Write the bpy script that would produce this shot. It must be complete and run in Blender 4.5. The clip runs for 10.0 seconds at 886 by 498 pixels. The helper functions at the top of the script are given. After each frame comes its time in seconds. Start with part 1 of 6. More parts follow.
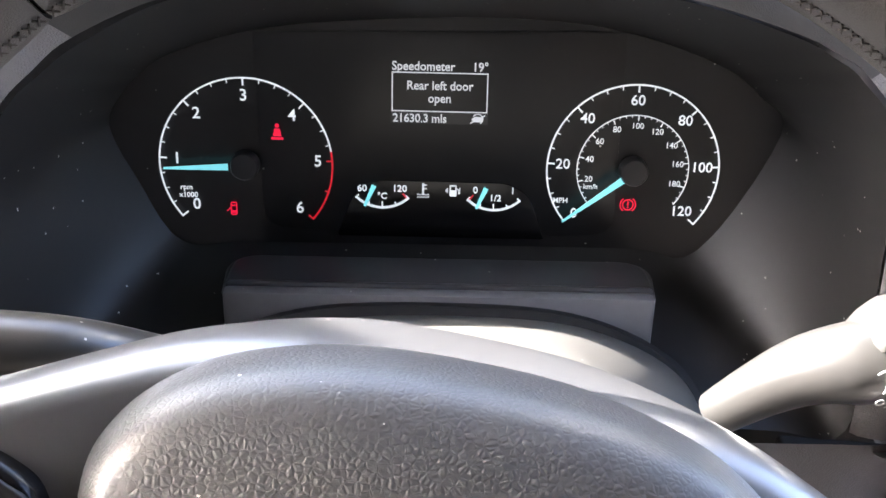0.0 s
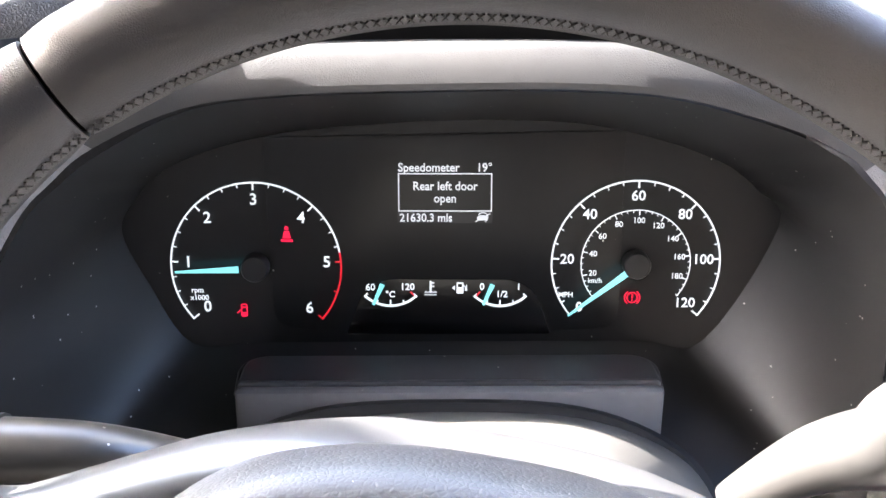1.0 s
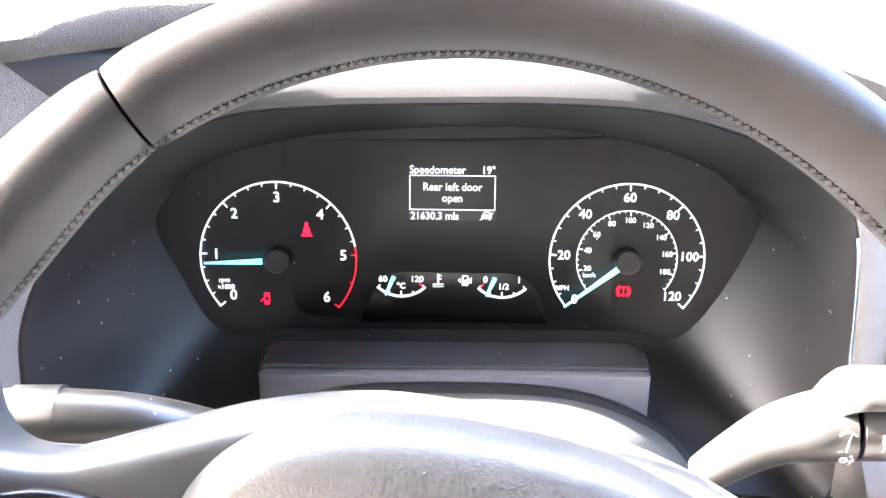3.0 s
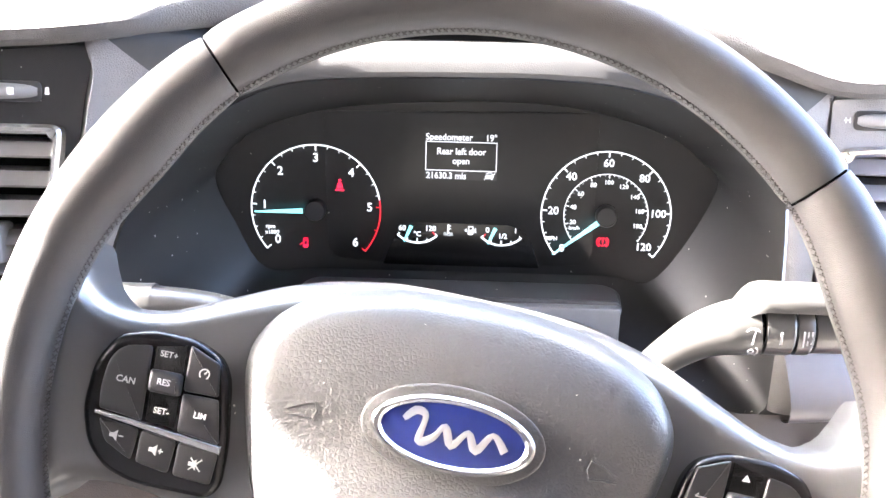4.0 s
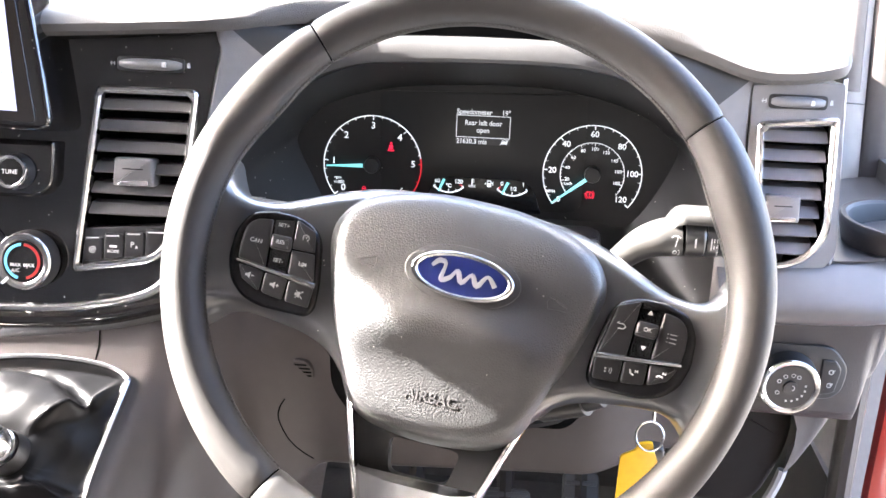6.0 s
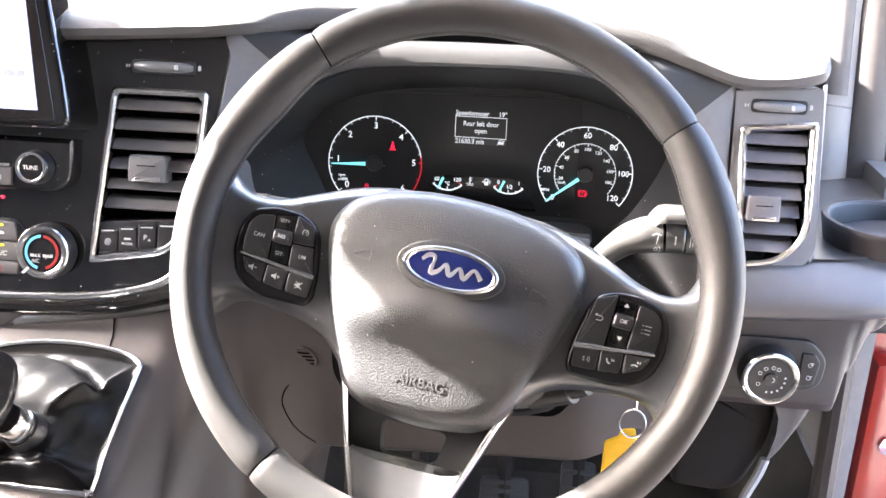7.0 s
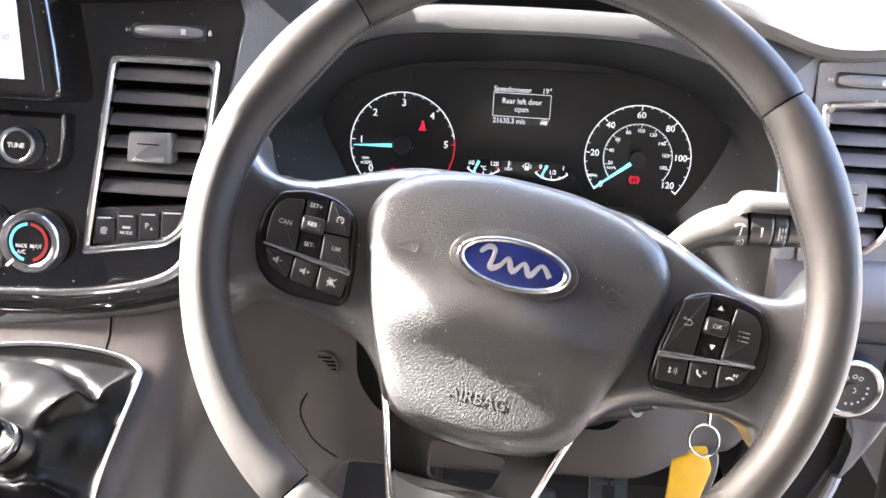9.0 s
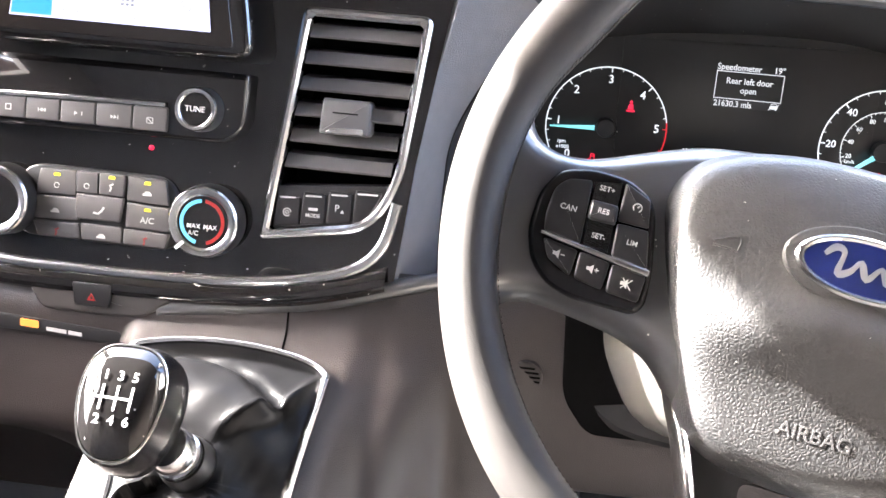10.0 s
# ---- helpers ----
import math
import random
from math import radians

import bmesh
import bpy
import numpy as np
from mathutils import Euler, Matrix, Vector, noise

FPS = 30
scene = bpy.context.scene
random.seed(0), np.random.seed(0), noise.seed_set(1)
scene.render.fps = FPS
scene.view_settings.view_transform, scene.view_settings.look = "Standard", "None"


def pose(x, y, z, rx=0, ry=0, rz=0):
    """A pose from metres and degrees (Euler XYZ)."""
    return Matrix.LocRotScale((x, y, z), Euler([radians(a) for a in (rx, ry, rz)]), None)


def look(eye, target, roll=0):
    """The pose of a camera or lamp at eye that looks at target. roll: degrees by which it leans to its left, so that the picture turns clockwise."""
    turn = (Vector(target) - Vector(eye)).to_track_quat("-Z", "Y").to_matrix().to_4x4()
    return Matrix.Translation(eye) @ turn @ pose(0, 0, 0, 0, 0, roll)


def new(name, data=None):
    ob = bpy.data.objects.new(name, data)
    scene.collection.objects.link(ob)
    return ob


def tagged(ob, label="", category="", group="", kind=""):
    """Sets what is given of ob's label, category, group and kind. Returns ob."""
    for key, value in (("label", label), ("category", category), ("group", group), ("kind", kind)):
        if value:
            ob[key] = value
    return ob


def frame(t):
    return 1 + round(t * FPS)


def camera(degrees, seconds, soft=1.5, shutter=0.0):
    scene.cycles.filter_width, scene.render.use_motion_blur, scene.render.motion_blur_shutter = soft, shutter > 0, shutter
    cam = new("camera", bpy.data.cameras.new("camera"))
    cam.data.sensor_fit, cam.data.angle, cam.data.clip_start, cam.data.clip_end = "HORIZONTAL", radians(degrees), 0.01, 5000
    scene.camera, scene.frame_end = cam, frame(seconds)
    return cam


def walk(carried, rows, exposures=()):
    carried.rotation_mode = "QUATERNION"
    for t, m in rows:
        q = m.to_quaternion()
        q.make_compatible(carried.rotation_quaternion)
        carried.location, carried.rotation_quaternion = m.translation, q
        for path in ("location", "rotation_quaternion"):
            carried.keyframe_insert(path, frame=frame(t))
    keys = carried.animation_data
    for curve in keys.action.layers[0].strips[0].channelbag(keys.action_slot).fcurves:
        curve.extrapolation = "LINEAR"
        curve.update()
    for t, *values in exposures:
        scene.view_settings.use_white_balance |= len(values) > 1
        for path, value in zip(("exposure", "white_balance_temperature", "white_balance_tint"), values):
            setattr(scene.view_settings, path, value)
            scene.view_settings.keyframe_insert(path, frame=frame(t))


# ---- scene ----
cam = camera(46.0, 10.0)
PATH = [
    (0, (-0.0031, -0.0477, 0.9910), (0.0152, 1.7452, 0.1047), 1.39),
    (0.5, (-0.0079, -0.0485, 0.9953), (0.0298, 1.8066, 0.2490), 0.35),
    (1, (-0.0109, -0.0553, 0.9957), (0.0191, 1.8103, 0.2756), 0.17),
    (1.5, (-0.0070, -0.0459, 0.9972), (0.0063, 1.8122, 0.2575), 0.14),
    (2, (-0.0044, -0.0476, 0.9996), (0.0038, 1.8141, 0.2687), 0.12),
    (3.3, (-0.012, -0.138, 1.019), (-0.002, 1.723, 0.286), 0.9),
    (3.5, (-0.01, -0.167, 1.021), (-0.014, 1.694, 0.288), 0.9),
    (4, (-0.001, -0.228, 1.029), (-0.032, 1.634, 0.3), 1.3),
    (4.5, (-0.007, -0.295, 1.036), (-0.072, 1.573, 0.325), 1.7),
    (5, (0.011, -0.352, 1.049), (-0.115, 1.513, 0.337), 1.5),
    (5.5, (0.019, -0.412, 1.052), (-0.093, 1.456, 0.346), 1.9),
    (6.8, (0.03, -0.512, 1.065), (-0.089, 1.361, 0.374), 2.4),
    (7, (0.04, -0.508, 1.069), (-0.1, 1.357, 0.362), 2.2),
    (7.5, (0.039, -0.509, 1.064), (-0.097, 1.357, 0.358), 2.3),
    (8, (0.037, -0.501, 1.061), (-0.095, 1.363, 0.35), 2.4),
    (8.5, (0.032, -0.475, 1.055), (-0.096, 1.386, 0.334), 2.5),
    (9, (-0.006, -0.414, 1.029), (-0.127, 1.449, 0.311), 2.7),
    (9.5, (-0.085, -0.363, 0.994), (-0.244, 1.501, 0.287), 3.6),
    (10, (-0.144, -0.324, 0.979), (-0.325, 1.532, 0.255), 4.2),
]
EXPOSURES = [(0.0, 4.4, 6250, 12), (0.5, 4.5, 6250, 12), (1.0, 4.95, 6250, 12), (1.5, 5.45, 6250, 12), (2.0, 5.65, 6250, 12), (3.5, 5.95, 6250, 12), (4.5, 5.6, 6250, 12), (5.5, 5.25, 6250, 12), (7.5, 4.88, 6250, 12), (8.5, 4.85, 6250, 12), (10.0, 5.0, 6250, 12)]
walk(cam, [(t, look(eye, target, roll)) for t, eye, target, roll in PATH], EXPOSURES)


# ---- world and light ----
TO_SUN = Vector((-0.785, 0.150, 0.585)).normalized()
GLOW = 0.042  # lit prints and lamps, matched to the bright exposure of the cab
world = bpy.data.worlds.new("sky")
scene.world = world
world.use_nodes = True
_nt = world.node_tree
_nt.nodes.clear()
_sky = _nt.nodes.new("ShaderNodeTexSky")
_sky.sky_type = "NISHITA"
_sky.sun_disc = False
_sky.sun_elevation = math.asin(TO_SUN.z)
_sky.sun_rotation = math.atan2(TO_SUN.x, TO_SUN.y)
_sky.dust_density = 6.0
_sky.air_density = 0.7
_sky.ozone_density = 0.3
_bg = _nt.nodes.new("ShaderNodeBackground")
_bg.inputs["Strength"].default_value = 0.15
_wo = _nt.nodes.new("ShaderNodeOutputWorld")
_nt.links.new(_sky.outputs[0], _bg.inputs["Color"])
_nt.links.new(_bg.outputs[0], _wo.inputs["Surface"])
sun_data = bpy.data.lights.new("sun", "SUN")
sun_data.energy = 5.0
sun_data.angle = radians(0.5)
sun_data.color = (1.0, 0.95, 0.87)
sun = new("sun", sun_data)
sun.matrix_world = look(TO_SUN * 20, (0, 0, 0))


# ---- mesh tools ----
def finish(name, bm, material, smooth=True, angle=35):
    bmesh.ops.recalc_face_normals(bm, faces=bm.faces)
    for f in bm.faces:
        f.smooth = smooth
    if smooth:
        lim = radians(angle)
        for e in bm.edges:
            if len(e.link_faces) == 2 and e.calc_face_angle(0) > lim:
                e.smooth = False
    me = bpy.data.meshes.new(name)
    bm.to_mesh(me)
    bm.free()
    if material:
        me.materials.append(material)
    return me


def part(name, bm, material, parent=None, label="", smooth=True, angle=35):
    ob = new(name, finish(name, bm, material, smooth, angle))
    if parent:
        ob.parent = parent
    return tagged(ob, label) if label else ob


def thing(name, label, category, m=None, group="", kind=""):
    ob = new(name)
    ob.empty_display_size = 0.02
    if m is not None:
        ob.matrix_basis = m
    return tagged(ob, label, category, group, kind)


def basis(o, x, u, n):
    m = Matrix((x, u, n)).transposed().to_4x4()
    m.translation = Vector(o)
    return m


def rounded(pts, r, seg=5):
    """Rounds the corners of a polygon; r is one radius or one for each corner."""
    out, k = [], len(pts)
    for i in range(k):
        a, b, c = Vector(pts[i - 1]), Vector(pts[i]), Vector(pts[(i + 1) % k])
        rr = r[i] if isinstance(r, (list, tuple)) else r
        d1, d2 = a - b, c - b
        rr = min(rr, d1.length * 0.49, d2.length * 0.49)
        if rr <= 0:
            out.append((b.x, b.y))
            continue
        p, q = b + d1.normalized() * rr, b + d2.normalized() * rr
        for j in range(seg + 1):
            s = j / seg
            v = p * (1 - s) ** 2 + b * 2 * s * (1 - s) + q * s * s
            out.append((v.x, v.y))
    return out


def smooth_loop(pts, n=8, closed=True):
    """A Catmull-Rom curve through the points."""
    ps, out, k = [Vector(p) for p in pts], [], len(pts)
    for i in range(k if closed else k - 1):
        if closed:
            a, b, c, d = ps[i - 1], ps[i], ps[(i + 1) % k], ps[(i + 2) % k]
        else:
            a, b, c, d = ps[max(i - 1, 0)], ps[i], ps[i + 1], ps[min(i + 2, k - 1)]
        for j in range(n):
            t = j / n
            v = 0.5 * ((2 * b) + (c - a) * t + (2 * a - 5 * b + 4 * c - d) * t * t + (3 * b - a - 3 * c + d) * t ** 3)
            out.append(tuple(v))
    if not closed:
        out.append(tuple(ps[-1]))
    return out


def area2(pts):
    return sum(pts[i - 1][0] * pts[i][1] - pts[i][0] * pts[i - 1][1] for i in range(len(pts)))


def inset(pts, d):
    sgn = 1 if area2(pts) > 0 else -1
    out, k = [], len(pts)
    for i in range(k):
        a, b, c = Vector(pts[i - 1]), Vector(pts[i]), Vector(pts[(i + 1) % k])
        e1, e2 = (b - a), (c - b)
        e1 = e1.normalized() if e1.length > 1e-9 else e2.normalized()
        e2 = e2.normalized() if e2.length > 1e-9 else e1
        n = Vector((-(e1 + e2).y, (e1 + e2).x))
        n = n.normalized() if n.length > 1e-6 else Vector((-e1.y, e1.x))
        k2 = max(0.5, n.dot(Vector((-e1.y, e1.x))))
        v = b + n * sgn * d / k2
        out.append((v.x, v.y))
    return out


def loft(rings, closed=True, cap0=False, cap1=False, bm=None):
    bm = bm or bmesh.new()
    rows = [[bm.verts.new(p) for p in r] for r in rings]
    k = len(rows[0])
    for a, b in zip(rows, rows[1:]):
        for i in range(k if closed else k - 1):
            j = (i + 1) % k
            bm.faces.new((a[i], a[j], b[j], b[i]))
    if cap0:
        bm.faces.new(rows[0][::-1])
    if cap1:
        bm.faces.new(rows[-1])
    return bm


def at_z(pts, z):
    return [(p[0], p[1], z) for p in pts]


def slab(pts, z0, z1, b=0.0, bm=None, back=True, steps=3):
    """A plate with the outline pts from z0 to z1, its front edge rounded by b."""
    rings = [at_z(pts, z0)]
    if b > 0:
        rings.append(at_z(pts, z1 - b))
        for i in range(1, steps + 1):
            a = math.pi / 2 * i / steps
            rings.append(at_z(inset(pts, b * (1 - math.cos(a))), z1 - b + b * math.sin(a)))
    else:
        rings.append(at_z(pts, z1))
    return loft(rings, True, back, True, bm)


def frame_slab(outer, inner, z0, z1, b=0.001, bm=None):
    """A frame between two outlines of the same number of points."""
    rings = [at_z(inner, z0), at_z(outer, z0), at_z(outer, z1 - b), at_z(inset(outer, b), z1), at_z(inset(inner, -b), z1), at_z(inner, z1 - b), at_z(inner, z0)]
    return loft(rings, True, False, False, bm)


def lathe(profile, seg=32, bm=None, cap0=False, cap1=True):
    rings = [[(r * math.cos(2 * math.pi * i / seg), r * math.sin(2 * math.pi * i / seg), z) for i in range(seg)] for r, z in profile]
    return loft(rings, True, cap0, cap1, bm)


def tube(path, radius, seg=10, closed=False, caps=True, bm=None):
    ps = [Vector(p) for p in path]
    k, rings, up = len(ps), [], None
    for i, p in enumerate(ps):
        if closed:
            d = (ps[(i + 1) % k] - ps[i - 1]).normalized()
        else:
            d = (ps[min(i + 1, k - 1)] - ps[max(i - 1, 0)]).normalized()
        if up is None:
            up = Vector((0, 0, 1)) if abs(d.z) < 0.9 else Vector((1, 0, 0))
        side = d.cross(up).normalized()
        up = side.cross(d).normalized()
        r = radius(i / max(k - 1, 1)) if callable(radius) else radius
        ra, rb = r if isinstance(r, tuple) else (r, r)
        rings.append([tuple(p + side * ra * math.cos(2 * math.pi * j / seg) + up * rb * math.sin(2 * math.pi * j / seg)) for j in range(seg)])
    if closed:
        rings.append(rings[0])
        bm = loft(rings, True, False, False, bm)
        bmesh.ops.remove_doubles(bm, verts=bm.verts, dist=1e-6)
        return bm
    return loft(rings, True, caps, caps, bm)


def box(x0, x1, y0, y1, z0, z1, b=0.0, bm=None):
    """A block; b bevels all its edges."""
    own = bmesh.new()
    bmesh.ops.create_cube(own, size=1)
    for v in own.verts:
        v.co = Vector((x0 + (v.co.x + 0.5) * (x1 - x0), y0 + (v.co.y + 0.5) * (y1 - y0), z0 + (v.co.z + 0.5) * (z1 - z0)))
    if b > 0:
        bmesh.ops.bevel(own, geom=own.edges[:], offset=b, segments=2, affect="EDGES", profile=0.5)
    return join(bm, own)


def join(bm, other):
    if bm is None:
        return other
    me = bpy.data.meshes.new("joined")
    other.to_mesh(me)
    other.free()
    bm.from_mesh(me)
    bpy.data.meshes.remove(me)
    return bm


def moved(bm, m):
    bm.transform(m)
    return bm


def text_bm(s, size, depth=0.0002, weight=0.0, align="CENTER", wide=1.0):
    """Letters of the built-in font, standing on the local xy plane."""
    cu = bpy.data.curves.new("letters", "FONT")
    cu.body, cu.size, cu.extrude, cu.offset = s, size, depth / 2, weight
    cu.align_x, cu.align_y = align, "CENTER"
    cu.resolution_u = 3
    ob = bpy.data.objects.new("letters", cu)
    scene.collection.objects.link(ob)
    me = bpy.data.meshes.new_from_object(ob.evaluated_get(bpy.context.evaluated_depsgraph_get()))
    bm = bmesh.new()
    bm.from_mesh(me)
    bpy.data.objects.remove(ob)
    bpy.data.curves.remove(cu)
    bpy.data.meshes.remove(me)
    bm.transform(Matrix.Diagonal((wide, 1, 1, 1)))
    return bm


def letters(name, bm, material, parent, smooth=False):
    """Every letter of a text as a part of its own."""
    bm.verts.ensure_lookup_table()
    seen, pieces = set(), []
    for v0 in bm.verts:
        if v0.index in seen:
            continue
        todo, group = [v0], []
        seen.add(v0.index)
        while todo:
            v = todo.pop()
            group.append(v.index)
            for e in v.link_edges:
                w = e.other_vert(v)
                if w.index not in seen:
                    seen.add(w.index)
                    todo.append(w)
        xs = [bm.verts[i].co.x for i in group]
        pieces.append([min(xs), max(xs), set(group)])
    pieces.sort(key=lambda p: p[0])
    glyphs = []
    for a, b, g in pieces:
        if glyphs and min(b, glyphs[-1][1]) - a > 0.3 * min(b - a, glyphs[-1][1] - glyphs[-1][0]):
            glyphs[-1][1] = max(b, glyphs[-1][1])
            glyphs[-1][2] |= g
        else:
            glyphs.append([a, b, g])
    for a, b, g in glyphs:
        one = bm.copy()
        one.verts.ensure_lookup_table()
        bmesh.ops.delete(one, geom=[v for v in one.verts if v.index not in g], context="VERTS")
        part(name, one, material, parent, smooth=smooth)
    bm.free()


def arc_band(c, r0, r1, a0, a1, z, n=48, bm=None, thick=0.0003):
    """A flat ring segment between two angles in degrees."""
    rings = []
    for i in range(n + 1):
        a = radians(a0 + (a1 - a0) * i / n)
        ca, sa = math.cos(a), math.sin(a)
        rings.append([(c[0] + r0 * ca, c[1] + r0 * sa, z), (c[0] + r1 * ca, c[1] + r1 * sa, z), (c[0] + r1 * ca, c[1] + r1 * sa, z + thick), (c[0] + r0 * ca, c[1] + r0 * sa, z + thick)])
    return loft(rings, True, True, True, bm)


def bar2(p, q, w0, w1, z, thick=0.0003, bm=None):
    """A flat tapered bar from p to q."""
    p, q = Vector(p), Vector(q)
    d = (q - p).normalized()
    s = Vector((-d.y, d.x))
    pts = [p + s * w0 / 2, q + s * w1 / 2, q - s * w1 / 2, p - s * w0 / 2]
    return slab([(v.x, v.y) for v in pts], z, z + thick, 0, bm)


# ---- materials ----
def material(name, color, rough=0.5, metallic=0.0, vary=0.12, vary_scale=9.0, grain=None, grain_scale=600.0, grain_depth=0.3, fine=0.0, coat=0.0, specks=0.0, speck_color=(0.5, 0.48, 0.45), emit=None, emit_strength=0.0, spec=0.5, rough_vary=0.08, coat_rough=0.04, coat_ior=1.5):
    """Principled surface; colour and gloss vary at two scales. grain: 'leather', 'noise' or None."""
    m = bpy.data.materials.new(name)
    m.use_nodes = True
    nt = m.node_tree
    p = nt.nodes["Principled BSDF"]
    p.inputs["Metallic"].default_value = metallic
    p.inputs["Specular IOR Level"].default_value = spec
    p.inputs["Coat Weight"].default_value = coat
    p.inputs["Coat Roughness"].default_value = coat_rough
    p.inputs["Coat IOR"].default_value = coat_ior
    tc = nt.nodes.new("ShaderNodeTexCoord")

    def noise_node(scale, detail=3.0):
        n = nt.nodes.new("ShaderNodeTexNoise")
        n.inputs["Scale"].default_value = scale
        n.inputs["Detail"].default_value = detail
        nt.links.new(tc.outputs["Object"], n.inputs["Vector"])
        return n

    def math_node(op, a, b):
        n = nt.nodes.new("ShaderNodeMath")
        n.operation = op
        for i, v in enumerate((a, b)):
            if isinstance(v, (int, float)):
                n.inputs[i].default_value = v
            else:
                nt.links.new(v, n.inputs[i])
        return n.outputs[0]

    big, small = noise_node(vary_scale), noise_node(vary_scale * 14, 2.0)
    mixed = math_node("ADD", math_node("MULTIPLY", big.outputs["Fac"], 0.65), math_node("MULTIPLY", small.outputs["Fac"], 0.35))
    ramp = nt.nodes.new("ShaderNodeValToRGB")
    lo, hi = [max(0.0, c * (1 - vary)) for c in color], [min(1.0, c * (1 + vary)) for c in color]
    ramp.color_ramp.elements[0].position, ramp.color_ramp.elements[1].position = 0.32, 0.68
    ramp.color_ramp.elements[0].color, ramp.color_ramp.elements[1].color = (*lo, 1), (*hi, 1)
    nt.links.new(mixed, ramp.inputs["Fac"])
    out = ramp.outputs["Color"]
    rough_out = math_node("ADD", rough - rough_vary / 2, math_node("MULTIPLY", mixed, rough_vary))
    if specks > 0:
        v = nt.nodes.new("ShaderNodeTexVoronoi")
        v.inputs["Scale"].default_value = 190
        nt.links.new(tc.outputs["Object"], v.inputs["Vector"])
        near = math_node("LESS_THAN", v.outputs["Distance"], 0.10)
        few = math_node("GREATER_THAN", noise_node(120, 0.0).outputs["Fac"], 0.76 - specks * 0.14)
        dust = math_node("MULTIPLY", near, few)
        mix = nt.nodes.new("ShaderNodeMix")
        mix.data_type = "RGBA"
        nt.links.new(dust, mix.inputs["Factor"])
        nt.links.new(out, mix.inputs[6])
        mix.inputs[7].default_value = (*speck_color, 1)
        out = mix.outputs[2]
        rough_out = math_node("ADD", rough_out, math_node("MULTIPLY", dust, 0.4))
    nt.links.new(out, p.inputs["Base Color"])
    nt.links.new(rough_out, p.inputs["Roughness"])
    height = None
    if grain == "leather":
        v = nt.nodes.new("ShaderNodeTexVoronoi")
        v.feature = "DISTANCE_TO_EDGE"
        v.inputs["Scale"].default_value = grain_scale
        warp = noise_node(grain_scale * 0.5, 2.0)
        vm = nt.nodes.new("ShaderNodeVectorMath")
        vm.operation = "MULTIPLY_ADD"
        vm.inputs[1].default_value = [0.4 / grain_scale] * 3
        nt.links.new(warp.outputs["Color"], vm.inputs[0])
        nt.links.new(tc.outputs["Object"], vm.inputs[2])
        nt.links.new(vm.outputs[0], v.inputs["Vector"])
        edge = nt.nodes.new("ShaderNodeMapRange")
        edge.interpolation_type = "SMOOTHSTEP"
        edge.inputs["From Max"].default_value = 0.30
        nt.links.new(v.outputs["Distance"], edge.inputs["Value"])
        height = math_node("ADD", edge.outputs[0], math_node("MULTIPLY", noise_node(grain_scale * 2.5, 1.0).outputs["Fac"], 0.35))
    elif grain == "noise":
        height = noise_node(grain_scale, 2.0).outputs["Fac"]
    if height is not None:
        bump = nt.nodes.new("ShaderNodeBump")
        bump.inputs["Strength"].default_value = min(1.0, grain_depth)
        bump.inputs["Distance"].default_value = 0.4 / grain_scale
        nt.links.new(height, bump.inputs["Height"])
        nt.links.new(bump.outputs[0], p.inputs["Normal"])
    if emit:
        p.inputs["Emission Color"].default_value = (*emit, 1)
        p.inputs["Emission Strength"].default_value = emit_strength * GLOW
    return m


M_RIM = material("rim_leather", (0.042, 0.040, 0.0385), 0.46, grain="leather", grain_scale=1400, grain_depth=0.22, spec=0.5)
M_COVER = material("airbag_cover_plastic", (0.026, 0.0255, 0.026), 0.55, coat=0.85, coat_rough=0.38, grain="leather", grain_scale=540, grain_depth=0.35, specks=0.25, spec=0.6)
M_SATIN = material("satin_dark_plastic", (0.046, 0.046, 0.048), 0.40, spec=1.0, coat=1.0, coat_rough=0.26, coat_ior=1.8, vary=0.05, rough_vary=0.02, grain="noise", grain_scale=2500, grain_depth=0.05, specks=0.1)
M_BLACKPL = material("black_plastic", (0.022, 0.022, 0.023), 0.34, grain="noise", grain_scale=1800, grain_depth=0.1)
M_BUTTON = material("button_plastic", (0.014, 0.014, 0.015), 0.36, grain="noise", grain_scale=2200, grain_depth=0.06)
M_KEY = material("grey_key_plastic", (0.075, 0.072, 0.072), 0.45, grain="noise", grain_scale=2200, grain_depth=0.06)
M_LETTER = material("raised_letter_plastic", (0.10, 0.098, 0.098), 0.4, vary=0.05)
M_SPOKE = material("matt_spoke_plastic", (0.016, 0.016, 0.017), 0.55, spec=0.3, grain="noise", grain_scale=2500, grain_depth=0.08)
M_BINNACLE = material("binnacle_plastic", (0.019, 0.0185, 0.0185), 0.5, grain="noise", grain_scale=1600, grain_depth=0.12, specks=0.8)
M_PAD = material("dash_top_pad", (0.085, 0.08, 0.078), 0.55, grain="leather", grain_scale=650, grain_depth=0.4)
M_TRIM = material("grey_dash_trim", (0.17, 0.162, 0.16), 0.5, grain="leather", grain_scale=750, grain_depth=0.45)
M_LOWER = material("lower_dash_plastic", (0.032, 0.0260, 0.0243), 0.46, grain="leather", grain_scale=800, grain_depth=0.3)
M_SIDE = material("satin_side_shelf", (0.066, 0.062, 0.063), 0.33, spec=0.9, grain="noise", grain_scale=1800, grain_depth=0.08)
M_GLOSS = material("piano_black", (0.008, 0.0075, 0.0075), 0.055, coat=1.0, specks=0.8, rough_vary=0.05, vary_scale=14)
M_CHROME = material("satin_chrome", (0.78, 0.775, 0.77), 0.20, metallic=1.0, vary=0.04)
M_SILVER = material("silver_paint", (0.55, 0.55, 0.55), 0.3, metallic=0.8, vary=0.05)
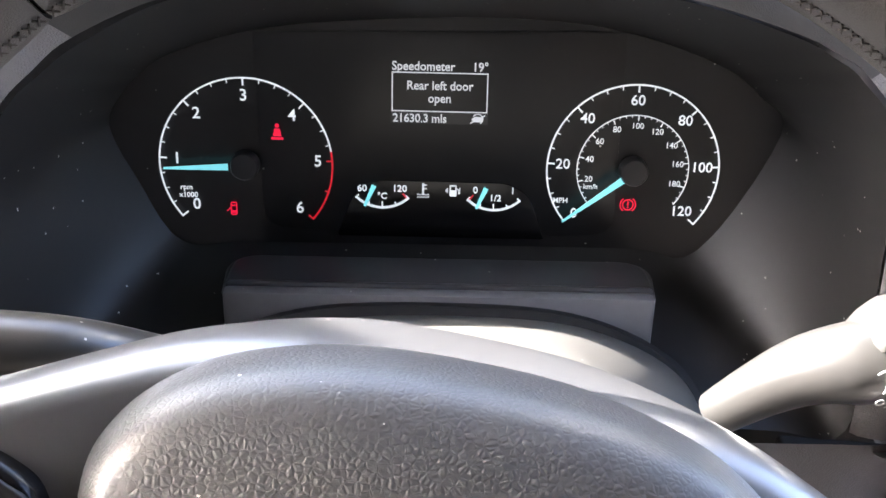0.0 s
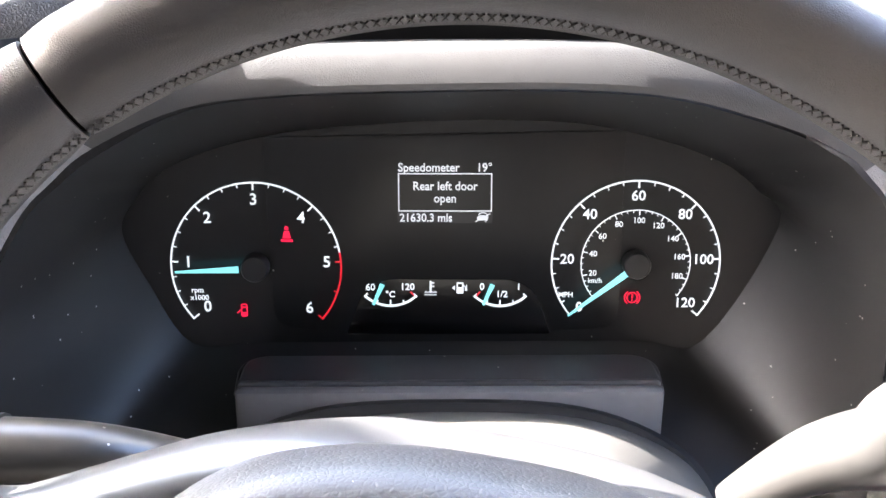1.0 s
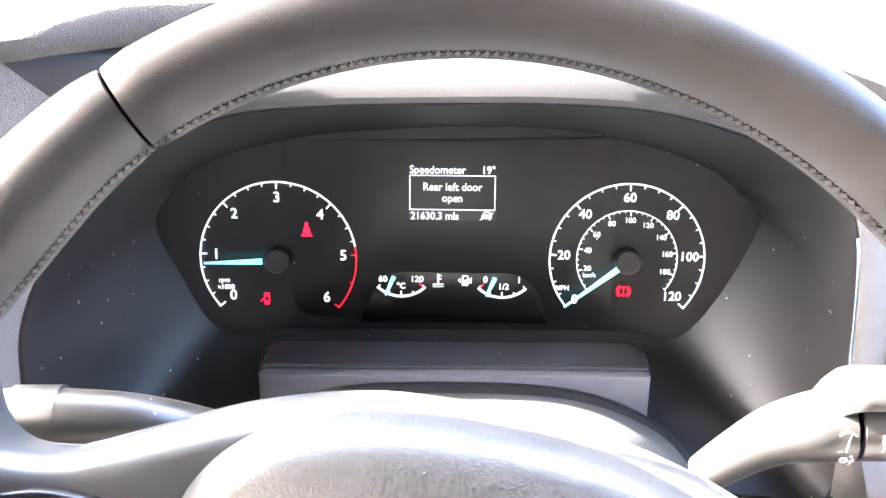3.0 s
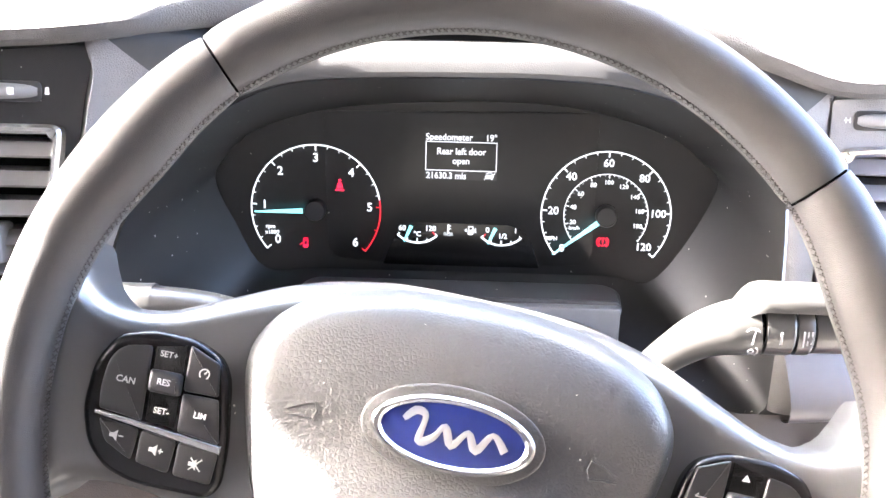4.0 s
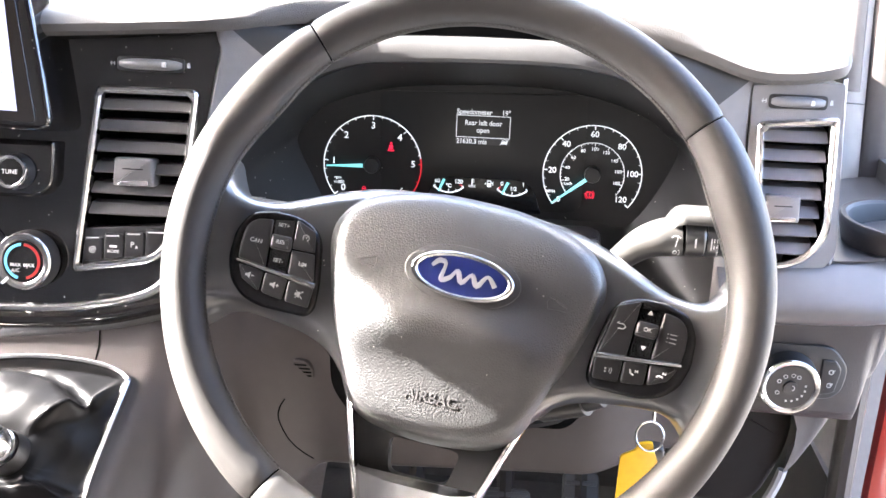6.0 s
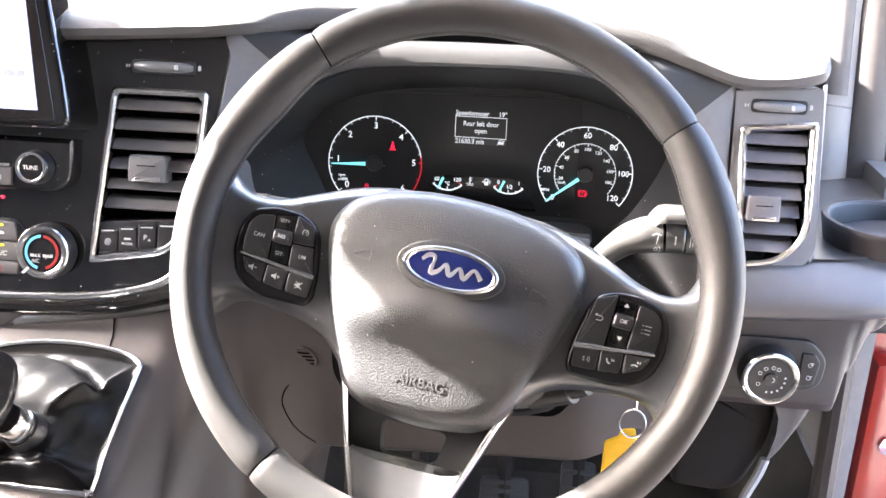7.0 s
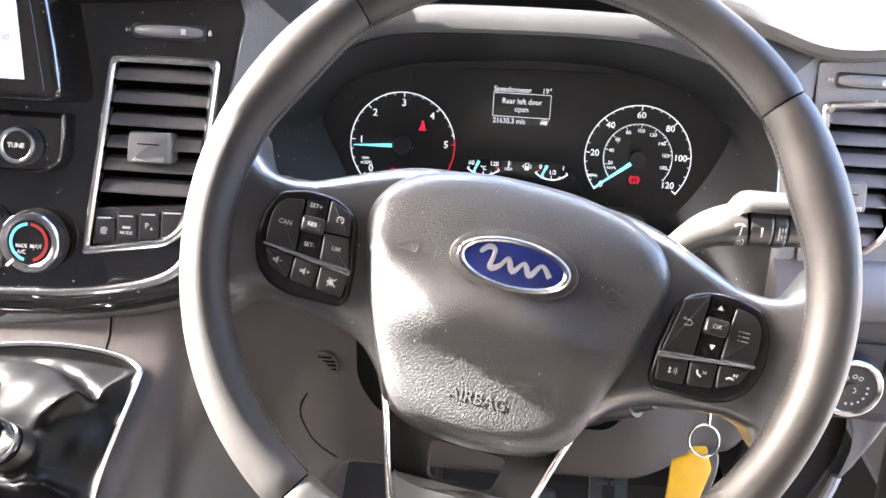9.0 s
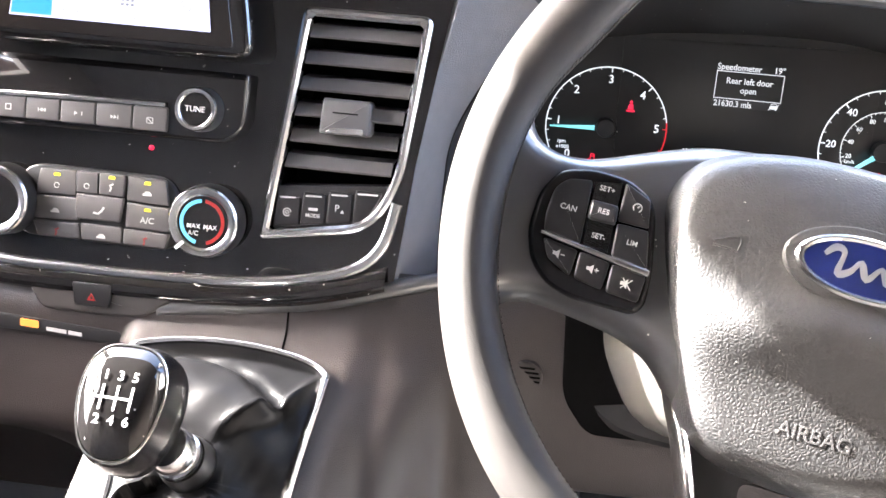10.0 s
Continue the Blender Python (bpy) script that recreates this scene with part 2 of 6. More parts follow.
M_PLATE = material("satin_spoke_plate", (0.34, 0.34, 0.35), 0.48, metallic=0.5, vary=0.05)
M_DIAL = material("dial_black", (0.0055, 0.0057, 0.0066), 0.33, vary=0.3, specks=0.35)
M_WINDOW = material("display_window_black", (0.003, 0.003, 0.0035), 0.2)
M_WHITE = material("lit_white_print", (0.8, 0.8, 0.8), 0.5, emit=(0.9, 0.97, 1.0), emit_strength=0.75)
M_PRINT = material("white_symbol_print", (0.48, 0.48, 0.48), 0.5)
M_LCD = material("lit_display_letters", (0.6, 0.6, 0.6), 0.5, emit=(0.92, 0.96, 1.0), emit_strength=0.62)
M_NEEDLE = material("lit_turquoise_needle", (0.3, 0.8, 0.85), 0.4, emit=(0.25, 0.85, 0.92), emit_strength=0.85)
M_REDLIT = material("lit_red_lamp", (0.6, 0.02, 0.04), 0.4, emit=(1.0, 0.01, 0.06), emit_strength=1.0)
M_REDMARK = material("lit_red_print", (0.5, 0.02, 0.03), 0.5, emit=(0.8, 0.015, 0.03), emit_strength=0.75)
M_YELLOWLIT = material("lit_yellow_lamp", (0.7, 0.5, 0.02), 0.4, emit=(1.0, 0.72, 0.02), emit_strength=0.9)
M_ORANGELIT = material("lit_orange_lamp", (0.8, 0.25, 0.05), 0.4, emit=(1.0, 0.25, 0.04), emit_strength=0.8)
M_REDPRINT = material("red_print", (0.20, 0.008, 0.008), 0.4)
M_BLUEPRINT = material("blue_print", (0.1, 0.4, 0.65), 0.4)
M_SCREEN = material("lit_screen", (0.015, 0.015, 0.016), 0.2, emit=(0.60, 0.60, 0.86), emit_strength=1.5, vary=0.02)
M_SCREENTILE = material("lit_screen_tile", (0.015, 0.015, 0.016), 0.2, emit=(0.86, 0.85, 0.96), emit_strength=1.5, vary=0.02)
M_SCREENBLUE = material("lit_screen_blue", (0.01, 0.03, 0.05), 0.2, emit=(0.05, 0.36, 0.80), emit_strength=1.3)
M_SCREENGREY = material("lit_screen_grey", (0.015, 0.015, 0.016), 0.3, emit=(0.42, 0.42, 0.5), emit_strength=0.9)
M_SLAT = material("vent_slat_plastic", (0.10, 0.097, 0.097), 0.42, grain="noise", grain_scale=2000, grain_depth=0.08)
M_SLAT_PALE = material("grey_vent_slat", (0.14, 0.13, 0.135), 0.4, grain="noise", grain_scale=2000, grain_depth=0.08)
# near-black without gloss: joints, and shade painted into gaps and wells
M_VOID = material("joint_and_shade_black", (0.004, 0.004, 0.004), 0.9, spec=0.0)
M_BADGE = material("blue_enamel", (0.012, 0.02, 0.11), 0.15, coat=0.8)
M_BOOT = material("gaiter_leather", (0.0055, 0.0055, 0.006), 0.30, spec=0.12, grain="leather", grain_scale=900, grain_depth=0.07)
M_YELLOW = material("yellow_plastic", (0.85, 0.5, 0.015), 0.35)
M_PAINT = material("red_car_paint", (0.24, 0.012, 0.006), 0.3, coat=0.4, vary=0.1)
M_RUBBER = material("black_rubber", (0.012, 0.012, 0.012), 0.6, grain="noise", grain_scale=900, grain_depth=0.2)
M_CARPET = material("floor_carpet", (0.02, 0.019, 0.018), 0.95, vary=0.4, grain="noise", grain_scale=700, grain_depth=0.9)
M_PALE = material("pale_grey_trim", (0.26, 0.25, 0.25), 0.55, grain="noise", grain_scale=900, grain_depth=0.2)
M_BRICK = material("brown_brick", (0.16, 0.09, 0.06), 0.85, vary=0.35, vary_scale=3.0, grain="noise", grain_scale=40, grain_depth=0.6)
M_PILLAR = material("pillar_trim", (0.13, 0.12, 0.115), 0.5, grain="noise", grain_scale=900, grain_depth=0.2)
M_WALL = material("cab_lining", (0.11, 0.105, 0.10), 0.85, grain="noise", grain_scale=500, grain_depth=0.4)
M_DARKWALL = material("bulkhead_lining", (0.115, 0.108, 0.104), 0.9, vary=0.3, grain="noise", grain_scale=500, grain_depth=0.4)
M_STITCH = material("stitch_thread", (0.03, 0.025, 0.022), 0.8)
M_GROUND = material("grey_paving", (0.17, 0.165, 0.155), 0.85, vary=0.25, vary_scale=0.8, grain="noise", grain_scale=60, grain_depth=0.5)


def glass_material():
    """A thin clear pane: straight-through light with a Fresnel gloss."""
    m = bpy.data.materials.new("window_glass")
    m.use_nodes = True
    nt = m.node_tree
    nt.nodes.clear()
    clear = nt.nodes.new("ShaderNodeBsdfTransparent")
    clear.inputs["Color"].default_value = (0.93, 0.95, 0.94, 1)
    gloss = nt.nodes.new("ShaderNodeBsdfGlossy")
    gloss.inputs["Roughness"].default_value = 0.01
    fres = nt.nodes.new("ShaderNodeFresnel")
    fres.inputs["IOR"].default_value = 1.5
    mix = nt.nodes.new("ShaderNodeMixShader")
    out = nt.nodes.new("ShaderNodeOutputMaterial")
    nt.links.new(fres.outputs[0], mix.inputs[0])
    nt.links.new(clear.outputs[0], mix.inputs[1])
    nt.links.new(gloss.outputs[0], mix.inputs[2])
    nt.links.new(mix.outputs[0], out.inputs["Surface"])
    return m


M_GLASS = glass_material()


# ---- frames of reference ----
def tilted(o, back, yaw=0.0, spin=0.0):
    """A frame whose face looks towards the driver, leant back by degrees; spin turns it in its plane, clockwise as seen."""
    t, s = radians(back), radians(spin)
    x0, u0, n0 = Vector((1, 0, 0)), Vector((0, math.sin(t), math.cos(t))), Vector((0, -math.cos(t), math.sin(t)))
    r = Matrix.Rotation(radians(yaw), 3, "Z")
    return basis(o, r @ (x0 * math.cos(s) - u0 * math.sin(s)), r @ (x0 * math.sin(s) + u0 * math.cos(s)), r @ n0)


WHEEL = tilted((-0.001, 0.119, 0.819), 28, 0, 10.2)
DIALS = tilted((0.0008, 0.4654, 0.7863), 6.9, -1.2, -0.18)
STACK = tilted((0, 0.335, 0.868), 14.04)
RIGHT = tilted((0, 0.377, 0.868), 5.71)


def on_stack(x, z):
    return (x, (z - 0.868) / 0.9701)


def on_right(x, z):
    return (x, (z - 0.868) / 0.995)


def holed(outer, holes, z0, z1):
    """A plate with openings that go through it."""
    bm = bmesh.new()
    loops = []
    for pts in (outer, *holes):
        vs = [bm.verts.new((p[0], p[1], z1)) for p in pts]
        es = [bm.edges.new((vs[i - 1], vs[i])) for i in range(len(vs))]
        loops.append((vs, es))
    bmesh.ops.triangle_fill(bm, use_beauty=True, use_dissolve=False, edges=[e for _, es in loops for e in es])
    for vs, _ in loops:
        low = [bm.verts.new((v.co.x, v.co.y, z0)) for v in vs]
        for i in range(len(vs)):
            bm.faces.new((vs[i - 1], vs[i], low[i], low[i - 1]))
    return bm


# ---- setting ----
FLOOR_Z = 0.08
ROOF_Y, REAR_Y = 0.38, -0.95  # the windscreen's top edge, the bulkhead's face
ground_bm = bmesh.new()
bmesh.ops.create_grid(ground_bm, x_segments=40, y_segments=40, size=900)
ground = part("ground", moved(ground_bm, Matrix.Translation((0, 0, -0.42))), M_GROUND)
tagged(ground, "grey sunlit paving of the yard outside", "ground", kind="structure")

# added out of view: holds back low sky light from the left, reflects brown
tagged(part("wall_outside", box(-8.25, -8.0, -12.0, 12.0, -0.42, 2.4), M_BRICK), "unseen brown brick wall added beside the van to block low sky light", "wall", kind="structure")

floor_ob = part("floor", box(-1.36, 0.46, REAR_Y - 0.05, 1.1, FLOOR_Z - 0.05, FLOOR_Z), M_CARPET)
tagged(floor_ob, "dark carpeted floor of the van's cab", "floor", kind="structure")

tagged(part("ceiling", box(-1.155, 0.44, REAR_Y, ROOF_Y, 1.645, 1.70), M_WALL), "grey fabric lining of the cab's roof", "ceiling", kind="structure")
tagged(part("wall_rear", box(-1.36, 0.46, REAR_Y - 0.06, REAR_Y, FLOOR_Z, 1.68), M_DARKWALL), "plain grey bulkhead lining behind the cab", "wall", kind="structure")
left_bm = box(-1.36, -1.30, REAR_Y, 1.05, FLOOR_Z, 0.92)
left_bm = join(left_bm, tube([(-1.158, REAR_Y, 1.658), (-1.158, ROOF_Y + 0.02, 1.658), (-1.33, 1.03, 0.96)], (0.03, 0.03), 8))
left_bm = join(left_bm, loft([[(-1.36, y, 0.92), (-1.30, y, 0.92), (-1.14, y, 1.64), (-1.19, y, 1.64)] for y in (REAR_Y, -0.40)], True, True, True))
tagged(part("wall_left", left_bm, M_PILLAR), "grey passenger door trim under an open side window", "wall", kind="structure")
# unseen wall added across the doorway's rear, to darken the knee panel
right_bm = box(0.42, 0.47, REAR_Y, 0.12, FLOOR_Z, 1.60)
right_bm = join(right_bm, box(0.42, 0.47, REAR_Y, ROOF_Y, 1.60, 1.68))
right_bm = join(right_bm, box(0.405, 0.425, 0.53, 1.05, FLOOR_Z, 0.78))
tagged(part("wall_right", right_bm, M_PILLAR), "grey doorway lining with an unseen wall added to cut the door's light", "wall", kind="structure")
front_bm = join(box(-1.36, 0.28, 1.05, 1.10, FLOOR_Z, 0.93), box(0.28, 0.42, 1.05, 1.10, FLOOR_Z, 0.76))
tagged(part("wall_front", front_bm, M_CARPET), "dark padded bulkhead at the end of the footwell", "wall", kind="structure")


def windscreen():
    ob = thing("windscreen", "raked clear windscreen above the dashboard", "window", kind="structure")
    bm = loft([[(-1.30, 1.06, 0.925), (0.42, 1.06, 0.925), (0.42, 1.066, 0.925), (-1.30, 1.066, 0.925)], [(-1.13, ROOF_Y + 0.005, 1.63), (0.38, ROOF_Y + 0.005, 1.63), (0.38, ROOF_Y + 0.011, 1.63), (-1.13, ROOF_Y + 0.011, 1.63)]], True, True, True)
    pane = part("pane", bm, M_GLASS, ob)
    pane.visible_shadow = False
    return ob


windscreen()


# ---- dashboard ----
dash = thing("dashboard", "grey moulded plastic dashboard with piano-black centre panel", "dashboard")

INNER = [(-0.212, 0.352, 0.69), (-0.212, 0.352, 0.759), (-0.207, 0.354, 0.80), (-0.183, 0.362, 0.845), (-0.166, 0.367, 0.862), (-0.148, 0.37, 0.875), (-0.111, 0.37, 0.893), (-0.067, 0.37, 0.899), (0, 0.37, 0.901), (0.051, 0.37, 0.901), (0.096, 0.37, 0.897), (0.141, 0.37, 0.884), (0.160, 0.37, 0.875), (0.174, 0.37, 0.865), (0.192, 0.37, 0.84), (0.199, 0.37, 0.774), (0.2, 0.37, 0.69)]
OUTER = [(-0.237, 0.300, 0.69), (-0.232, 0.312, 0.765), (-0.226, 0.321, 0.815), (-0.215, 0.334, 0.87), (-0.2095, 0.342, 0.902), (-0.2035, 0.348, 0.926), (-0.13, 0.374, 0.919), (-0.07, 0.376, 0.920), (0, 0.377, 0.921), (0.05, 0.377, 0.921), (0.10, 0.376, 0.919), (0.15, 0.376, 0.913), (0.19, 0.380, 0.905), (0.2165, 0.382, 0.8985), (0.216, 0.378, 0.86), (0.218, 0.372, 0.80), (0.22, 0.362, 0.69)]
RING = [(-0.1405, -0.0455), (-0.1620, -0.012), (-0.175, 0.018), (-0.165, 0.037), (-0.157, 0.045), (-0.147, 0.0525), (-0.12, 0.063), (-0.075, 0.072), (0, 0.077), (0.055, 0.0765), (0.09, 0.072), (0.12, 0.064), (0.145, 0.054), (0.154, 0.048), (0.163, 0.040), (0.1755, 0.021), (0.1385, -0.0435)]
DIAL_RIM = [tuple(DIALS @ Vector((x, v, 0.0))) for x, v in RING]


def blend(a, b, s, lift=(0, 0, 0)):
    return [tuple(Vector(p) * (1 - s) + Vector(q) * s + Vector(lift)) for p, q in zip(a, b)]


curve = lambda pts: smooth_loop(pts, 5, False)
lip = [blend(INNER, OUTER, s, (0, -d, 0)) for s, d in ((1.2, -0.022), (1.02, -0.004), (0.96, -0.0005), (0.8, 0.0015), (0.45, 0.003), (0.2, 0.003), (0.05, 0.001))]
lip_curves = [curve(r) for r in lip]
M_HOOD = material("hood_trim", (0.036, 0.0355, 0.0355), 0.5, grain="leather", grain_scale=900, grain_depth=0.15)
part("instrument_surround", loft([r[:26] for r in lip_curves], False), M_TRIM, dash, "grained grey surround of the instruments")
part("instrument_surround", loft([r[65:] for r in lip_curves], False), M_TRIM, dash, "grained grey surround of the instruments")
part("instrument_hood", loft([r[25:66] for r in lip_curves], False), M_HOOD, dash, "dark grained hood over the instruments")
inner_ring = INNER + [(0.15, 0.364, 0.694), (0.0, 0.362, 0.692), (-0.15, 0.358, 0.692)]
dial_ring = DIAL_RIM + [tuple(DIALS @ Vector((x, v, 0.0))) for x, v in ((0.10, -0.0435), (0.0, -0.0440), (-0.10, -0.0450))]
cavity = [[(x, y + 0.002, z - 0.06 if z < 0.7 else z) for x, y, z in inner_ring], inner_ring] + [blend(inner_ring, dial_ring, s) for s in (0.03, 0.25, 0.5, 0.75, 0.97, 1.0)]
part("binnacle", loft([smooth_loop(r, 5) for r in cavity[1:]], True), M_BINNACLE, dash, "dusty black bowl round the instruments", angle=60)

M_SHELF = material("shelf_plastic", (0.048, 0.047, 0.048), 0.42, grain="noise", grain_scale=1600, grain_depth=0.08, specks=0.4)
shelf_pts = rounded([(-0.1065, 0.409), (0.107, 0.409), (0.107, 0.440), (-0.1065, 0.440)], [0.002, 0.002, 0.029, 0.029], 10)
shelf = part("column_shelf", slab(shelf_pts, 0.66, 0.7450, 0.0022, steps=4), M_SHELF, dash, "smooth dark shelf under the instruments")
# lit copy of the shelf plastic: the front's extra light is in its colour
M_SHELFLIT = material("shelf_plastic_lit", (0.15, 0.147, 0.148), 0.45, grain="noise", grain_scale=1600, grain_depth=0.08, specks=0.4)
part("shelf_front", box(-0.1065, 0.107, 0.4000, 0.4085, 0.66, 0.7440, 0.0025), M_SHELFLIT, shelf, "upright front, coloured lighter for the light that falls on it")
part("shelf_joint", tube([(x, y, 0.7425 if y > 0.415 else 0.7380) for x, y in inset(shelf_pts, -0.0012)], (0.0009, 0.0009), 6, True), M_SLAT, shelf, "thin grey joint round the shelf")

# the padded top, from the passenger's side to the driver's door
PAD = [(-1.2, 0.325, 0.910), (-0.62, 0.325, 0.912), (-0.38, 0.327, 0.914), (-0.25, 0.335, 0.920), (-0.205, 0.342, 0.923), (-0.14, 0.376, 0.927), (-0.07, 0.390, 0.928), (0.0, 0.394, 0.929), (0.07, 0.390, 0.928), (0.13, 0.381, 0.921), (0.175, 0.374, 0.909), (0.214, 0.369, 0.897), (0.25, 0.366, 0.897), (0.28, 0.368, 0.903), (0.29, 0.38, 0.906)]
pad_rows = []
for x, y, z in smooth_loop(PAD, 4, False):
    # over the instruments the front edge is an upright lip with a slot behind it
    h = max(0.0, min(1.0, (0.185 - abs(x)) / 0.03))
    lip_back = [(0.004, 0.014), (0.009, 0.0165), (0.014, 0.018), (0.04, 0.020), (0.10, 0.024)]
    lip_hood = [(0.001, 0.0165), (0.004, 0.0190), (0.0095, 0.0185), (0.012, 0.010), (0.045, 0.011)]
    mixed_rows = [(x, y + a * (1 - h) + c * h, z + b * (1 - h) + d * h) for (a, b), (c, d) in zip(lip_back, lip_hood)]
    pad_rows.append([(x, y + 0.045, z - 0.003), (x, y + 0.004, z - 0.001), (x, y, z + 0.003), (x, y - 0.001, z + 0.009)] + mixed_rows + [(x, y + 0.14, z + 0.025), (x, y + 0.32, z + 0.030), (x, 1.05, 0.935), (x, 1.05, 0.90)])
part("top_pad", loft(pad_rows, False), M_PAD, dash, "grained soft pad over the dashboard")
# black strip that paints in the shade between the hood and the pad's front edge
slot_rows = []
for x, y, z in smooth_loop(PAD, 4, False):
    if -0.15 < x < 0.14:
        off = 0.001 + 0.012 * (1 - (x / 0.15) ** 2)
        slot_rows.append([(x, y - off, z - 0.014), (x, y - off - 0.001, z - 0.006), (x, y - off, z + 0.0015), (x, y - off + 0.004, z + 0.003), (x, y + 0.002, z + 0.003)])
part("hood_shade_strip", loft(slot_rows, False), M_VOID, dash, "black strip painting the shade behind the instrument hood")

# piano-black centre panel with an opening for the vent
VENT_L = [on_stack(*p) for p in ((-0.326, 0.729), (-0.252, 0.741), (-0.235, 0.772), (-0.224, 0.876), (-0.307, 0.876))]
VENT_L_OUT = rounded(VENT_L, [0.006, 0.02, 0.02, 0.007, 0.006], 6)
VENT_L_IN = inset(VENT_L_OUT, 0.0055)
panel_l = [on_stack(*p) for p in ((-0.66, 0.74), (-0.60, 0.698), (-0.504, 0.690), (-0.40, 0.690), (-0.30, 0.697), (-0.26, 0.704), (-0.235, 0.711), (-0.228, 0.783), (-0.213, 0.888), (-0.206, 0.921), (-0.66, 0.921))]
part("centre_panel", moved(holed(panel_l, [inset(VENT_L_OUT, 0.003)], -0.03, 0.0), STACK), M_GLOSS, dash, "dusty piano-black centre panel")
lip_rows = []
for x, z in smooth_loop([(-0.64, 0.730), (-0.60, 0.702), (-0.504, 0.6935), (-0.42, 0.693), (-0.347, 0.6955), (-0.30, 0.7005), (-0.262, 0.7095), (-0.240, 0.7165)], 5, False):
    xx, v = on_stack(x, z)
    lip_rows.append([(xx, v + 0.004, -0.002), (xx, v + 0.003, 0.002), (xx, v, 0.0052), (xx, v - 0.004, 0.0072), (xx, v - 0.009, 0.0068), (xx, v - 0.0125, 0.0035), (xx, v - 0.014, -0.004)])
part("panel_lip", moved(loft(lip_rows, False), STACK), M_GLOSS, dash, "rounded piano-black lower edge", angle=60)
strip = smooth_loop([(*on_stack(x, z), 0.001) for x, z in ((-0.62, 0.715), (-0.57, 0.701), (-0.504, 0.697), (-0.42, 0.6965), (-0.347, 0.699), (-0.30, 0.705), (-0.262, 0.716), (-0.2445, 0.733), (-0.2375, 0.76))], 6, False)
part("chrome_strip", moved(tube(strip, lambda s: (0.0040, 0.0032), 10), STACK), M_CHROME, dash, "bright chrome strip")

# lower dash: passenger side, gear lever pedestal, knee panel, driver's end
SECT = [
    (-1.2, [(0.300, 0.692), (0.286, 0.668), (0.285, 0.64), (0.283, 0.60), (0.285, 0.575), (0.31, 0.555), (0.40, 0.50), (0.45, 0.40)]),
    (-0.52, [(0.300, 0.692), (0.286, 0.668), (0.285, 0.64), (0.283, 0.60), (0.285, 0.575), (0.31, 0.555), (0.40, 0.50), (0.45, 0.40)]),
    (-0.425, [(0.300, 0.692), (0.285, 0.670), (0.284, 0.645), (0.280, 0.61), (0.28, 0.58), (0.29, 0.555), (0.33, 0.45), (0.36, 0.12)]),
    (-0.402, [(0.300, 0.692), (0.284, 0.673), (0.277, 0.664), (0.21, 0.628), (0.150, 0.597), (0.132, 0.575), (0.14, 0.45), (0.2, 0.12)]),
    (-0.33, [(0.300, 0.700), (0.288, 0.678), (0.279, 0.664), (0.21, 0.629), (0.145, 0.596), (0.128, 0.575), (0.14, 0.45), (0.2, 0.12)]),
    (-0.262, [(0.304, 0.708), (0.294, 0.684), (0.276, 0.661), (0.212, 0.626), (0.150, 0.594), (0.135, 0.57), (0.145, 0.45), (0.2, 0.12)]),
    (-0.235, [(0.308, 0.712), (0.299, 0.690), (0.285, 0.660), (0.235, 0.615), (0.185, 0.56), (0.175, 0.52), (0.18, 0.42), (0.22, 0.12)]),
    (-0.19, [(0.325, 0.706), (0.316, 0.688), (0.306, 0.665), (0.295, 0.63), (0.29, 0.58), (0.285, 0.54), (0.28, 0.45), (0.30, 0.12)]),
    (-0.12, [(0.345, 0.70), (0.335, 0.685), (0.328, 0.665), (0.320, 0.64), (0.316, 0.60), (0.316, 0.565), (0.33, 0.552), (0.42, 0.56)]),
    (0.10, [(0.345, 0.70), (0.335, 0.685), (0.328, 0.665), (0.320, 0.64), (0.316, 0.60), (0.316, 0.568), (0.33, 0.556), (0.42, 0.56)]),
    (0.18, [(0.345, 0.70), (0.344, 0.69), (0.343, 0.67), (0.341, 0.645), (0.338, 0.615), (0.338, 0.585), (0.352, 0.575), (0.42, 0.58)]),
    (0.225, [(0.345, 0.70), (0.348, 0.69), (0.352, 0.67), (0.352, 0.645), (0.351, 0.628), (0.352, 0.616), (0.368, 0.608), (0.44, 0.61)]),
    (0.333, [(0.347, 0.705), (0.350, 0.692), (0.354, 0.67), (0.354, 0.645), (0.353, 0.625), (0.356, 0.612), (0.37, 0.605), (0.45, 0.615)]),
    (0.345, [(0.347, 0.705), (0.352, 0.695), (0.357, 0.682), (0.360, 0.67), (0.362, 0.66), (0.366, 0.648), (0.38, 0.64), (0.45, 0.645)]),
    (0.362, [(0.352, 0.708), (0.357, 0.702), (0.362, 0.696), (0.365, 0.692), (0.368, 0.688), (0.372, 0.684), (0.385, 0.68), (0.45, 0.68)]),
    (0.392, [(0.362, 0.714), (0.366, 0.711), (0.370, 0.708), (0.374, 0.706), (0.380, 0.704), (0.385, 0.702), (0.40, 0.700), (0.46, 0.702)]),
]
rows = []
for (x0, a), (x1, b) in zip(SECT, SECT[1:]):
    n = 8
    for i in range(n):
        s = i / n
        e = s * s * (3 - 2 * s)
        row = [(p[0] * (1 - e) + q[0] * e, p[1] * (1 - e) + q[1] * e) for p, q in zip(a, b)]
        rows.append([(x0 + (x1 - x0) * s, y, z) for y, z in smooth_loop(row, 4, False)])
rows.append([(SECT[-1][0], y, z) for y, z in smooth_loop(SECT[-1][1], 4, False)])
part("lower_panel", loft(rows, False), M_LOWER, dash, "grey-brown lower dashboard", angle=60)

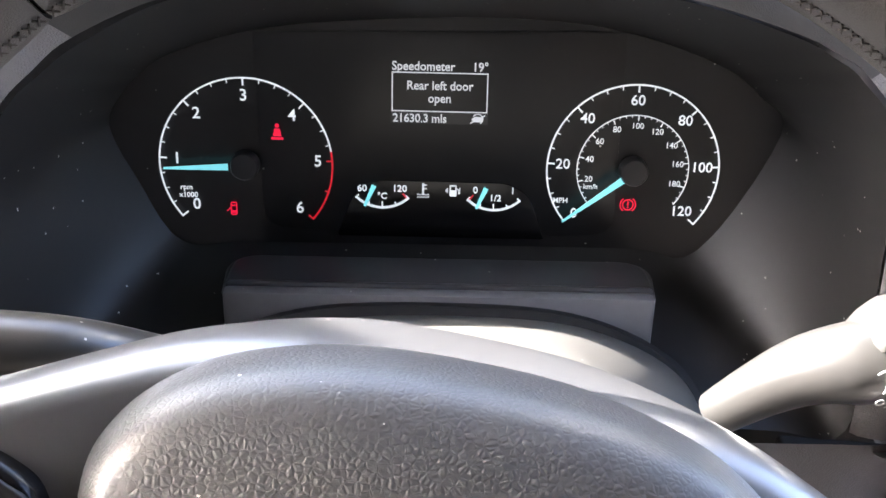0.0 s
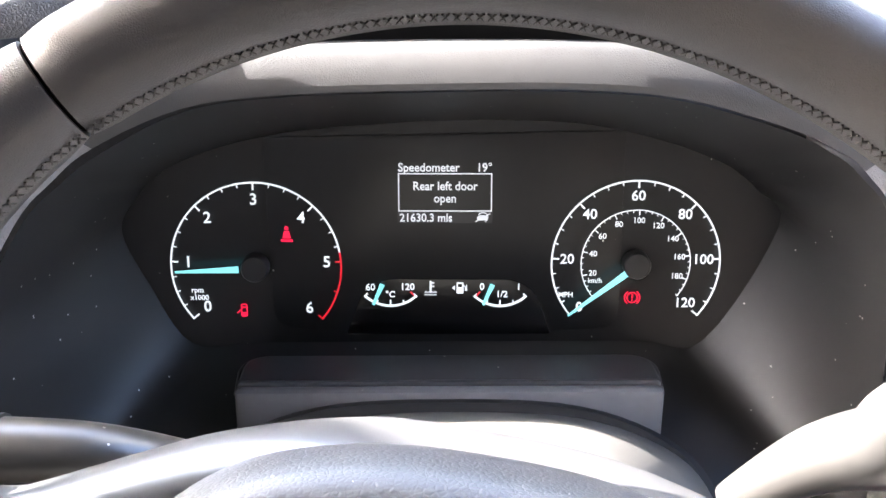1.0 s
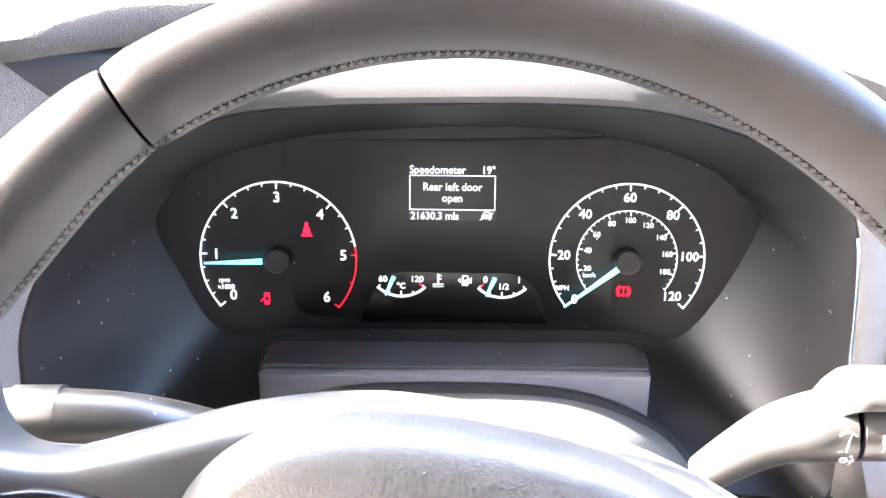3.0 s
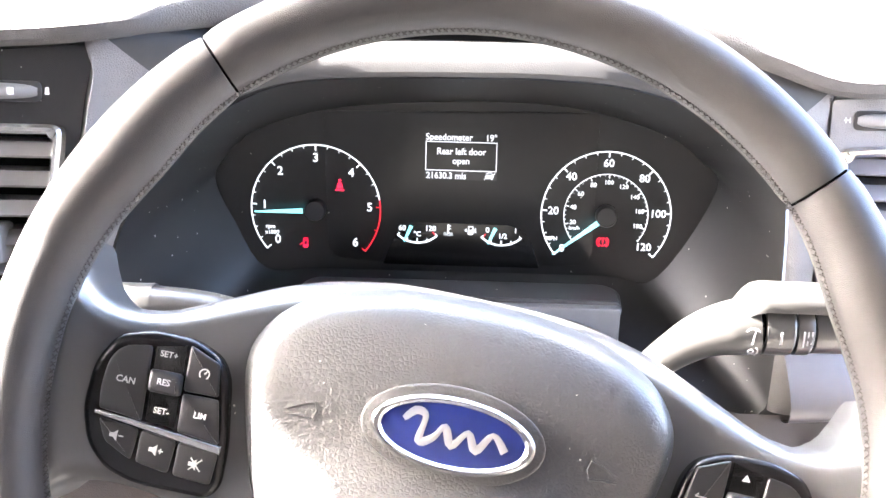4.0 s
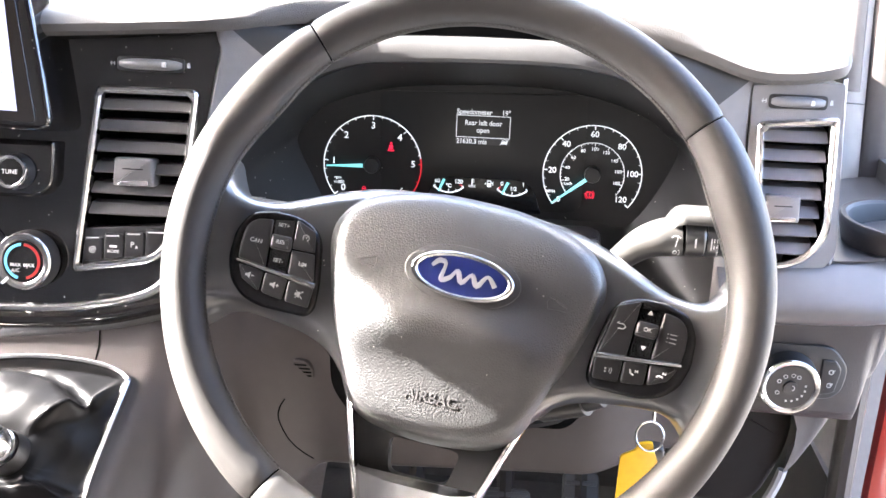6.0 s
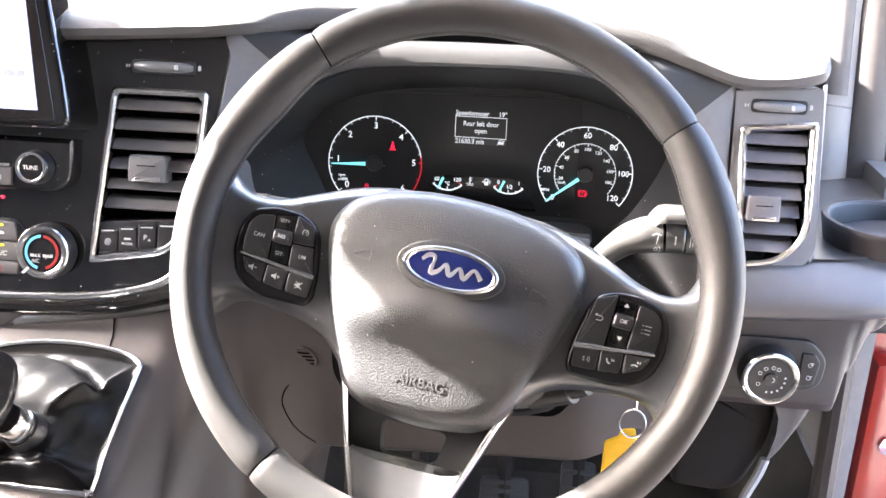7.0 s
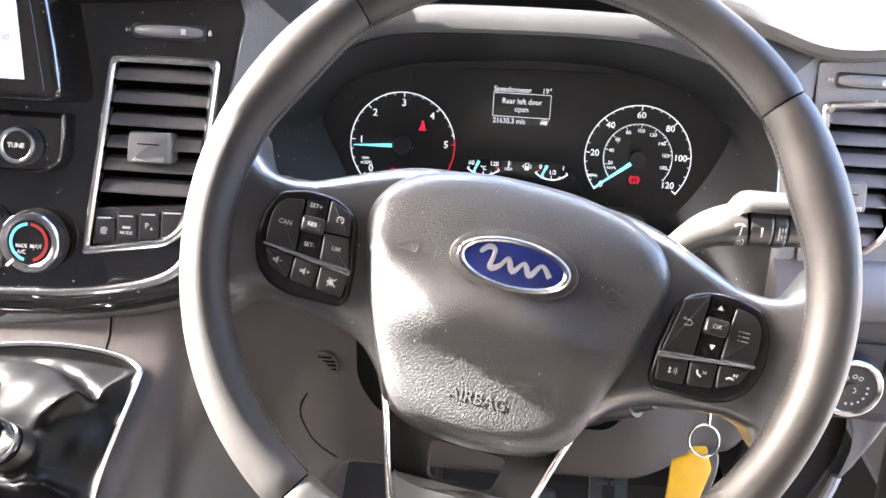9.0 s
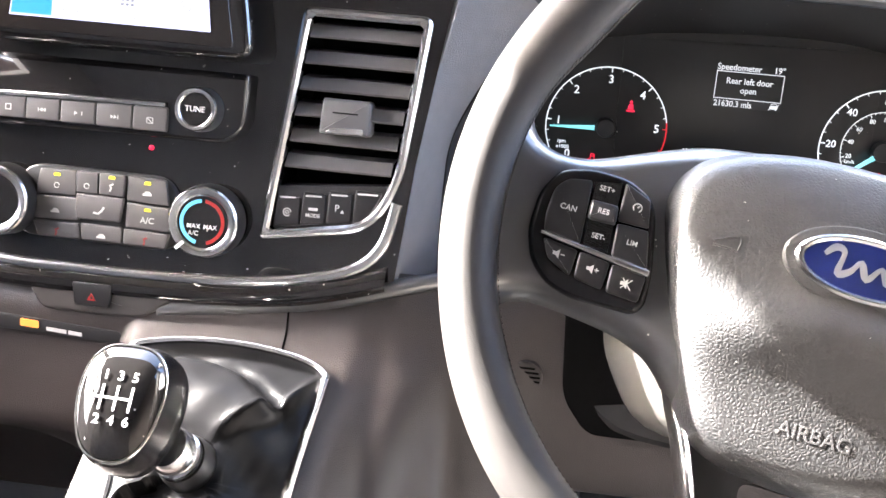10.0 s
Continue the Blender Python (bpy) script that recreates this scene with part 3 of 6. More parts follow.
# driver's side: vent panel, shelf under it
VENT_R = [on_right(*p) for p in ((0.231, 0.739), (0.268, 0.744), (0.291, 0.768), (0.286, 0.870), (0.2215, 0.864))]
VENT_R_OUT = rounded(VENT_R, [0.006, 0.018, 0.02, 0.004, 0.007], 6)
VENT_R_IN = inset(VENT_R_OUT, 0.006)
panel_r = [on_right(*p) for p in ((0.221, 0.735), (0.285, 0.738), (0.299, 0.756), (0.291, 0.86), (0.288, 0.897), (0.216, 0.892))]
part("vent_panel", moved(holed(rounded(panel_r, [0.002, 0.02, 0.01, 0.02, 0.004, 0.002], 5), [inset(VENT_R_OUT, 0.003)], -0.05, 0.0), RIGHT), M_TRIM, dash, "grained grey panel round the driver's vent")
side = [[(x, y, z) for x, y, z in ((0.288 + a, 0.38 + b, 0.900), (0.290 + a, 0.376 + b, 0.86), (0.297 + a, 0.368 + b, 0.76), (0.297 + a, 0.365 + b, 0.738))] for a, b in ((-0.002, 0.0), (0.004, 0.008), (0.006, 0.03), (0.004, 0.2))]
part("panel_side", loft(side, False), M_TRIM, dash)
shelf_rows = []
for x, dz, dy in ((0.203, -0.004, 0.0), (0.23, -0.002, 0.0), (0.26, 0.0, 0.0), (0.32, 0.003, 0.0), (0.37, 0.008, 0.004), (0.41, 0.012, 0.012), (0.45, 0.016, 0.03), (0.47, 0.018, 0.05)):
    shelf_rows.append([(x, y + dy, z + dz) for y, z in smooth_loop([(0.60, 0.748), (0.39, 0.748), (0.372, 0.746), (0.352, 0.736), (0.335, 0.722), (0.331, 0.713), (0.334, 0.705), (0.346, 0.699)], 4, False)])
part("side_shelf", loft(shelf_rows, False), M_SIDE, dash, "smooth grey shelf below the driver's vent", angle=60)


def section_at(x):
    """The lower panel's profile at x."""
    for (x0, a), (x1, b) in zip(SECT, SECT[1:]):
        if x0 <= x <= x1:
            s = (x - x0) / (x1 - x0)
            e = s * s * (3 - 2 * s)
            return smooth_loop([(p[0] * (1 - e) + q[0] * e, p[1] * (1 - e) + q[1] * e) for p, q in zip(a, b)], 4, False)


joint = [(-0.3035, y - 0.0003, z) for y, z in section_at(-0.3035)[2:12]]
part("panel_joint", tube(joint, (0.0007, 0.0007), 6), M_VOID, dash, "narrow dark joint")
cover_line = []
for x, z in smooth_loop([(-0.1545, 0.6215), (-0.1585, 0.614), (-0.1590, 0.603), (-0.1492, 0.580), (-0.1320, 0.560)], 5, False):
    prof = section_at(x)
    k = min(range(len(prof)), key=lambda i: abs(prof[i][1] - z))
    cover_line.append((x, prof[k][0] - 0.0003, z))
part("panel_joint", tube(cover_line, (0.0006, 0.0006), 6), M_VOID, dash, "curved seam of the fuse cover")
# satin roll under the piano-black edge
roll = smooth_loop([(-0.392, 0.2885, 0.6755), (-0.36, 0.2905, 0.6795), (-0.318, 0.2935, 0.6845), (-0.28, 0.297, 0.691), (-0.25, 0.301, 0.6985), (-0.226, 0.307, 0.7045), (-0.205, 0.316, 0.707), (-0.185, 0.326, 0.706)], 5, False)
part("panel_roll", tube(roll, lambda s: (0.0055, 0.0062), 12), M_SATIN, dash, "smooth dark roll under the centre panel")


# ---- steering wheel ----
wheel = thing("steering_wheel", "black leather steering wheel turned slightly clockwise", "steering wheel", WHEEL)
RIM_R, RIM_Z = 0.1755, -0.012


def rim_piece(a0, a1, n=72):
    rings = []
    for i in range(n + 1):
        a = a0 + (a1 - a0) * i / n
        ar = radians(a)
        swell = sum(math.exp(-((((a - c + 180) % 360) - 180) / 11) ** 2) for c in (28, 152))
        grip = sum(math.exp(-((((a - c + 180) % 360) - 180) / 16) ** 2) for c in (-18, 198))
        end = min(1.0, min(i, n - i) / 1.5)
        ra = (0.0145 + 0.0022 * swell - 0.001 * grip) * (0.93 + 0.07 * end)
        rb = (0.0165 + 0.001 * swell) * (0.93 + 0.07 * end)
        cr = RIM_R - 0.0022 * swell
        ring = []
        for j in range(20):
            b = 2 * math.pi * j / 20
            r = cr + ra * math.cos(b)
            ring.append((r * math.cos(ar), r * math.sin(ar), RIM_Z + rb * math.sin(b)))
        rings.append(ring)
    return loft(rings, True, True, True)


RIM_PARTS = ((45.2, 134.8, "top_rim"), (135.2, 239.8, "left_rim"), (-59.8, 44.8, "right_rim"), (240.2, 299.8, "bottom_rim"))
for a0, a1, nm in RIM_PARTS:
    part(nm, rim_piece(a0, a1), M_RIM, wheel)
core = [(RIM_R * math.cos(radians(a)), RIM_R * math.sin(radians(a)), RIM_Z) for a in range(0, 360, 5)]
part("rim_core", tube(core, 0.0128, 12, True), M_VOID, wheel)

for a0, a1, nm in RIM_PARTS[:3]:
    sbm = None
    k = int((a1 - a0) / 1.0)
    for i in range(k):
        a = a0 + (a1 - a0) * (i + 0.5) / k
        for da, z0, z1 in ((0.32, -0.0022, 0.0022), (-0.32, -0.0022, 0.0022)):
            p = [((RIM_R - 0.0143 - 0.0022 * sum(2 * math.exp(-((((a - c + 180) % 360) - 180) / 11) ** 2) for c in (28, 152))) * math.cos(radians(a + s * da)), (RIM_R - 0.0143 - 0.0022 * sum(2 * math.exp(-((((a - c + 180) % 360) - 180) / 11) ** 2) for c in (28, 152))) * math.sin(radians(a + s * da)), RIM_Z + 0.002 + (z0 if s < 0 else z1)) for s in (-1, 1)]
            sbm = tube(p, 0.00028, 4, bm=sbm)
    tagged(part("stitching", sbm, M_STITCH, wheel, "dark cross stitching"), kind="stuff")


def mirror(half):
    """A closed outline from the right half, listed from top centre to bottom centre."""
    return half + [(-x, y) for x, y in half[::-1] if abs(x) > 1e-6]


hub_half = [(0, 0.0575), (0.03, 0.0568), (0.05, 0.0538), (0.068, 0.0490), (0.082, 0.0440), (0.096, 0.0374), (0.109, 0.0310), (0.1225, 0.0245), (0.134, 0.0208), (0.148, 0.0205), (0.158, 0.028), (0.167, 0.046), (0.172, 0.03), (0.174, 0.0), (0.173, -0.04), (0.170, -0.066), (0.160, -0.067), (0.149, -0.056), (0.134, -0.0525), (0.11, -0.0545), (0.090, -0.058), (0.073, -0.066), (0.058, -0.082), (0.046, -0.092), (0.025, -0.099), (0, -0.100)]
hub_loop = smooth_loop(mirror(hub_half), 3)


def hub_z(x, y):
    """The spokes dip from the hub and rise again to the rim."""
    ax = abs(x)
    back = max(0.0, min(1.0, (y + 0.005) / 0.06)) ** 1.6 * max(0.0, 1 - (ax / 0.15) ** 4)
    drop = max(0.0, min(1.0, (y - 0.044) / 0.014)) ** 2 * max(0.0, 1 - (ax / 0.09) ** 2)
    return -0.017 - 0.030 * back - 0.025 * drop - 0.003 * math.exp(-((ax - 0.125) / 0.02) ** 2) + 0.004 * math.exp(-((ax - 0.170) / 0.012) ** 2)


rings = []
for d, dz in ((0.001, -0.05), (0.0, -0.02), (0.0008, -0.012), (0.003, -0.006), (0.006, -0.002), (0.009, -0.0006), (0.012, 0.0)):
    rings.append([(x, y, hub_z(x, y) + dz) for x, y in inset(hub_loop, d)])
hub_bm = loft(rings, True, True, False)
last = rings[-1]
bm_cap = bmesh.new()
vs = [bm_cap.verts.new(p) for p in last]
bmesh.ops.triangle_fill(bm_cap, use_beauty=True, edges=[bm_cap.edges.new((vs[i - 1], vs[i])) for i in range(len(vs))])
hub_bm = join(hub_bm, bm_cap)
bmesh.ops.remove_doubles(hub_bm, verts=hub_bm.verts, dist=1e-5)
part("spokes", hub_bm, M_SATIN, wheel, "satin black hub shell and side spokes", angle=50)

cover_half = [(0, 0.053), (0.03, 0.0515), (0.058, 0.0450), (0.0775, 0.0345), (0.0872, 0.0215), (0.0898, 0.009), (0.0872, -0.0065), (0.0802, -0.030), (0.0712, -0.054), (0.0602, -0.079), (0.052, -0.0925), (0.039, -0.1005), (0.02, -0.1042), (0, -0.1055)]
cover_loop = smooth_loop(mirror(cover_half), 5)


def cover_z(x, y, s):
    ridge = 0.009 * math.exp(-((y + 0.034 + 3.0 * x * x) / 0.017) ** 2) * (1 - s ** 3)
    dome = -0.002 - 0.9 * x * x - 0.020 * max(0.0, (y - 0.004) / 0.049) ** 2.0
    if y < -0.034:
        dome -= 0.0065 * (-0.034 - y) / 0.07
    edge = -0.020 * max(0.0, (s - 0.86) / 0.14) ** 2.4
    return dome + ridge + edge


rings = []
for s in (0.02, 0.15, 0.28, 0.40, 0.52, 0.62, 0.71, 0.79, 0.86, 0.91, 0.95, 0.975, 0.99, 1.0):
    rings.append([(x * s, -0.02 + (y + 0.02) * s, cover_z(x * s, -0.02 + (y + 0.02) * s, s)) for x, y in cover_loop])
rings.append([(x, y, -0.05) for x, y in cover_loop])
part("airbag_cover", loft(rings, True, True, False), M_COVER, wheel, "grained black airbag cover with a crease", angle=70)


def ellipse(a, b, n=48, c=(0, 0)):
    return [(c[0] + a * math.cos(2 * math.pi * i / n), c[1] + b * math.sin(2 * math.pi * i / n)) for i in range(n)]


bm = slab(ellipse(0.036, 0.0185, c=(0, -0.002)), -0.01, 0.0012, 0.001)
part("badge_seat", bm, M_COVER, wheel)
badge = part("badge", frame_slab(ellipse(0.0318, 0.0143, c=(0, -0.002)), ellipse(0.0278, 0.0113, c=(0, -0.002)), -0.002, 0.0045, 0.0012), M_CHROME, wheel, "oval chrome-rimmed blue badge")
part("badge_field", slab(ellipse(0.028, 0.0115, c=(0, -0.002)), -0.002, 0.0034, 0.0004), M_BADGE, badge)
wave = smooth_loop([(-0.0195, 0.0005, 0.0036), (-0.0155, 0.0045, 0.0036), (-0.0115, 0.0030, 0.0036), (-0.0125, -0.0065, 0.0036), (-0.0075, -0.0045, 0.0036), (-0.0035, 0.0005, 0.0036), (0.0, -0.0060, 0.0036), (0.0055, 0.0000, 0.0036), (0.0095, -0.0060, 0.0036), (0.0150, 0.0010, 0.0036), (0.0205, -0.0045, 0.0036)], 5, False)
sw = tube(wave, lambda s: (0.0010 + 0.0006 * abs(math.sin(s * 14)), 0.0003), 6)
part("badge_mark", sw, M_SILVER, badge, "plain pale flourish")
bm = text_bm("AIRBAG", 0.0092, 0.0016, 0.00004, wide=1.02)
bm.transform(Matrix.Translation((-0.0015, -0.0775, 0)))
for v in bm.verts:
    v.co.z = cover_z(v.co.x, v.co.y, 0.8) + (0.00025 if v.co.z > 0 else -0.0004)
letters("raised_letter", bm, M_LETTER, wheel, smooth=False)
for sx in (-1, 1):
    hb = tube([(sx * 0.0655, -0.0055, 0), (sx * 0.0595, -0.0025, 0), (sx * 0.0545, -0.001, 0), (sx * 0.0535, -0.0045, 0), (sx * 0.0545, -0.008, 0), (sx * 0.0595, -0.0075, 0), (sx * 0.0655, -0.0075, 0)], 0.0006, 5)
    for v in hb.verts:
        v.co.z += cover_z(v.co.x, v.co.y, 0.66) + 0.0002
    part("horn_mark", hb, M_COVER, wheel)

# lower spoke
low = rounded([(-0.0545, -0.083), (0.0545, -0.083), (0.0425, -0.128), (0.0315, -0.172), (-0.0315, -0.172), (-0.0425, -0.128)], 0.002, 2)
hole = rounded([(-0.0225, -0.106), (0.0235, -0.106), (0.0185, -0.1285), (-0.0185, -0.1285)], 0.006, 5)
part("lower_spoke", holed(low, [hole], -0.050, -0.030), M_SPOKE, wheel, "black two-legged lower spoke", smooth=False)
plate = rounded([(-0.0395, -0.1265), (-0.0330, -0.1300), (-0.02, -0.1318), (0.02, -0.1318), (0.0330, -0.1295), (0.0395, -0.1255), (0.0295, -0.164), (-0.0295, -0.164)], 0.0025, 4)
part("spoke_plate", slab(plate, -0.031, -0.0255, 0.0015), M_PLATE, wheel, "satin silver lower plate")
for sx in (-1, 1):
    rows = []
    for x, y, zf, w in smooth_loop([(0.0672, -0.062, -0.034, 0.004), (0.0605, -0.080, -0.032, 0.0045), (0.0530, -0.0985, -0.024, 0.005), (0.0445, -0.1236, -0.0175, 0.005), (0.0340, -0.1528, -0.0175, 0.0045), (0.0298, -0.166, -0.019, 0.004)], 5, False):
        rows.append([(sx * (x + 0.001), y, zf - 0.026), (sx * x, y, zf - 0.010), (sx * (x - w * 0.55), y, zf - 0.001), (sx * (x - w), y, zf), (sx * (x - w - 0.001), y, zf - 0.004), (sx * (x - w), y, zf - 0.026)])
    part("spoke_strip", loft(rows, True, True, True), M_CHROME, wheel, "bright chrome edge strip", angle=60)


M_PODBLACK = material("pod_black", (0.006, 0.006, 0.007), 0.26, spec=0.35, vary=0.1)


# ---- switch pods on the spokes ----
def pod(side):
    sx = side
    P = lambda pts: [(sx * x, y) for x, y in pts]
    face = -0.0125
    out = P([(0.109, 0.0128), (0.126, 0.0130), (0.1405, 0.0085), (0.1470, -0.004), (0.1475, -0.022), (0.1425, -0.036), (0.1330, -0.0445), (0.120, -0.0480), (0.090, -0.0478), (0.0858, -0.042), (0.0868, -0.026), (0.0922, 0.0), (0.0970, 0.0078)])
    base = part("switch_pod", slab(rounded(out, 0.005, 4), -0.035, face - 0.0012, 0.0035, steps=5), M_PODBLACK, wheel, "black pad of buttons with a chrome divider")
    # divider runs down from the outer end to the hub
    dv = lambda x: -0.0225 - (0.1401 - x) * 0.094
    b = 0.0009
    tops = {
        "outer_key": [(0.1245, 0.0070), (0.1355, 0.0050), (0.1405, -0.001), (0.1412, -0.014), (0.1398, dv(0.14) + 0.0012), (0.1222, dv(0.1222) + 0.0012)],
    }
    if side < 0:
        tops["inner_key_upper"] = [(0.0965, 0.0050), (0.1095, 0.0102), (0.1085, -0.0082), (0.0940, -0.0078)]
        tops["inner_key_lower"] = [(0.0938, -0.0088), (0.1084, -0.0092), (0.1072, dv(0.1072) + 0.0012), (0.0898, dv(0.0898) + 0.0012)]
    else:
        tops["inner_key"] = [(0.0965, 0.0050), (0.1095, 0.0102), (0.1072, dv(0.1072) + 0.0012), (0.0898, dv(0.0898) + 0.0012)]
    for nm, pts in tops.items():
        part(nm, slab(rounded(P(pts), [0.002, 0.004, 0.004, 0.004, 0.0012, 0.001] if nm == "outer_key" else 0.0014, 3), face - 0.006, face, b), M_BUTTON, base)
    col = P([(0.1105, 0.0102), (0.1237, 0.0074), (0.1214, dv(0.1214) + 0.0012), (0.1082, dv(0.1082) + 0.0012)])
    part("rocker_well", slab(rounded(col, 0.001, 2), face - 0.006, face - 0.0012, 0.0006), M_BUTTON, base)
    part("rocker_key", slab(rounded(P([(0.1098, -0.0018), (0.1228, -0.0020), (0.1222, -0.0110), (0.1090, -0.0108)]), 0.002, 3), face - 0.003, face + 0.0030, 0.0018), M_BLACKPL, base, "raised gloss rocker")
    for a, c in ((0.1392, 0.1222), (0.1212, 0.1066), (0.1056, 0.0892)):
        lo_a, lo_c = (-0.0335 if a > 0.13 else -0.0392 if a > 0.11 else -0.0412), (-0.0390 if c > 0.12 else -0.0410 if c > 0.10 else -0.0420)
        pts = [(a, dv(a) - 0.0022), (c, dv(c) - 0.0022), (c + 0.0006, lo_c), (a - (0.0045 if a > 0.13 else 0.0004), lo_a)]
        part("lower_key", slab(rounded(P(pts), 0.0018, 3), face - 0.006, face, b), M_BUTTON, base)
    part("divider", slab(P([(0.1408, dv(0.1408) + 0.0006), (0.0885, dv(0.0885) + 0.0010), (0.0885, dv(0.0885) - 0.0022), (0.1408, dv(0.1408) - 0.0012)]), face - 0.004, face + 0.0014, 0.0007), M_CHROME, base, "chrome divider")
    z = face + 0.00015

    def put(s, x, y, size):
        letters("symbol", moved(text_bm(s, size, 0.0002, 0.00004), Matrix.Translation((x, y, z))), M_PRINT, base, smooth=False)

    def lines(segs, w=0.0005):
        bm = None
        for p, q in segs:
            bm = bar2(p, q, w, w, z, 0.0002, bm)
        part("symbol", bm, M_PRINT, base, smooth=False)

    if side < 0:
        put("CAN", -0.1318, -0.0085, 0.0037)
        put("SET+", -0.1170, 0.0045, 0.0034)
        letters("symbol", moved(text_bm("RES", 0.0035, 0.0002, 0.00004), Matrix.Translation((-0.1160, -0.0064, face + 0.0031))), M_PRINT, base, smooth=False)
        put("SET-", -0.1150, -0.0178, 0.0034)
        put("LIM", -0.0995, -0.0165, 0.0034)
        bm = arc_band((-0.1015, 0.0), 0.0017, 0.0022, -60, 230, z, 20, thick=0.0002)
        bm = bar2((-0.1015, 0.0), (-0.1003, 0.0016), 0.0006, 0.0004, z, 0.0002, bm)
        part("symbol", bm, M_PRINT, base, smooth=False)
        for x, y, k in ((-0.1305, -0.0305, 0), (-0.1138, -0.0330, 1), (-0.0972, -0.0352, 2)):
            bm = slab([(x - 0.0025, y - 0.0008), (x - 0.001, y - 0.0008), (x + 0.0006, y - 0.0022), (x + 0.0006, y + 0.0022), (x - 0.001, y + 0.0008), (x - 0.0025, y + 0.0008)], z, z + 0.0002)
            if k < 2:
                bm = bar2((x + 0.0012, y), (x + 0.0032, y), 0.0005, 0.0005, z, 0.0002, bm)
            if k == 1:
                bm = bar2((x + 0.0022, y - 0.001), (x + 0.0022, y + 0.001), 0.0005, 0.0005, z, 0.0002, bm)
            if k == 2:
                bm = bar2((x - 0.002, y - 0.0024), (x + 0.0026, y + 0.0024), 0.0005, 0.0005, z, 0.0002, bm)
                bm = bar2((x - 0.002, y + 0.0024), (x + 0.0026, y - 0.0024), 0.0005, 0.0005, z, 0.0002, bm)
            part("symbol", bm, M_PRINT, base, smooth=False)
    else:
        lines([((0.0975, -0.006), (0.1018, -0.006)), ((0.1018, -0.006), (0.1030, -0.0075)), ((0.1030, -0.0075), (0.1018, -0.009)), ((0.1018, -0.009), (0.0985, -0.009)), ((0.0975, -0.006), (0.0988, -0.0048))])
        for s, y in ((1, 0.0045), (-1, -0.0175)):
            part("symbol", slab([(0.1143, y - s * 0.0012), (0.1177, y - s * 0.0012), (0.1160, y + s * 0.0015)], z, z + 0.0002), M_PRINT, base, smooth=False)
        letters("symbol", moved(text_bm("OK", 0.0036, 0.0002, 0.00004), Matrix.Translation((0.1160, -0.0064, face + 0.0031))), M_PRINT, base, smooth=False)
        lines([((0.1285, y), (0.1293, y)) for y in (-0.0055, -0.008, -0.0105)] + [((0.1303, y), (0.1345, y)) for y in (-0.0055, -0.008, -0.0105)])
        # voice, next and previous call
        x, y = 0.0985, -0.0352
        bm = slab(ellipse(0.0006, 0.0009, 10, (x - 0.0020, y + 0.0006)), z, z + 0.0002)
        bm = bar2((x - 0.0026, y - 0.0012), (x - 0.0012, y - 0.0012), 0.0010, 0.0008, z, 0.0002, bm)
        for k, r in enumerate((0.0016, 0.0028)):
            bm = arc_band((x - 0.0012, y), r, r + 0.0005, -38, 38, z, 8, bm, 0.0002)
        part("symbol", bm, M_PRINT, base, smooth=False)
        for x, y, d in ((0.1140, -0.0330, 1), (0.1300, -0.0305, -1)):
            if d > 0:
                bm = tube([(x - 0.0030, y + 0.0014, z), (x - 0.0022, y - 0.0008, z), (x - 0.0002, y - 0.0018, z)], (0.0006, 0.0002), 5)
            else:
                bm = tube([(x - 0.0030, y - 0.0020, z), (x - 0.0010, y - 0.0010, z), (x + 0.0014, y - 0.0016, z)], (0.0006, 0.0002), 5)
            bm = slab([(x + 0.0006, y + 0.0008), (x + 0.0022, y + 0.0018), (x + 0.0022, y - 0.0002)] if d > 0 else [(x + 0.0006, y + 0.0018), (x + 0.0022, y + 0.0008), (x + 0.0006, y - 0.0002)], z, z + 0.0002, 0, bm)
            bm = bar2((x + (0.0004 if d > 0 else 0.0026), y + 0.0018), (x + (0.0004 if d > 0 else 0.0026), y - 0.0002), 0.0005, 0.0005, z, 0.0002, bm)
            part("symbol", bm, M_PRINT, base, smooth=False)
    return base


pod(-1)
pod(1)

# ---- column shroud and stalks ----
COLUMN = tilted((-0.001, 0.119, 0.819), 28)
col = thing("steering_column", "grey plastic steering column shroud behind the wheel", "steering column", COLUMN)
def column_loop(w, top, bot, wl):
    """Section of the shroud: a flat crown, rounded shoulders and a deep belly."""
    return smooth_loop([(0, top), (w * 0.42, top * 0.965), (w * 0.69, top * 0.82), (w * 0.90, top * 0.55), (w, top * 0.16), (w, -0.02), (w * 0.90, bot * 0.55), (w * 0.60, bot * 0.95), (0, bot * 1.03), (-wl * 0.60, bot * 0.95), (-wl * 0.90, bot * 0.55), (-wl, -0.02), (-wl, top * 0.16), (-wl * 0.90, top * 0.55), (-wl * 0.69, top * 0.82), (-wl * 0.42, top * 0.965)], 4)


rings = []
for zz, w, top, bot, wl in ((-0.05, 0.046, 0.034, -0.07, 0.046), (-0.065, 0.068, 0.046, -0.080, 0.068), (-0.09, 0.076, 0.052, -0.086, 0.074), (-0.15, 0.088, 0.0545, -0.090, 0.080), (-0.21, 0.108, 0.0565, -0.092, 0.088), (-0.268, 0.128, 0.0568, -0.092, 0.098)):
    rings.append([(x, y, zz) for x, y in column_loop(w, top, bot, wl)])
M_COLUMN = material("column_plastic", (0.065, 0.062, 0.057), 0.45, grain="noise", grain_scale=1500, grain_depth=0.2, specks=0.6)
part("shroud", loft(rings, True, True, True), M_COLUMN, col)
# added ring, coloured dark for the shadow in the gap behind the shroud
M_GAPSHADE = material("gap_shade_black", (0.014, 0.014, 0.0145), 0.6, spec=0.2, grain="noise", grain_scale=1500, grain_depth=0.1)
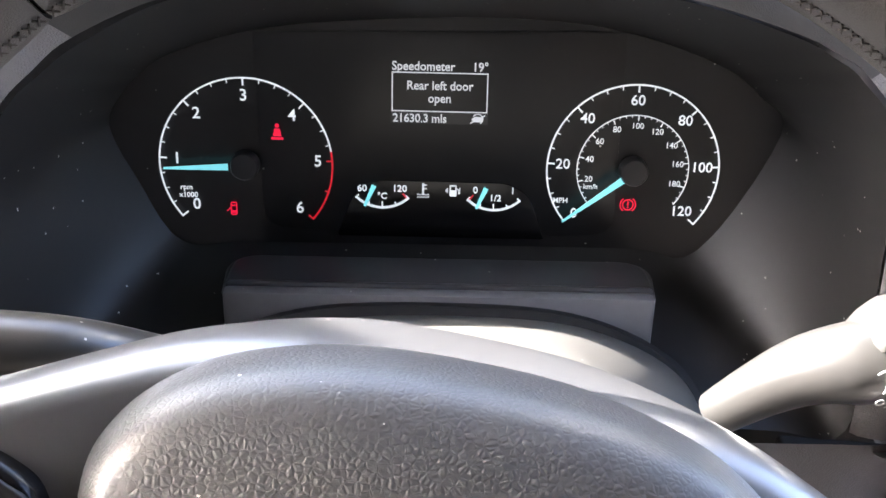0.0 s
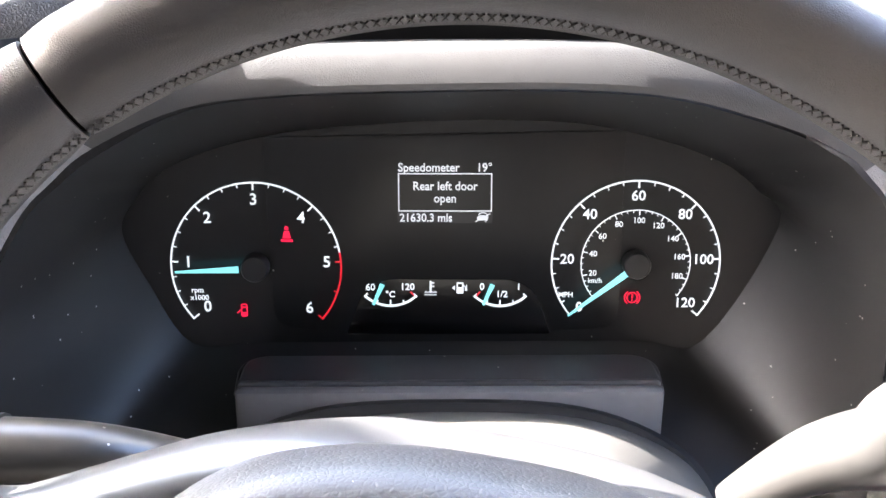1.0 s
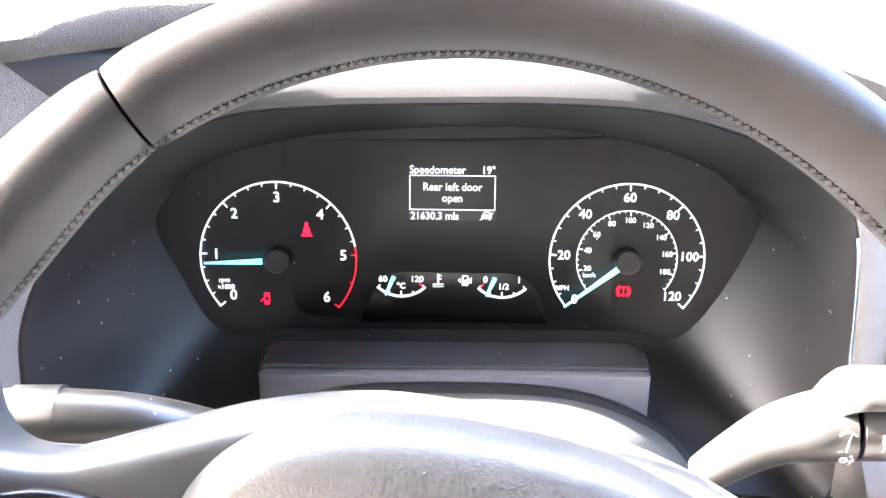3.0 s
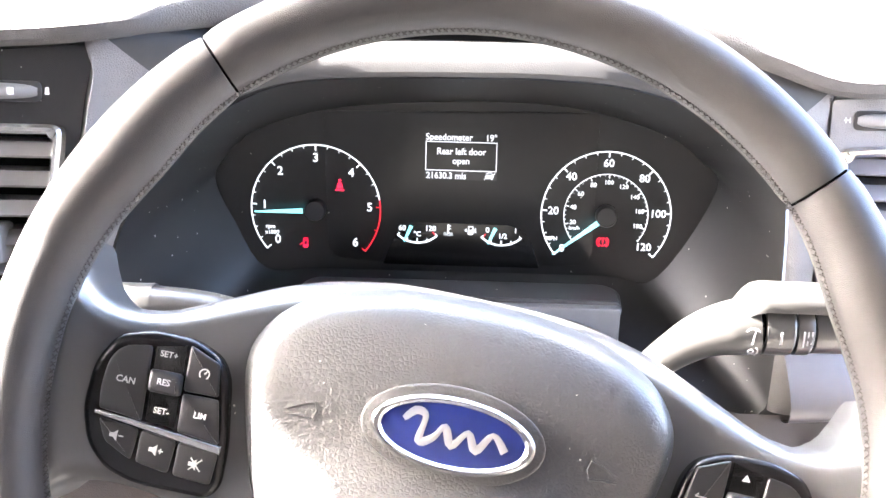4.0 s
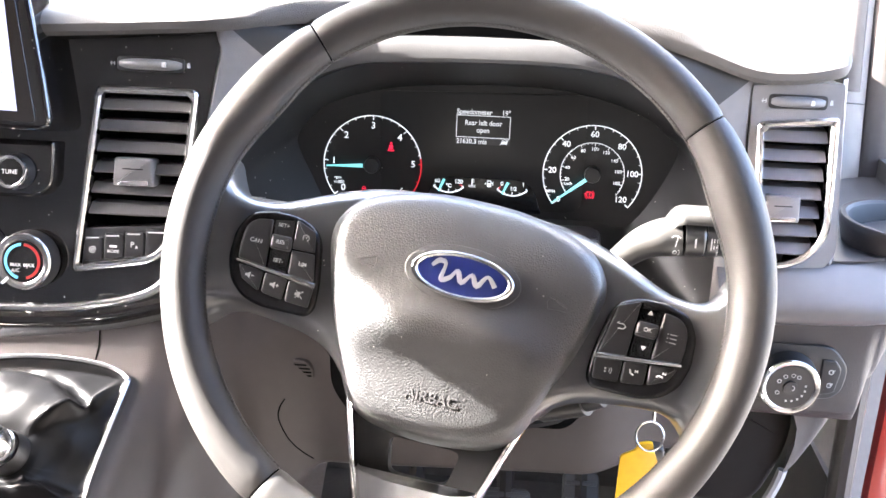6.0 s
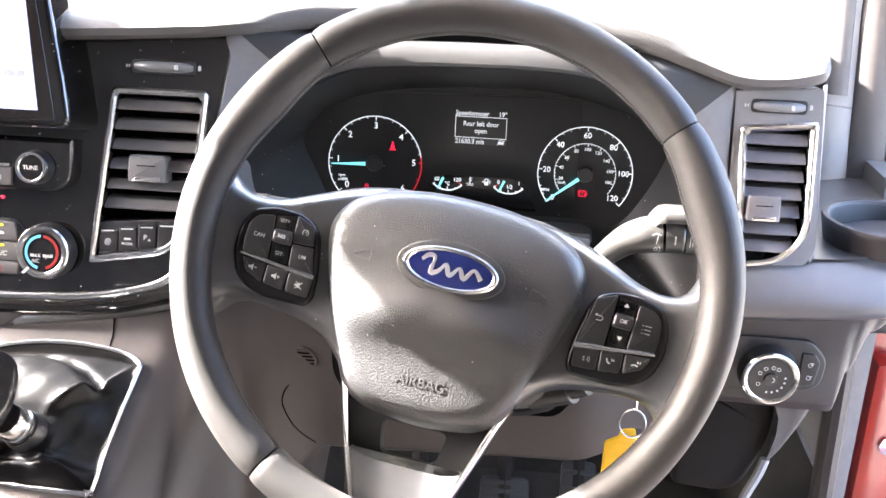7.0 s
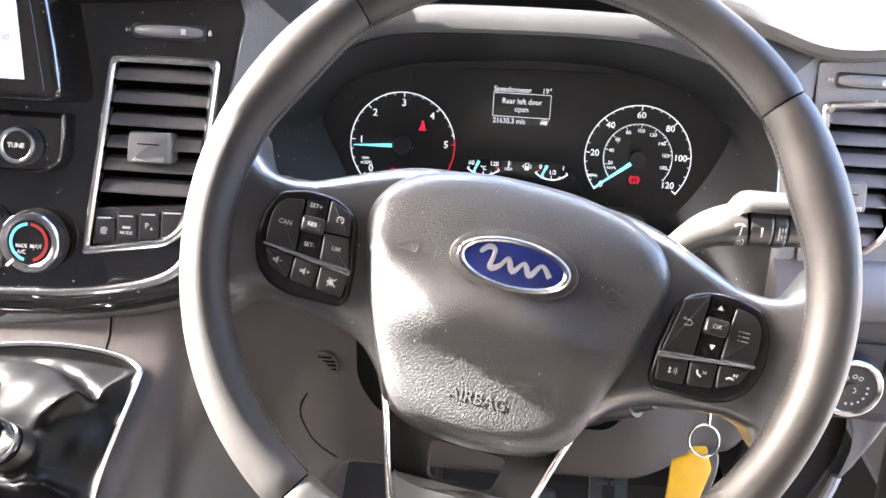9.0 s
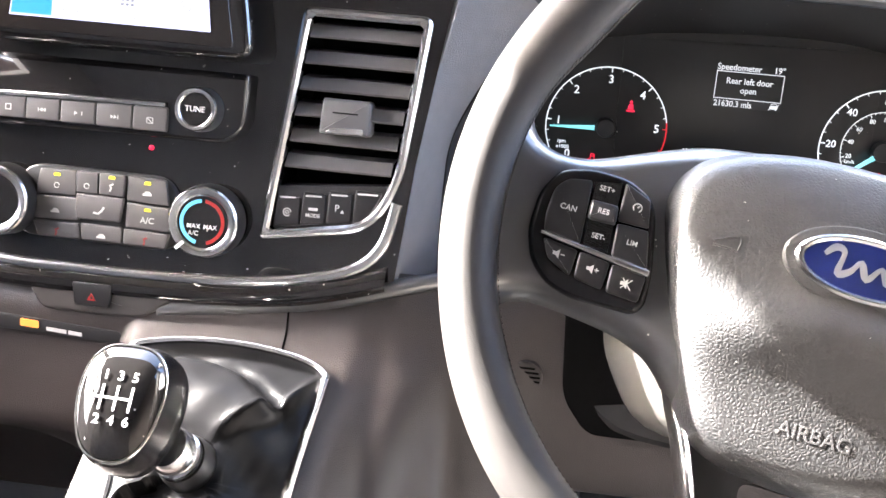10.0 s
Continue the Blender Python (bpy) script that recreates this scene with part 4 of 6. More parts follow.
gap = [[(x, y, zz) for x, y in column_loop(w, top, bot, w)] for zz, w, top, bot in ((-0.262, 0.090, 0.045, -0.07), (-0.264, 0.126, 0.0612, -0.095), (-0.268, 0.130, 0.0625, -0.098), (-0.285, 0.130, 0.0625, -0.098))]
part("gap_shade_ring", loft(gap, True, True, True), M_GAPSHADE, col, "added dark ring painting the shaded gap behind the shroud")
# flat black sheet: the shade in the opening round the column, painted on
shade_sheet = slab(rounded([(-0.117, 0.030), (-0.098, 0.005), (0.085, 0.005), (0.105, 0.030), (0.110, 0.092), (-0.121, 0.092)], [0.012, 0.010, 0.010, 0.012, 0.003, 0.003], 6), -0.02, 0.0035, 0.001)
part("opening_shade", moved(shade_sheet, COLUMN.inverted() @ tilted((0, 0.3140, 0.60), 11.3)), M_VOID, col, "black sheet painting the shade of the opening round the column")


# ---- instrument cluster ----
dials = thing("instrument_cluster", "lit black instrument cluster with two round dials", "instrument cluster", DIALS)
face_loop = [(x, v) for x, v in smooth_loop(RING, 5, False)]
part("dial_face", slab(inset(face_loop, -0.004), -0.02, -0.001), M_DIAL, dials, "matt black dial face", smooth=False)
win = rounded([(-0.056, -0.040), (0.0555, -0.0395), (0.047, -0.016), (0.036, -0.0085), (-0.036, -0.0085), (-0.047, -0.016)], [0.002, 0.002, 0.006, 0.008, 0.008, 0.006], 4)
part("gauge_window", slab(win, -0.001, 0.0006, 0.0003), M_WINDOW, dials)
# the raised centre panel overlaps the two dials
mid = rounded([(-0.095, -0.036), (-0.05, -0.0385), (-0.05, -0.0365), (0.05, -0.036), (0.05, -0.038), (0.092, -0.036), (0.092, 0.072), (-0.098, 0.068)], [0.012, 0.001, 0.001, 0.001, 0.001, 0.012, 0.003, 0.003], 4)
part("centre_face", slab(mid, -0.001, 0.0002, 0.0001), M_DIAL, dials)
GL, GR = (-0.1038, -0.0015), (0.1000, 0.0005)
Z = 0.0008


def polar(c, r, a):
    return (c[0] + r * math.cos(radians(a)), c[1] + r * math.sin(radians(a)))


def dial(c, r, labels, angle, minor, red_from=None):
    ring = part("dial_ring", arc_band(c, r - 0.0009, r, angle(red_from if red_from is not None else labels[-1][1]), angle(labels[0][1]), Z, 72), M_WHITE, dials)
    if red_from is not None:
        bm = arc_band(c, r - 0.0009, r, angle(labels[-1][1]), angle(red_from), Z, 24)
        for v in (5.0, 5.5, 6.0):
            bm = bar2(polar(c, r, angle(v)), polar(c, r - (0.0035 if v != 5.5 else 0.0025), angle(v)), 0.0007, 0.0007, Z + 0.0001, 0.0003, bm)
        part("red_band", bm, M_REDMARK, dials, "lit red band")
    for v in minor:
        if red_from is None or v < red_from:
            part("tick", bar2(polar(c, r, angle(v)), polar(c, r - 0.0026, angle(v)), 0.0006, 0.0006, Z + 0.0001), M_WHITE, dials, smooth=False)
    for s, v in labels:
        if red_from is None or v < red_from:
            part("tick", bar2(polar(c, r, angle(v)), polar(c, r - 0.0044, angle(v)), 0.0009, 0.0009, Z + 0.0001), M_WHITE, dials, smooth=False)
    return ring


tach = lambda v: 90 + (3 - v) * 43.3
dial(GL, 0.0462, [(str(i), i) for i in range(7)], tach, [i * 0.25 for i in range(25) if i % 4], 4.85)
for i in range(7):
    rr = {0: 0.0355, 5: 0.0382, 6: 0.0366}.get(i, 0.0365)
    x, y = polar(GL, rr, tach(i))
    letters("numeral", moved(text_bm(str(i), 0.0086, 0.0003, 0.00010), Matrix.Translation((x, y, Z))), M_WHITE, dials, smooth=False)
for s, x, y, sz in (("rpm", -0.1362, -0.0150, 0.0040), ("x1000", -0.1352, -0.0192, 0.0040)):
    letters("letter", moved(text_bm(s, sz, 0.0003, 0.00005), Matrix.Translation((x, y, Z))), M_WHITE, dials, smooth=False)

speed = lambda v: 90 + (60 - v) * 43.3 / 20
dial(GR, 0.0455, [(str(i), i) for i in range(0, 121, 20)], speed, [i * 5 for i in range(25) if i % 4])
for i in range(0, 121, 20):
    rr = {0: 0.0385, 100: 0.0352, 120: 0.0345}.get(i, 0.0368)
    x, y = polar(GR, rr, speed(i))
    letters("numeral", moved(text_bm(str(i), 0.0076, 0.0003, 0.00008), Matrix.Translation((x + (0.001 if i > 90 else 0), y, Z))), M_WHITE, dials, smooth=False)
kph = lambda v: 88 + (100 - v) * 1.32
part("inner_ring", arc_band(GR, 0.0290, 0.0295, kph(196), kph(0), Z, 60), M_WHITE, dials)
for v in range(0, 200, 5):
    long = v % 20 == 0
    part("tick", bar2(polar(GR, 0.0295, kph(v)), polar(GR, 0.0265 if long else 0.028, kph(v)), 0.0006 if long else 0.0004, 0.0006 if long else 0.0004, Z + 0.0001), M_WHITE, dials, smooth=False)
for v in range(20, 181, 20):
    x, y = polar(GR, 0.0235, kph(v))
    letters("numeral", moved(text_bm(str(v), 0.0044, 0.0003, 0.00003), Matrix.Translation((x, y, Z))), M_WHITE, dials, smooth=False)
letters("letter", moved(text_bm("MPH", 0.0040, 0.0003, 0.00006), Matrix.Translation((0.0630, -0.0172, Z))), M_WHITE, dials, smooth=False)
letters("letter", moved(text_bm("km/h", 0.0038, 0.0003, 0.00004), Matrix.Translation((0.0785, -0.0092, Z))), M_WHITE, dials, smooth=False)


def needle(c, a, r0, r1, hub):
    bm = bar2(polar(c, r0, a), polar(c, r1, a), 0.0036, 0.0010, 0.006, 0.0008)
    part("needle", bm, M_NEEDLE, dials, "lit turquoise pointer", smooth=False)
    if hub:
        part("needle_hub", moved(lathe([(0.0075, 0.0), (0.0073, 0.007), (0.0066, 0.0082), (0.001, 0.0086)], 28), Matrix.Translation((c[0], c[1], 0))), M_BLACKPL, dials)


needle(GL, 182.5, 0.0085, 0.0425, True)
needle(GR, 217.5, 0.0062, 0.0455, True)


def small_gauge(cx, left_red, labels):
    c, R = (cx, -0.0034), 0.0207
    part("gauge_arc", arc_band(c, R - 0.0013, R, 226, 314, Z, 20), M_WHITE, dials)
    for a in (226.5, 248, 270, 292, 313.5):
        part("tick", bar2(polar(c, R, a), polar(c, R - (0.004 if a == 270 else 0.0026), a), 0.0008, 0.0008, Z + 0.0001), M_WHITE, dials, smooth=False)
    a0 = 228 if left_red else 312
    part("red_mark", bar2(polar(c, R - 0.0014, a0), polar(c, R - 0.0045, a0), 0.0008, 0.0008, Z + 0.0002), M_REDMARK, dials, smooth=False)
    for s, x, y, sz in labels:
        letters("letter", moved(text_bm(s, sz, 0.0003, 0.00008), Matrix.Translation((x, y, Z))), M_WHITE, dials, smooth=False)
    part("needle", bar2((cx - 0.0092, -0.0222), (cx - 0.0042, -0.0108), 0.0014, 0.0026, 0.003, 0.0006), M_NEEDLE, dials, "lit turquoise pointer", smooth=False)


small_gauge(-0.0317, False, [("60", -0.0425, -0.0132, 0.0052), ("120", -0.0225, -0.0130, 0.0052), ("°C", -0.0318, -0.0172, 0.0048)])
small_gauge(0.0276, True, [("0", 0.0178, -0.0128, 0.0052), ("1", 0.0376, -0.0128, 0.0052), ("1/2", 0.0285, -0.0170, 0.0050)])
# coolant and fuel symbols
bm = bar2((-0.0100, -0.0158), (-0.0100, -0.0095), 0.0011, 0.0011, Z)
bm = bar2((-0.0100, -0.0105), (-0.0080, -0.0105), 0.0007, 0.0007, Z, 0.0003, bm)
bm = bar2((-0.0100, -0.0125), (-0.0080, -0.0125), 0.0007, 0.0007, Z, 0.0003, bm)
for y in (-0.0158, -0.0172):
    bm = tube([(-0.0132 + 0.0008 * i, y + 0.0003 * (1 if i % 2 else -1), Z) for i in range(9)], (0.0003, 0.0002), 5, bm=bm)
part("coolant_symbol", bm, M_LCD, dials, smooth=False)
bm = frame_slab(rounded([(0.004, -0.0165), (0.0078, -0.0165), (0.0078, -0.0102), (0.004, -0.0102)], 0.0006, 2), rounded([(0.0048, -0.0130), (0.0070, -0.0130), (0.0070, -0.0110), (0.0048, -0.0110)], 0.0003, 2), Z, Z + 0.0003, 0.0001)
bm = slab([(0.0042, -0.0163), (0.0076, -0.0163), (0.0076, -0.0131), (0.0042, -0.0131)], Z, Z + 0.0003, 0, bm)
bm = tube([(0.0078, -0.0120, Z), (0.0088, -0.0128, Z), (0.0088, -0.0150, Z), (0.0094, -0.0150, Z), (0.0094, -0.0115, Z)], (0.0003, 0.0002), 5, bm=bm)
bm = slab([(0.0016, -0.0133), (0.0032, -0.0148), (0.0032, -0.0118)], Z, Z + 0.0003, 0, bm)
part("fuel_symbol", bm, M_LCD, dials, smooth=False)

# message display
box_o = [(-0.0270, 0.0288), (0.0226, 0.0288), (0.0226, 0.0494), (-0.0270, 0.0494)]
part("message_frame", frame_slab(box_o, inset(box_o, 0.0006), Z, Z + 0.0003, 0.0001), M_LCD, dials, smooth=False)
part("display_glow", slab([(-0.0275, 0.0225), (0.0230, 0.0225), (0.0230, 0.0282), (-0.0275, 0.0282)], 0.0004, 0.0006), material("faint_display", (0.02, 0.021, 0.023), 0.3), dials, smooth=False)
for s, x, y, sz, al in (("Speedometer", -0.0270, 0.0522, 0.0064, "LEFT"), ("19°", 0.0226, 0.0522, 0.0064, "RIGHT"), ("Rear left door", -0.0022, 0.0423, 0.0064, "CENTER"), ("open", -0.0022, 0.0357, 0.0064, "CENTER"), ("21630.3 mls", -0.0264, 0.0252, 0.0062, "LEFT")):
    letters("letter", moved(text_bm(s, sz, 0.0003, 0.00009, al, 0.93), Matrix.Translation((x, y, Z))), M_LCD, dials, smooth=False)
bm = arc_band((0.0178, 0.0256), 0.0024, 0.0029, -60, 150, Z, 14)
bm = bar2((0.0140, 0.0234), (0.0216, 0.0276), 0.0006, 0.0006, Z, 0.0003, bm)
bm = slab([(0.0152, 0.0240), (0.0196, 0.0240), (0.0206, 0.0258), (0.0186, 0.0268), (0.0162, 0.0268), (0.0146, 0.0256)], Z, Z + 0.0002, 0, bm)
part("display_symbol", bm, M_LCD, dials, smooth=False)

# red warning lamps
bm = slab(ellipse(0.0011, 0.0011, 12, (-0.0868, 0.0196)), Z, Z + 0.0003)
bm = slab([(-0.0882, 0.0180), (-0.0854, 0.0180), (-0.0846, 0.0140), (-0.0890, 0.0140)], Z, Z + 0.0003, 0, bm)
bm = bar2((-0.0900, 0.0128), (-0.0836, 0.0128), 0.0012, 0.0012, Z, 0.0003, bm)
part("belt_lamp", bm, M_REDLIT, dials, "lit red warning lamp", smooth=False)
body = rounded([(-0.1130, -0.0298), (-0.1095, -0.0298), (-0.1095, -0.0225), (-0.1130, -0.0225)], 0.001, 3)
bm = frame_slab(body, inset(body, 0.0006), Z, Z + 0.0003, 0.0001)
bm = bar2((-0.1125, -0.0245), (-0.1100, -0.0245), 0.0006, 0.0006, Z, 0.0003, bm)
bm = bar2((-0.1125, -0.0280), (-0.1100, -0.0280), 0.0014, 0.0014, Z, 0.0003, bm)
bm = bar2((-0.1130, -0.0260), (-0.1152, -0.0278), 0.0006, 0.0006, Z, 0.0003, bm)
part("door_lamp", bm, M_REDLIT, dials, "lit red warning lamp", smooth=False)
c = (0.0990, -0.0186)
bm = arc_band(c, 0.0025, 0.0031, 0, 360, Z, 24)
bm = arc_band(c, 0.0038, 0.0044, 125, 235, Z, 10, bm)
bm = arc_band(c, 0.0038, 0.0044, -55, 55, Z, 10, bm)
bm = bar2((c[0], c[1] + 0.0018), (c[0], c[1] - 0.0004), 0.0008, 0.0006, Z, 0.0003, bm)
bm = bar2((c[0], c[1] - 0.0011), (c[0], c[1] - 0.0018), 0.0007, 0.0007, Z, 0.0003, bm)
part("brake_lamp", bm, M_REDLIT, dials, "lit red warning lamp", smooth=False)


# ---- air vents ----
def vent(name, label, frame_m, outer, inner, z_rows, x_at, tab_at, chrome, to_plane, slat_mat=M_SLAT):
    ob = thing(name, label, "air vent", frame_m, "dashboard vents")
    part("vent_frame", frame_slab(outer, inner, -0.004, 0.0055, 0.0018), chrome, ob, "bright satin chrome frame")
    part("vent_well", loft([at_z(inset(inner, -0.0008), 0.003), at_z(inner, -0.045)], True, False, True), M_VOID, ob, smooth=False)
    for z in z_rows:
        xl, xr = x_at(z)
        v = to_plane(0, z)[1]
        prof = [(-0.0050, 0.000), (-0.0038, 0.0010), (0.004, -0.006), (0.006, -0.018), (0.0052, -0.0185), (0.003, -0.007), (-0.0048, -0.001)]
        rows = []
        for x in (xl, xl + 0.003, (xl + xr) / 2, xr - 0.003, xr):
            bow = 0.0018 * (1 - ((x - (xl + xr) / 2) / ((xr - xl) / 2)) ** 2)
            rows.append([(x, v + a, 0.0005 + d + bow) for a, d in prof])
        part("slat", loft(rows, True, True, True), slat_mat, ob)
    cx, z0, z1, w = tab_at
    v0, v1 = to_plane(0, z0)[1], to_plane(0, z1)[1]
    tab = part("tab", slab(rounded([(cx - w, v0), (cx + w, v0), (cx + w * 0.93, v1), (cx - w * 0.93, v1)], 0.0025, 4), -0.01, 0.0085, 0.0022), slat_mat, ob, "grey adjuster tab")
    part("tab_insert", slab(rounded([(cx - w * 0.75, v0 + 0.0008), (cx + w * 0.75, v0 + 0.0008), (cx + w * 0.75, v0 + 0.0050), (cx - w * 0.55, v0 + 0.0042)], 0.0008, 2), 0.0075, 0.0092, 0.0004), M_CHROME, tab, "chrome insert")
    part("tab_groove", slab(rounded([(cx - w * 0.5, (v0 + v1) / 2 + 0.002), (cx + w * 0.5, (v0 + v1) / 2 + 0.002), (cx + w * 0.5, (v0 + v1) / 2 + 0.0028), (cx - w * 0.5, (v0 + v1) / 2 + 0.0028)], 0.0003, 2), 0.008, 0.0087), M_VOID, tab)
    return ob


def left_span(z):
    k = (z - 0.735) / (0.87 - 0.735)
    return (-0.3185 + k * 0.0165, -0.2495 + k * 0.019 if z > 0.765 else -0.245)


vent_l = vent("air_vent", "black slatted air vent in a chrome frame on the piano-black panel", STACK, VENT_L_OUT, VENT_L_IN, [0.8625 - 0.0163 * i for i in range(6)], left_span, (-0.2745, 0.7995, 0.8215, 0.0165), M_CHROME, on_stack)
# row of four buttons under the slats
bar_pts = [on_stack(*p) for p in ((-0.3185, 0.7365), (-0.258, 0.7445), (-0.2445, 0.766), (-0.2445, 0.7705), (-0.316, 0.7645))]
part("button_strip", slab(rounded(bar_pts, 0.002, 3), -0.02, 0.0005, 0.001), M_BLACKPL, vent_l)
for i, (a, b) in enumerate(((-0.3165, -0.3005), (-0.2995, -0.2835), (-0.2825, -0.2665), (-0.2655, -0.2470))):
    lo = 0.7385 + 0.0022 * i
    pts = [(a, lo), (b if i < 3 else b - 0.009, lo + 0.0018), (b, lo + (0.0205 if i else 0.0195)), (a + 0.0008, lo + (0.021 if i else 0.017))]
    key = part("button", slab(rounded([on_stack(*p) for p in pts], 0.0018, 3), -0.002, 0.003, 0.001), M_BUTTON, vent_l)
    cxx, cz = (a + b) / 2, lo + 0.0095
    x, v = on_stack(cxx, cz)
    bm = bar2(on_stack(a + 0.0025, cz + 0.0092), on_stack(b - 0.003, cz + 0.0096), 0.0011, 0.0011, 0.0031, 0.0002)
    if i == 0:
        bm = arc_band((x, v), 0.0022, 0.0028, 0, 320, 0.0031, 16, bm, 0.0002)
        bm = arc_band((x, v), 0.0008, 0.0013, 0, 360, 0.0031, 10, bm, 0.0002)
    if i == 1:
        bm = bar2((x - 0.003, v + 0.0012), (x + 0.003, v + 0.0012), 0.0018, 0.0018, 0.0031, 0.0002, bm)
        bm = join(bm, moved(text_bm("MODE", 0.0034, 0.0002, 0.00003), Matrix.Translation((x, v - 0.003, 0.0032))))
    if i == 2:
        bm = join(bm, moved(text_bm("P", 0.0062, 0.0002, 0.00005), Matrix.Translation((x - 0.0014, v + 0.001, 0.0032))))
        bm = slab([(x + 0.001, v - 0.0018), (x + 0.0035, v - 0.0018), (x + 0.0022, v + 0.0005)], 0.0031, 0.0033, 0, bm)
    part("symbol", bm, M_PRINT, key, smooth=False)


def right_span(z):
    k = (z - 0.745) / (0.866 - 0.745)
    return (0.2365 - k * 0.0085, 0.2815 - k * 0.0015)


vent("air_vent", "grey slatted air vent in a chrome frame by the driver's door", RIGHT, VENT_R_OUT, VENT_R_IN, [0.853 - 0.0155 * i for i in range(7)], right_span, (0.2490, 0.783, 0.8055, 0.0145), M_CHROME, on_right, M_SLAT_PALE)


def thumbwheel(frame_m, c, w, label):
    ob = thing("vent_thumbwheel", label, "thumbwheel", frame_m @ Matrix.Translation((c[0], c[1], 0)), "vent thumbwheels")
    part("recess", slab(rounded([(-w - 0.002, -0.0058), (w + 0.002, -0.0058), (w + 0.002, 0.0058), (-w - 0.002, 0.0058)], 0.004, 5), -0.004, 0.0012, 0.0006), M_BLACKPL, ob)
    rings = []
    for i in range(15):
        s = -1 + 2 * i / 14
        h = 0.0046 * (1 - 0.35 * abs(s) ** 3)
        d = 0.0055 * (1 - s * s) + 0.0015
        rings.append([(s * w, h * math.cos(a), d * max(0, math.sin(a))) for a in [math.pi * j / 8 for j in range(9)]])
    part("wheel", loft(rings, False), material("thumbwheel_grey", (0.17, 0.17, 0.175), 0.3, vary=0.05), ob, "ridged grey roller")
    part("mark", slab(rounded([(w * 0.42, -0.002), (w * 0.54, -0.002), (w * 0.54, 0.002), (w * 0.42, 0.002)], 0.0005, 2), 0.003, 0.0072), M_PRINT, ob)
    bm = bar2((w + 0.005, -0.0015), (w + 0.005, 0.0025), 0.0028, 0.002, 0.0004, 0.0002)
    part("open_mark", bm, M_PRINT, ob, smooth=False)
    bm = bar2((-w - 0.0075, 0), (-w - 0.0035, 0), 0.0006, 0.0006, 0.0004, 0.0002)
    bm = bar2((-w - 0.0065, -0.0016), (-w - 0.0065, 0.0016), 0.0006, 0.0006, 0.0004, 0.0002, bm)
    bm = bar2((-w - 0.004, -0.0016), (-w - 0.004, 0.0016), 0.0006, 0.0006, 0.0004, 0.0002, bm)
    part("closed_mark", bm, M_PRINT, ob, smooth=False)


thumbwheel(STACK, on_stack(-0.264, 0.8935), 0.0255, "grey vent roller set in the piano-black panel")
thumbwheel(RIGHT, on_right(0.2525, 0.8805), 0.0215, "grey vent roller above the driver's side vent")


# ---- touchscreen, radio and climate panels ----
S = lambda x, z: on_stack(x, z)
screen = thing("touchscreen", "lit touchscreen in a glossy black floating frame", "touchscreen", STACK)
S2 = lambda x, z: on_stack(0.954 * x - 0.0065, 0.954 * z + 0.045)
body = rounded([S2(-0.530, 0.832), S2(-0.339, 0.832), S2(-0.346, 0.875), S2(-0.363, 0.955), S2(-0.507, 0.955), S2(-0.524, 0.875)], [0.012, 0.012, 0.02, 0.012, 0.012, 0.02], 5)
part("frame", slab(body, -0.005, 0.033, 0.006), M_GLOSS, screen, "glossy black frame")
part("glass", slab(rounded([S2(-0.516, 0.8385), S2(-0.352, 0.8385), S2(-0.359, 0.875), S2(-0.373, 0.950), S2(-0.497, 0.950), S2(-0.511, 0.875)], 0.004, 4), 0.031, 0.0336, 0.0006), material("screen_glass", (0.012, 0.010, 0.009), 0.05, coat=0.5, vary=0.05), screen)
part("lit_area", slab([S2(-0.5035, 0.847), S2(-0.3675, 0.847), S2(-0.3805, 0.946), S2(-0.4900, 0.946)], 0.0335, 0.0342), M_SCREEN, screen, "lit white and lilac screen", smooth=False)
zz = 0.0344
for a, b in ((0.8905, 0.9035), (0.9055, 0.9205), (0.9225, 0.944)):
    k = (a - 0.847) / 0.099
    part("tile", slab(rounded([S2(-0.500 + 0.012 * k, a), S2(-0.3715 - 0.012 * k, a), S2(-0.3735 - 0.012 * k, b), S2(-0.498 + 0.012 * k, b)], 0.001, 2), zz - 0.0003, zz), M_SCREENTILE, screen, smooth=False)
part("tile", slab([S2(-0.4735, 0.8485), S2(-0.3690, 0.8485), S2(-0.3730, 0.8695), S2(-0.4730, 0.8695)], zz - 0.0003, zz), M_SCREENTILE, screen, smooth=False)
part("tile", slab([S2(-0.5020, 0.8485), S2(-0.4745, 0.8485), S2(-0.4740, 0.8695), S2(-0.5000, 0.8695)], zz - 0.0003, zz), M_SCREENBLUE, screen, "blue selected tile", smooth=False)
for s, x, z, sz in (("Settings", -0.3835, 0.8525, 0.0045), ("Mobile apps", -0.4235, 0.8525, 0.0045), ("Phone", -0.4610, 0.8525, 0.0045), ("98.50", -0.4290, 0.8765, 0.0066), ("106.30", -0.3885, 0.8765, 0.0066)):
    x, v = S2(x, z)
    letters("letter", moved(text_bm(s, sz, 0.0002, 0.0, "CENTER"), Matrix.Translation((x, v, zz + 0.0001))), M_SCREENGREY, screen, smooth=False)
x, v = S2(-0.3850, 0.8618)
bm = arc_band((x - 0.0012, v + 0.001), 0.0014, 0.0020, 0, 360, zz, 14, thick=0.0002)
bm = arc_band((x + 0.0022, v - 0.0016), 0.0010, 0.0015, 0, 360, zz, 12, bm, 0.0002)
part("screen_symbol", bm, M_SCREENGREY, screen, smooth=False)
x, v = S2(-0.4235, 0.8620)
bm = None
